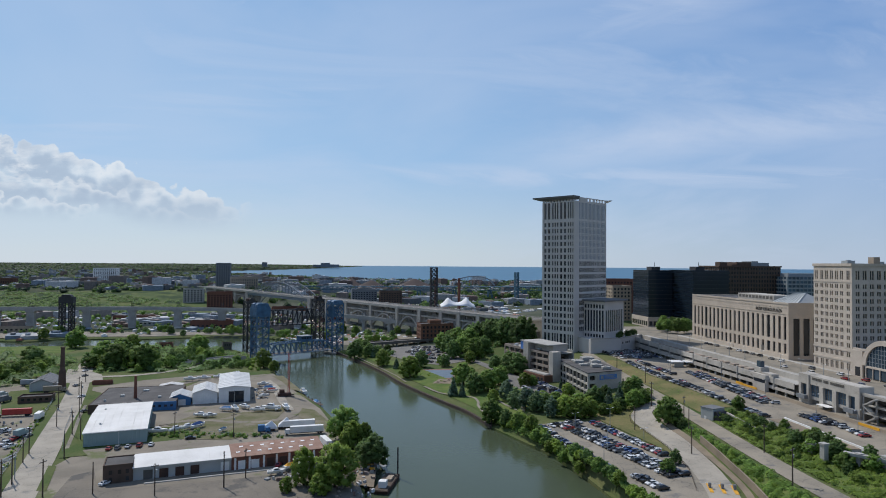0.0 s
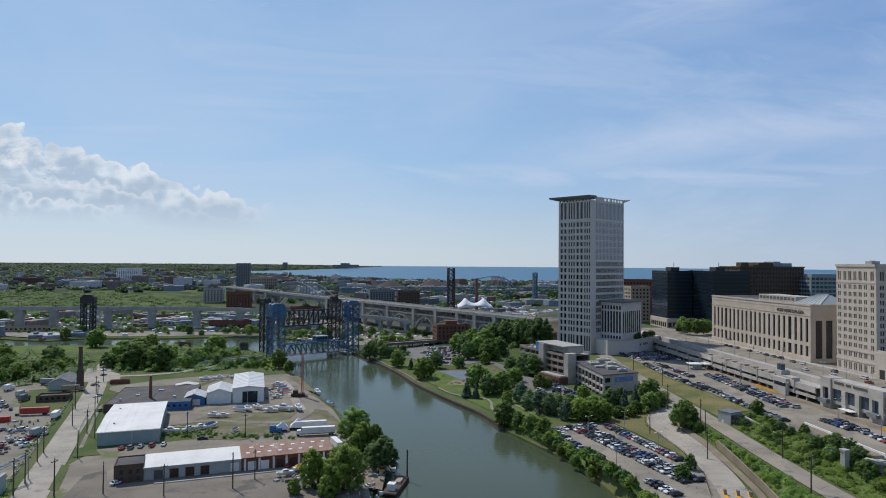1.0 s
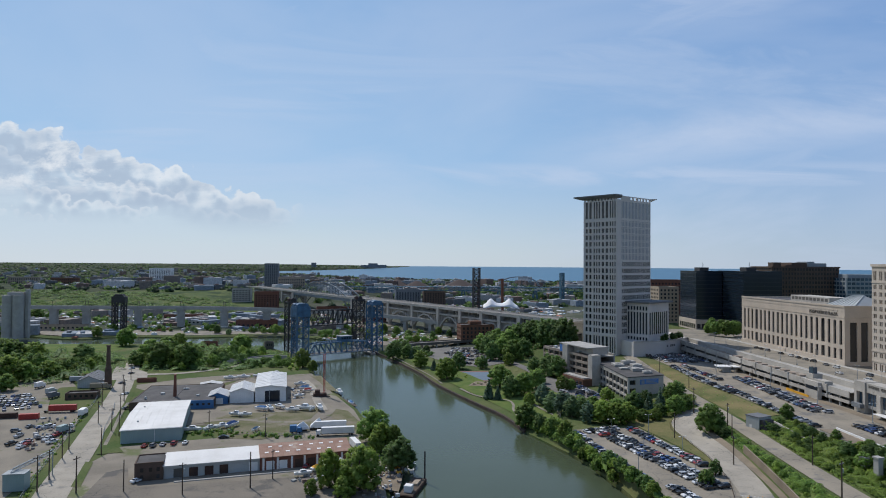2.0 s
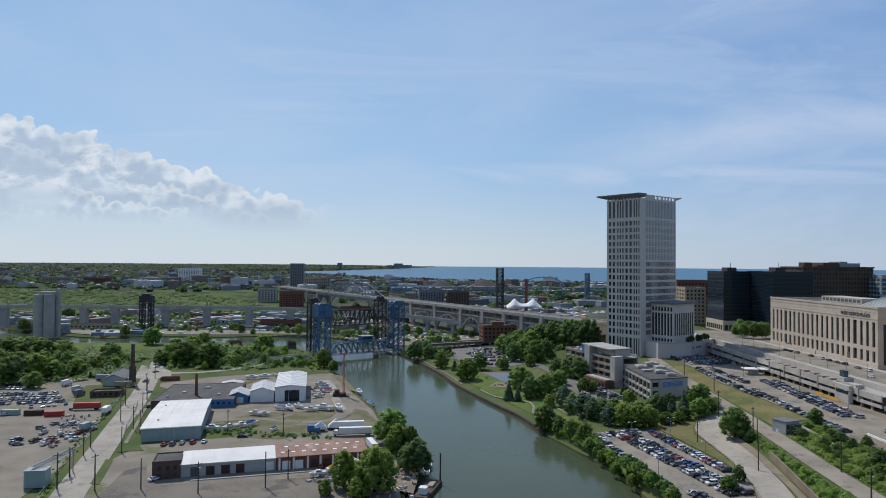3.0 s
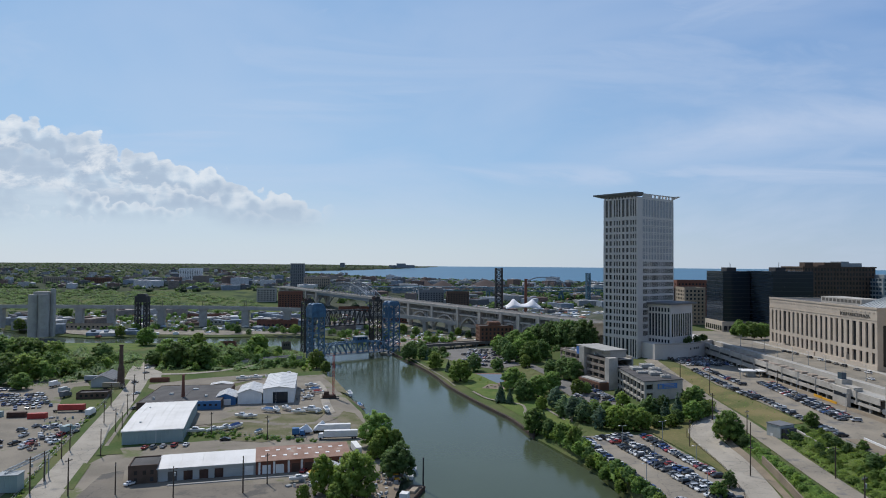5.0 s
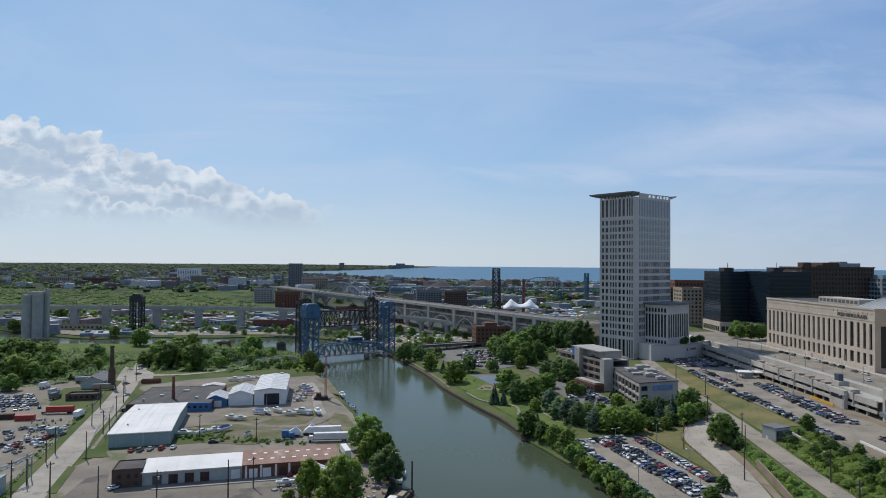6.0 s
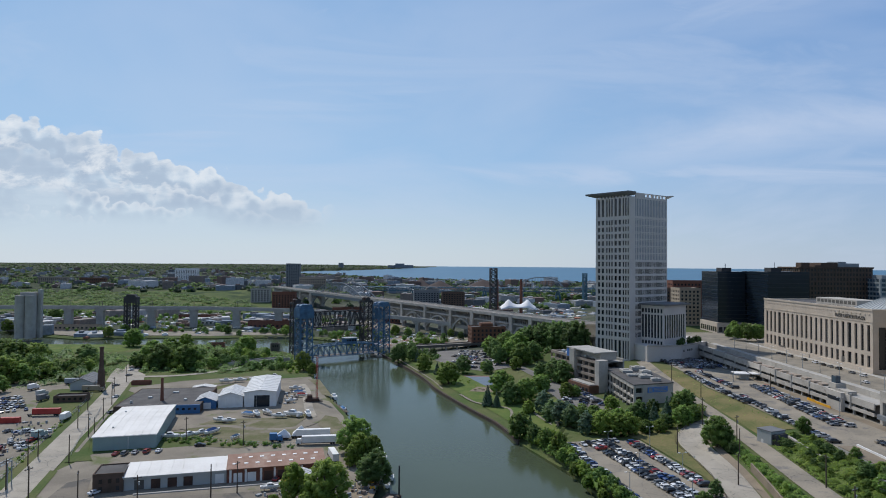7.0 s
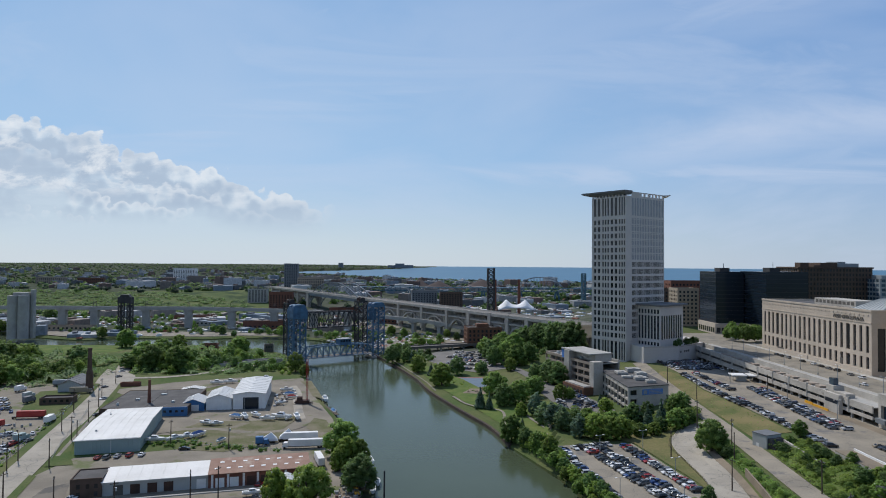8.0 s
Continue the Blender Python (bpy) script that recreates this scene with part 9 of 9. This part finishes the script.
box_truck(-19, 316.5, 188, 15.5, "white_paint", "white_paint", "white articulated truck with a long trailer", "semi_truck")
box_truck(-24, 328, 189, 15.5, None, "white_paint", "white long trailer parked by the hedge", "trailer")
box_truck(-50, 318.5, 8, 3.2, "blue_paint", "blue_paint", "blue tractor truck parked by the hedge", "tractor_truck")
box_truck(-14.5, 287, 110, 11, None, "white_paint", "white box trailer beside the workshop", "trailer")
box_truck(-174, 366, 188, 13.5, None, "red_paint", "dark red trailer in the yard", "trailer")
box_truck(-165, 352, 100, 7, "white_paint", "white_paint", "white box truck in the yard")
box_truck(-205, 440, 12, 12, "white_paint", "white_paint", "white tank truck in the yard")
box_truck(-222, 452, 12, 11, "grey_metal", "pale_steel", "grey truck in the yard")
box_truck(-197, 428, 10, 10, "paint_tan", "paint_tan", "tan truck in the yard")
for x, y, p in ((-214, 410, "grey_metal"), (-206, 398, "slate_roof"), (-232, 430, "white_paint"), (-158, 318, "teal_metal")):
    box_truck(x, y, 80, 5, p, p, "small truck parked in the yard")


def yard_junk(name, poly, count, seed, label):
    """Pallets, tanks, crates and scrap, too many and too small to tell apart."""
    rng = np.random.default_rng(seed)
    x0, x1, y0, y1 = min(p[0] for p in poly), max(p[0] for p in poly), min(p[1] for p in poly), max(p[1] for p in poly)
    bm = bmesh.new()
    n = 0
    while n < count:
        x, y = x0 + (x1 - x0) * rng.random(), y0 + (y1 - y0) * rng.random()
        if not bool(inside_poly(np.array([x]), np.array([y]), poly)[0]):
            continue
        n += 1
        w, d, h = 0.4 + 1.8 * rng.random() ** 2, 0.4 + 1.5 * rng.random() ** 2, 0.3 + 1.2 * rng.random()
        m = place(x, y, gz(x, y) + 0.15, rng.random() * 180)
        if rng.random() < 0.3:
            tube(bm, (0, 0, 0), w / 2, w / 2, h, 8, m)
        else:
            box(bm, -w / 2, -d / 2, 0, w / 2, d / 2, h, m)
    tagged(new(name, done(name, bm, M["roofs"])), label, "scrap", kind="stuff")


yard_junk("scrap_heaps", [(-160, 292), (-150, 292), (-172, 352), (-186, 350), (-176, 330)], 55, 71, "scattered scrap and crates in the dusty yard")
yard_junk("dock_clutter", [(-12, 228), (4, 228), (6, 262), (-4, 268), (-14, 250)], 60, 72, "planks and gear heaped on the dock")
yard_junk("boat_yard_clutter", [(-66, 398), (-56, 396), (-62, 450), (-72, 455)], 50, 73, "rusty gear and timber beside the boat hall")


yard_junk("dock_clutter", [(-4, 252), (4, 250), (6, 272), (2, 292), (-3, 290), (0, 268)], 90, 74, "gear and scrap heaped along the river edge")
yard_junk("workshop_clutter", [(-36, 250), (-26, 246), (-22, 262), (-30, 264)], 40, 75, "timber and gear beside the dock shed")
draped("bare_ground", [(-6, 244), (4, 238), (6, 268), (-2, 274)], M["dirt"], "bare trodden earth at the river bend", "yard", 0.3)


# ---- boats ----
def hull_mesh(L, B, H, material):
    secs = [(-0.5, 0.72, 0.15), (-0.25, 0.95, 0.0), (0.1, 1.0, 0.0), (0.35, 0.62, 0.05), (0.5, 0.03, 0.35)]
    v, f = [], []
    for s, w, k in secs:
        b = B / 2 * w
        v += [(s * L, -b, H), (s * L, -b * 0.75, H * (0.35 + 0.4 * k)), (s * L, 0, H * k), (s * L, b * 0.75, H * (0.35 + 0.4 * k)), (s * L, b, H)]
    for i in range(len(secs) - 1):
        for j in range(4):
            a = i * 5 + j
            f.append((a, a + 5, a + 6, a + 1))
        f.append((i * 5, i * 5 + 4, i * 5 + 9, i * 5 + 5))
    f.append((0, 1, 2, 3, 4))
    return from_arrays("hull", v, f, material)


def boat(x, y, rz, L, z, label, name="motor_boat", cover=None, mast=0, stand=True, keel=False):
    t = thing(name, place(x, y, z, rz), label, "boat")
    H = L * 0.19
    part("hull", hull_mesh(L, L * 0.32, H, M["white_paint"]), None, t)
    if cover:
        part("cover", frustum(bmesh.new(), (-L * 0.42, L * 0.3, L * 0.13), H, (-L * 0.3, L * 0.1, 0.08), H + L * 0.12), M[cover], t, "canvas boat cover")
    else:
        c = part("cabin", frustum(bmesh.new(), (-L * 0.2, L * 0.22, L * 0.10), H, (-L * 0.14, L * 0.08, L * 0.08), H + L * 0.11), M["white_paint"], t)
        part("cabin_window", frustum(bmesh.new(), (-L * 0.17, L * 0.165, L * 0.102), H + L * 0.035, (-L * 0.15, L * 0.12, L * 0.092), H + L * 0.075), M["car_glass"], c)
        part("cockpit", box(bmesh.new(), -L * 0.45, -L * 0.09, H + 0.01, -L * 0.22, L * 0.09, H + 0.12), M["grey_metal"], t)
    if mast:
        bm = bmesh.new()
        bar(bm, (L * 0.05, 0, H), (L * 0.05, 0, H + mast), 0.16)
        bar(bm, (L * 0.05, 0, H + 1.2), (-L * 0.35, 0, H + 1.2), 0.14)
        part("mast", bm, M["pale_steel"], t)
    if stand:
        for sx in (-0.3, 0.15):
            bm = bmesh.new()
            for sy in (-1, 1):
                bar(bm, (sx * L, sy * L * 0.17, -0.6), (sx * L, sy * L * 0.11, H * 0.4), 0.12)
            bar(bm, (sx * L, -L * 0.17, -0.5), (sx * L, L * 0.17, -0.5), 0.1)
            part("cradle", bm, M["rust_steel"], t)
    return t


BY = "on a cradle"
for x, y, rz, L, cov, ms in ((-85, 354, 170, 8, None, 0), (-80, 353, 20, 7, None, 0), (-75, 367, 160, 8, "blue_paint", 0), (-70.5, 368, 120, 9, None, 9), (-66, 372, 140, 8, None, 0), (-57.5, 364, 175, 8, None, 0),
                             (-51, 367, 165, 11, None, 0), (-43, 368, 110, 10, None, 0), (-46.5, 366, 70, 6, None, 0), (-89.5, 325, 60, 8, None, 0), (-85, 329, 50, 8, None, 0), (-80.5, 331, 62, 9, "paint_blue", 0), (-67, 323, 70, 6, "blue_glass", 0),
                             (-66, 440, 20, 8, None, 0), (-60, 425, 15, 8, "blue_paint", 0), (-57, 418, 15, 7, "red_paint", 0), (-60, 402, 40, 7, None, 0), (-118, 462, 10, 9, None, 0), (-110, 466, 12, 9, None, 0), (-100, 470, 8, 9, None, 0), (-90, 480, 8, 9, None, 0), (-97, 322, 5, 9, None, 0)):
    boat(x, y, rz, L, 2.75, ("white boat under a canvas cover " if cov else "white sailing boat " if ms else "white motor boat ") + BY, "sailing_boat" if ms else "motor_boat", cov, ms)
for x, y, rz, h in ((-45, 323, 10, 4.6), (-38, 327, 14, 5.4)):
    t = thing("wrapped_boat", place(x, y, 2.2, rz), "boat shrink-wrapped in white plastic", "boat")
    bm = bmesh.new()
    frustum(bm, (-3.6, 3.6, 1.4), 1.0, (-3.2, 3.0, 1.3), 2.2), frustum(bm, (-3.2, 3.0, 1.3), 2.2, (0.5, 0.8, 0.15), h)
    part("wrap", bm, M["tent"], t)
    part("keel_block", box(bmesh.new(), -2.4, -0.5, 0, 2.4, 0.5, 1.0), M["wood_pole"], t)
boat(-38.5, 424, 108, 11, 0.05, "white cabin cruiser moored at the yard", "cabin_cruiser", stand=False)
boat(-28, 393, 112, 8, 0.05, "dark-trimmed white boat moored at the yard", "cabin_cruiser", "blue_paint", stand=False)
for x, y, rz, L in ((5, 290, 100, 9), (6.5, 282, 95, 9), (8, 268, 98, 8), (9, 276, 97, 7)):
    boat(x, y, rz, L, 0.05, "white motor boat moored under the trees", "motor_boat", stand=False, group="") if False else boat(x, y, rz, L, 0.05, "white motor boat moored under the trees", "motor_boat", stand=False)
boat(-27.5, 262, 40, 8, 2.75, "boat under a bright orange cover beside the dock shed", "motor_boat", "yellow")
boat(-33, 256, 20, 7, 2.75, "weathered white boat on a cradle", "motor_boat")
# small loader on the work barge's quay
t = thing("mini_excavator", place(3.6, 257, 2.2, 110), "small yellow excavator on the dock", "excavator")
for sy in (-0.9, 0.5):
    part("track", profile(bmesh.new(), [(-1.3, 0.2), (-1.0, 0), (1.0, 0), (1.3, 0.2), (1.3, 0.5), (1.0, 0.7), (-1.0, 0.7), (-1.3, 0.5)], sy, sy + 0.4), M["rubber"], t)
part("body", frustum(bmesh.new(), (-1.2, 0.8, 0.8), 0.75, (-1.0, 0.6, 0.7), 1.5), M["yellow"], t)
cab = part("cab", frustum(bmesh.new(), (-0.3, 0.8, 0.6), 1.5, (-0.2, 0.5, 0.5), 2.6), M["car_glass"], t)
part("cab_roof", box(bmesh.new(), -0.35, -0.6, 2.6, 0.6, 0.6, 2.7), M["yellow"], cab)
bm = bmesh.new()
bar(bm, (0.7, 0, 1.2), (2.4, 0, 3.4), 0.3), bar(bm, (2.4, 0, 3.4), (3.6, 0, 1.6), 0.25), box(bm, 3.3, -0.4, 1.0, 4.0, 0.4, 1.7)
part("boom", bm, M["yellow"], t)
# pile-driving rig at the yard's edge
t = thing("crane_rig", place(-46, 405, 2, 10), "tall lattice crane rig on a barge", "crane")
lattice_tower("lattice_mast", t, Matrix.Translation((0, 0, 1)), 1.1, 1.1, 1, 25, M["red_paint"], 16, 0.16)
cubes("carriage", [(-6, -1.5, 0.6, 2, 3, 2.2), (-5, -1, 2.2, -2, 2.4, 4.2)], M["rust_steel"], t)
cubes("skid", [(-7, -2, 0.2, 4, -1.4, 0.6), (-7, 2.8, 0.2, 4, 3.4, 0.6)], M["black_steel"], t, apart=True)
t = thing("mooring_dock", place(-44, 420, 0, -63), "low timber mooring dock", "dock")
for i in range(14):
    cubes("plank", [(3.0 * i, 0, 0.9, 3.0 * i + 2.9, 2.2, 1.1)], M["wood_pole"], t)
for i in range(7):
    part("pile", tube(bmesh.new(), (6 * i + 0.5, 2.4, -2), 0.25, 0.22, 4.2, 8), M["wood_pole"], t)


# ---- poles, fences, lamps ----
def pole_parts(h):
    bm = bmesh.new()
    tube(bm, (0, 0, 0), 0.24, 0.16, h, 8)
    shaft = done("shaft", bm, M["wood_pole"])
    bm = bmesh.new()
    box(bm, -1.3, -0.08, h - 1.0, 1.3, 0.08, h - 0.8)
    arm = done("crossarm", bm, M["wood_pole"])
    bm = bmesh.new()
    tube(bm, (0, 0, 0), 0.09, 0.05, 0.3, 6)
    ins = done("insulator", bm, M["pale_steel"])
    return shaft, arm, ins, h


POLE = pole_parts(11.5)


def utility_pole(x, y, rz, scale=1.0, box_can=False):
    t = thing("utility_pole", Matrix.LocRotScale((x, y, gz(x, y)), Euler((0, 0, radians(rz))), (scale,) * 3), "weathered wooden utility pole with a crossarm", "utility pole", "utility poles")
    part("shaft", POLE[0], None, t)
    a = part("crossarm", POLE[1], None, t)
    for k in (-1.1, -0.5, 0.5, 1.1):
        o = new("insulator", POLE[2])
        o.parent, o.matrix_local = a, pose(k, 0, POLE[3] - 0.8)
    if box_can:
        part("transformer", tube(bmesh.new(), (0.45, 0, 8.2), 0.3, 0.3, 1.1, 10), M["grey_metal"], t)


for i, (x, y) in enumerate(((-124, 241), (-127, 254), (-136.5, 281), (-140, 293), (-110, 240), (-123, 286), (-136, 324), (-147, 358), (-50, 243.5), (-72, 237), (-44, 253), (-94, 241), (-160, 392), (-172, 418), (-186, 462), (-150, 340), (-166, 378), (-129, 316), (-60, 312), (-88, 318),
                           (151, 326), (154, 297), (146, 277), (158, 240), (146, 206), (127, 292), (134, 252), (172, 380), (170, 420), (213, 385))):
    utility_pole(x, y, 30 + 40 * (i % 3), 1.0 if i % 4 else 1.15, i % 3 == 0)


def lot_lamp(x, y, rz, h=9, z=None):
    t = thing("lot_lamp", place(x, y, gz(x, y) if z is None else z, rz), "slim steel car park lamp with two heads", "street lamp", "car park lamps")
    part("mast", tube(bmesh.new(), (0, 0, 0), 0.14, 0.09, h, 8), M["pale_steel"], t)
    part("base", tube(bmesh.new(), (0, 0, 0), 0.4, 0.4, 0.7, 10), M["concrete"], t)
    for s in (-1, 1):
        a = part("arm", bar(bmesh.new(), (0, 0, h - 0.1), (s * 1.4, 0, h + 0.1), 0.09), M["pale_steel"], t)
        part("lamp_head", box(bmesh.new(), min(s * 1.2, s * 2.0), -0.2, h + 0.02, max(s * 1.2, s * 2.0), 0.2, h + 0.2), M["white_paint"], a)


for x, y in ((98, 292), (102, 262), (110, 232), (118, 262), (92, 240), (118, 300)):
    lot_lamp(x, y, 20)
for x, y in ((217, 372), (218, 330), (218, 290), (208, 420), (212, 256)):
    lot_lamp(x, y, 10)
for i in range(12):
    lot_lamp(245, 500 - 18 * i, 90, 8, 23.6)


def fence(pts, h, label, step=3.0, name="chain_link_fence", wood=False):
    """Posts and rails; each post is a part."""
    t = thing(name, place(0, 0, 0, 0), label, "fence")
    me = done("post", tube(bmesh.new(), (0, 0, 0), 0.07, 0.06, h, 6), M["wood_pole"] if wood else M["pale_steel"])
    for a, b in zip(pts, pts[1:]):
        L = math.hypot(b[0] - a[0], b[1] - a[1])
        n = max(1, int(L / step))
        for i in range(n):
            x, y = a[0] + (b[0] - a[0]) * i / n, a[1] + (b[1] - a[1]) * i / n
            o = new("post", me)
            o.parent, o.matrix_local = t, pose(x, y, gz(x, y))
        for k in (0.35, 0.95):
            part("rail", bar(bmesh.new(), (*a, gz(*a) + h * k), (*b, gz(*b) + h * k), 0.07), M["wood_pole"] if wood else M["pale_steel"], t)


fence([(-128, 296), (-142, 330), (-152, 360), (-162, 385)], 2.0, "chain-link fence along the road")
fence([(-121, 222), (-134, 258), (-144, 290), (-157, 330), (-175, 388), (-186, 420)], 2.0, "chain-link fence round the yard")
fence([(-110, 318), (-84, 322), (-60, 314), (-36, 312)], 1.8, "overgrown fence between the yards")
fence([(131, 306), (130.2, 286), (129, 263), (123.4, 234), (114.6, 212)], 1.2, "low timber rail beside the service road", 2.0, "timber_fence", True)
fence([(144, 325), (135, 317), (131, 306)], 1.2, "low timber rail at the road bend", 2.0, "timber_fence", True)
thicket("fence_weeds", [(-112, 319), (-60, 310), (-36, 309), (-36, 313), (-60, 317), (-84, 325), (-110, 322)], 90, 0.6, 1.6, 0.5, M["leaf_a"], "weeds grown into the yard fence", "weeds", 31)
thicket("roadside_weeds", [(-124, 222), (-119, 222), (-133, 258), (-142, 288), (-155, 328), (-173, 386), (-178, 386), (-160, 330), (-147, 290), (-137, 258)], 150, 0.4, 1.2, 0.4, M["leaf_b"], "weeds along the yard fence", "weeds", 32)

# ---- far landmarks ----
def tent_roof():
    t = thing("concert_tent", place(112, 945, 0, 0), "white tensile concert tent with peaked masts", "tent")
    n, L, W = 24, 52, 30
    v, f = [], []
    for j in range(9):
        for i in range(n + 1):
            x, y = L * i / n, W * j / 8 - W / 2
            peak = max(0, 1 - abs(x - 12) / 12) ** 1.6 + max(0, 1 - abs(x - 40) / 12) ** 1.6
            edge = 1 - (abs(y) / (W / 2)) ** 1.5
            v.append((x, y + 15, 22 + edge * (4 + 9 * peak) - 3 * (abs(x - L / 2) / (L / 2)) ** 2))
    for j in range(8):
        for i in range(n):
            a = j * (n + 1) + i
            f.append((a, a + 1, a + n + 2, a + n + 1))
    me = from_arrays("canopy", v, f, M["tent"], True)
    o = part("canopy", me, None, t)
    sm = o.modifiers.new("cloth", "SOLIDIFY")
    sm.thickness = 0.3
    for x in (12, 40):
        part("mast", tube(bmesh.new(), (x, 15, 3), 0.4, 0.3, 34, 8), M["pale_steel"], t)
    for x in (2, 26, 50):
        part("support", tube(bmesh.new(), (x, 2, 3), 0.3, 0.3, 18.5, 8), M["pale_steel"], t)


tent_roof()
for x, y, h, r in ((150, 1020, 56, 2.6), (118, 1075, 54, 2.2)):
    t = thing("smokestack", place(x, y, 4, 0), "slender red brick smokestack near the harbour", "chimney")
    part("shaft", tube(bmesh.new(), (0, 0, 0), r, r * 0.8, h, 12), M["brick"], t)
    part("cap", tube(bmesh.new(), (0, 0, h), r * 0.95, r * 0.95, 1.2, 12), M["brick"], t)
for x, y, rz, W, D, z1, wall, lab in ((-342, 1546, 4, 32, 16, 82, "cool_grey", "grey concrete apartment slab on the hill"), (-745, 1884, 5, 60, 30, 65, "white_paint", "wide pale hospital block"), (-300, 1500, 12, 60, 18, 50, "tan_brick", "long tan apartment block"),
                                      (-319, 1190, 8, 34, 20, 36, "concrete", "grey concrete warehouse block by the bridge"), (-140, 1010, 10, 60, 16, 16, "brick", "long red brick mill on the flats"), (-60, 880, 0, 40, 14, 14, "brick", "red brick warehouse below the bridge"),
                                      (-23, 1180, 5, 46, 24, 36, "cool_grey", "modern grey apartment block"), (28, 1170, 5, 40, 22, 34, "brown_brick", "red brick apartment block"), (-330, 900, 6, 50, 14, 12, "brick", "low brick works on the flats"), (-290, 830, 6, 36, 10, 9, "grey_metal", "low metal shed on the flats"), (-205, 797, 4, 49, 10, 14, "brick", "long red brick warehouse row on the flats"), (-482, 765, 4, 52, 12, 12, "concrete", "low pale works building by the river"), (-428, 770, 4, 56, 10, 10, "tan_brick", "low tan works building by the river"), (-1030, 1708, 12, 70, 16, 42, "tan_brick", "long tan brick apartment block"), (-940, 1738, 12, 66, 16, 40, "orange_brick", "long orange brick apartment block"), (-262, 1120, 6, 40, 16, 34, "brick", "red brick mill by the bridge end")):
    rows = [(gz(x, y) + 2.2 + 3.6 * i, gz(x, y) + 4.2 + 3.6 * i) for i in range(max(1, int((z1 - gz(x, y) - 3) / 3.6)))]
    block("apartment_block" if z1 > 30 else "brick_works", x, y, rz, W, D, gz(x, y) - 0.5, z1, wall, lab, max(4, int(W / 5)), max(2, int(D / 5)), rows, each=False)
t = thing("cape_hotel", place(-290, 4330, 0, 0), "far grey hotel blocks on the cape", "building")
zc = gz(-290, 4330)
cubes("tower", [(0, 0, zc, 60, 30, zc + 30), (-50, 0, zc, 0, 30, zc + 18), (60.003, 0, zc, 120, 30, zc + 20)], M["cool_grey"], t, apart=True)
t = thing("cape_tower", place(-640, 4150, 0, 0), "far grey apartment tower on the shore", "building")
zc = gz(-640, 4150)
cubes("tower", [(0, 0, zc, 28, 30, zc + 30)], M["cool_grey"], t)
for x, y, r, h in ((20, 1900, 60, 26), (150, 1950, 70, 28), (-40, 2000, 50, 22)):
    t = thing("ore_mound", place(x, y, gz(x, y), 0), "dark red-brown heap of ore by the lake", "ore heap")
    bm = bmesh.new()
    tube(bm, (0, 0, 0), r, 4, h, 18)
    part("mound", bm, M["ore"], t)

# teal steel store with a loading arm, red box in the yard
t = thing("teal_tank_shed", place(-136, 241, gz(-136, 241), 8), "teal corrugated steel store by the road", "shed")
cubes("body", [(0, 0, 0.3, 7, 5, 6.2)], M["teal_metal"], t)
cubes("roof", [(-0.2, -0.2, 6.2, 7.2, 5.2, 6.5)], M["pale_steel"], t)
for i in range(9):
    cubes("rib", [(0.3 + 0.8 * i, -0.12, 0.3, 0.5 + 0.8 * i, -0.003, 6.2)], M["teal_metal"], t)
bm = bmesh.new()
for y in (1.2, 3.8):
    bar(bm, (2, y, 6.5), (10, y + 14, 9), 0.25), bar(bm, (2, y, 7.6), (10, y + 14, 10.1), 0.25)
    for k in range(9):
        bar(bm, (2 + 0.89 * k, y + 1.56 * k, 6.5 + 0.28 * k), (2.89 + 0.89 * k, y + 1.56 + 1.56 * k, 7.9 + 0.28 * k), 0.14)
bar(bm, (9.5, 15, 0), (9.5, 15, 9), 0.3), bar(bm, (9.5, 18, 0), (9.5, 18, 9), 0.3)
part("loading_arm", bm, M["pale_steel"], t, "white lattice loading arm")
for x, y, rz, mt, lab in ((-194, 348, 10, "red_paint", "rusty red shipping container in the yard"), (-206, 350, 8, "rust_steel", "dark rust-brown shipping container in the yard"), (-219, 351, 6, "teal_metal", "faded green shipping container in the yard")):
    t = thing("shipping_container", place(x, y, gz(x, y) + 0.15, rz), lab, "container", "yard containers")
    cubes("body", [(0, 0, 0, 9, 2.5, 2.7)], M[mt], t)
    for i in range(14):
        cubes("rib", [(0.3 + 0.62 * i, -0.08, 0.2, 0.55 + 0.62 * i, -0.003, 2.5)], M[mt], t)

# work barge with its spud pole at the river bend, a boat and a shed on the tip
t = thing("work_barge", place(9, 246, 0, 74), "rusty flat work barge with a spud pole", "barge")
part("hull", profile(bmesh.new(), [(-10, 1.3), (-9, -0.6), (9, -0.6), (10, 1.3)], -2.8, 2.8), M["rust_steel"], t)
part("deck_timber", box(bmesh.new(), -9.6, -2.6, 1.303, 9.6, 2.6, 1.5), M["wood_pole"], t)
part("spud_pole", tube(bmesh.new(), (9.0, -2.2, -1), 0.32, 0.28, 13, 10), M["black_steel"], t)
part("winch_house", box(bmesh.new(), -7, -1.4, 1.503, -4, 1.4, 3.8), M["white_paint"], t)
part("timber_stack", box(bmesh.new(), 0.5, -1.6, 1.503, 5.5, 0.6, 2.3), M["tan_brick"], t)
boat(0, 299, 66, 10, 2.75, "white motor boat on a cradle by the trees", "motor_boat")
boat(4, 294, 110, 8, 2.75, "white motor boat on a cradle by the trees", "motor_boat")
gable_hall("dock_shed", -25, 258, 18, 8, 7, 3.2, 5.2, M["pale_concrete"], M["pale_sheet"], "small pale gabled dock shed", None, sheets=3)
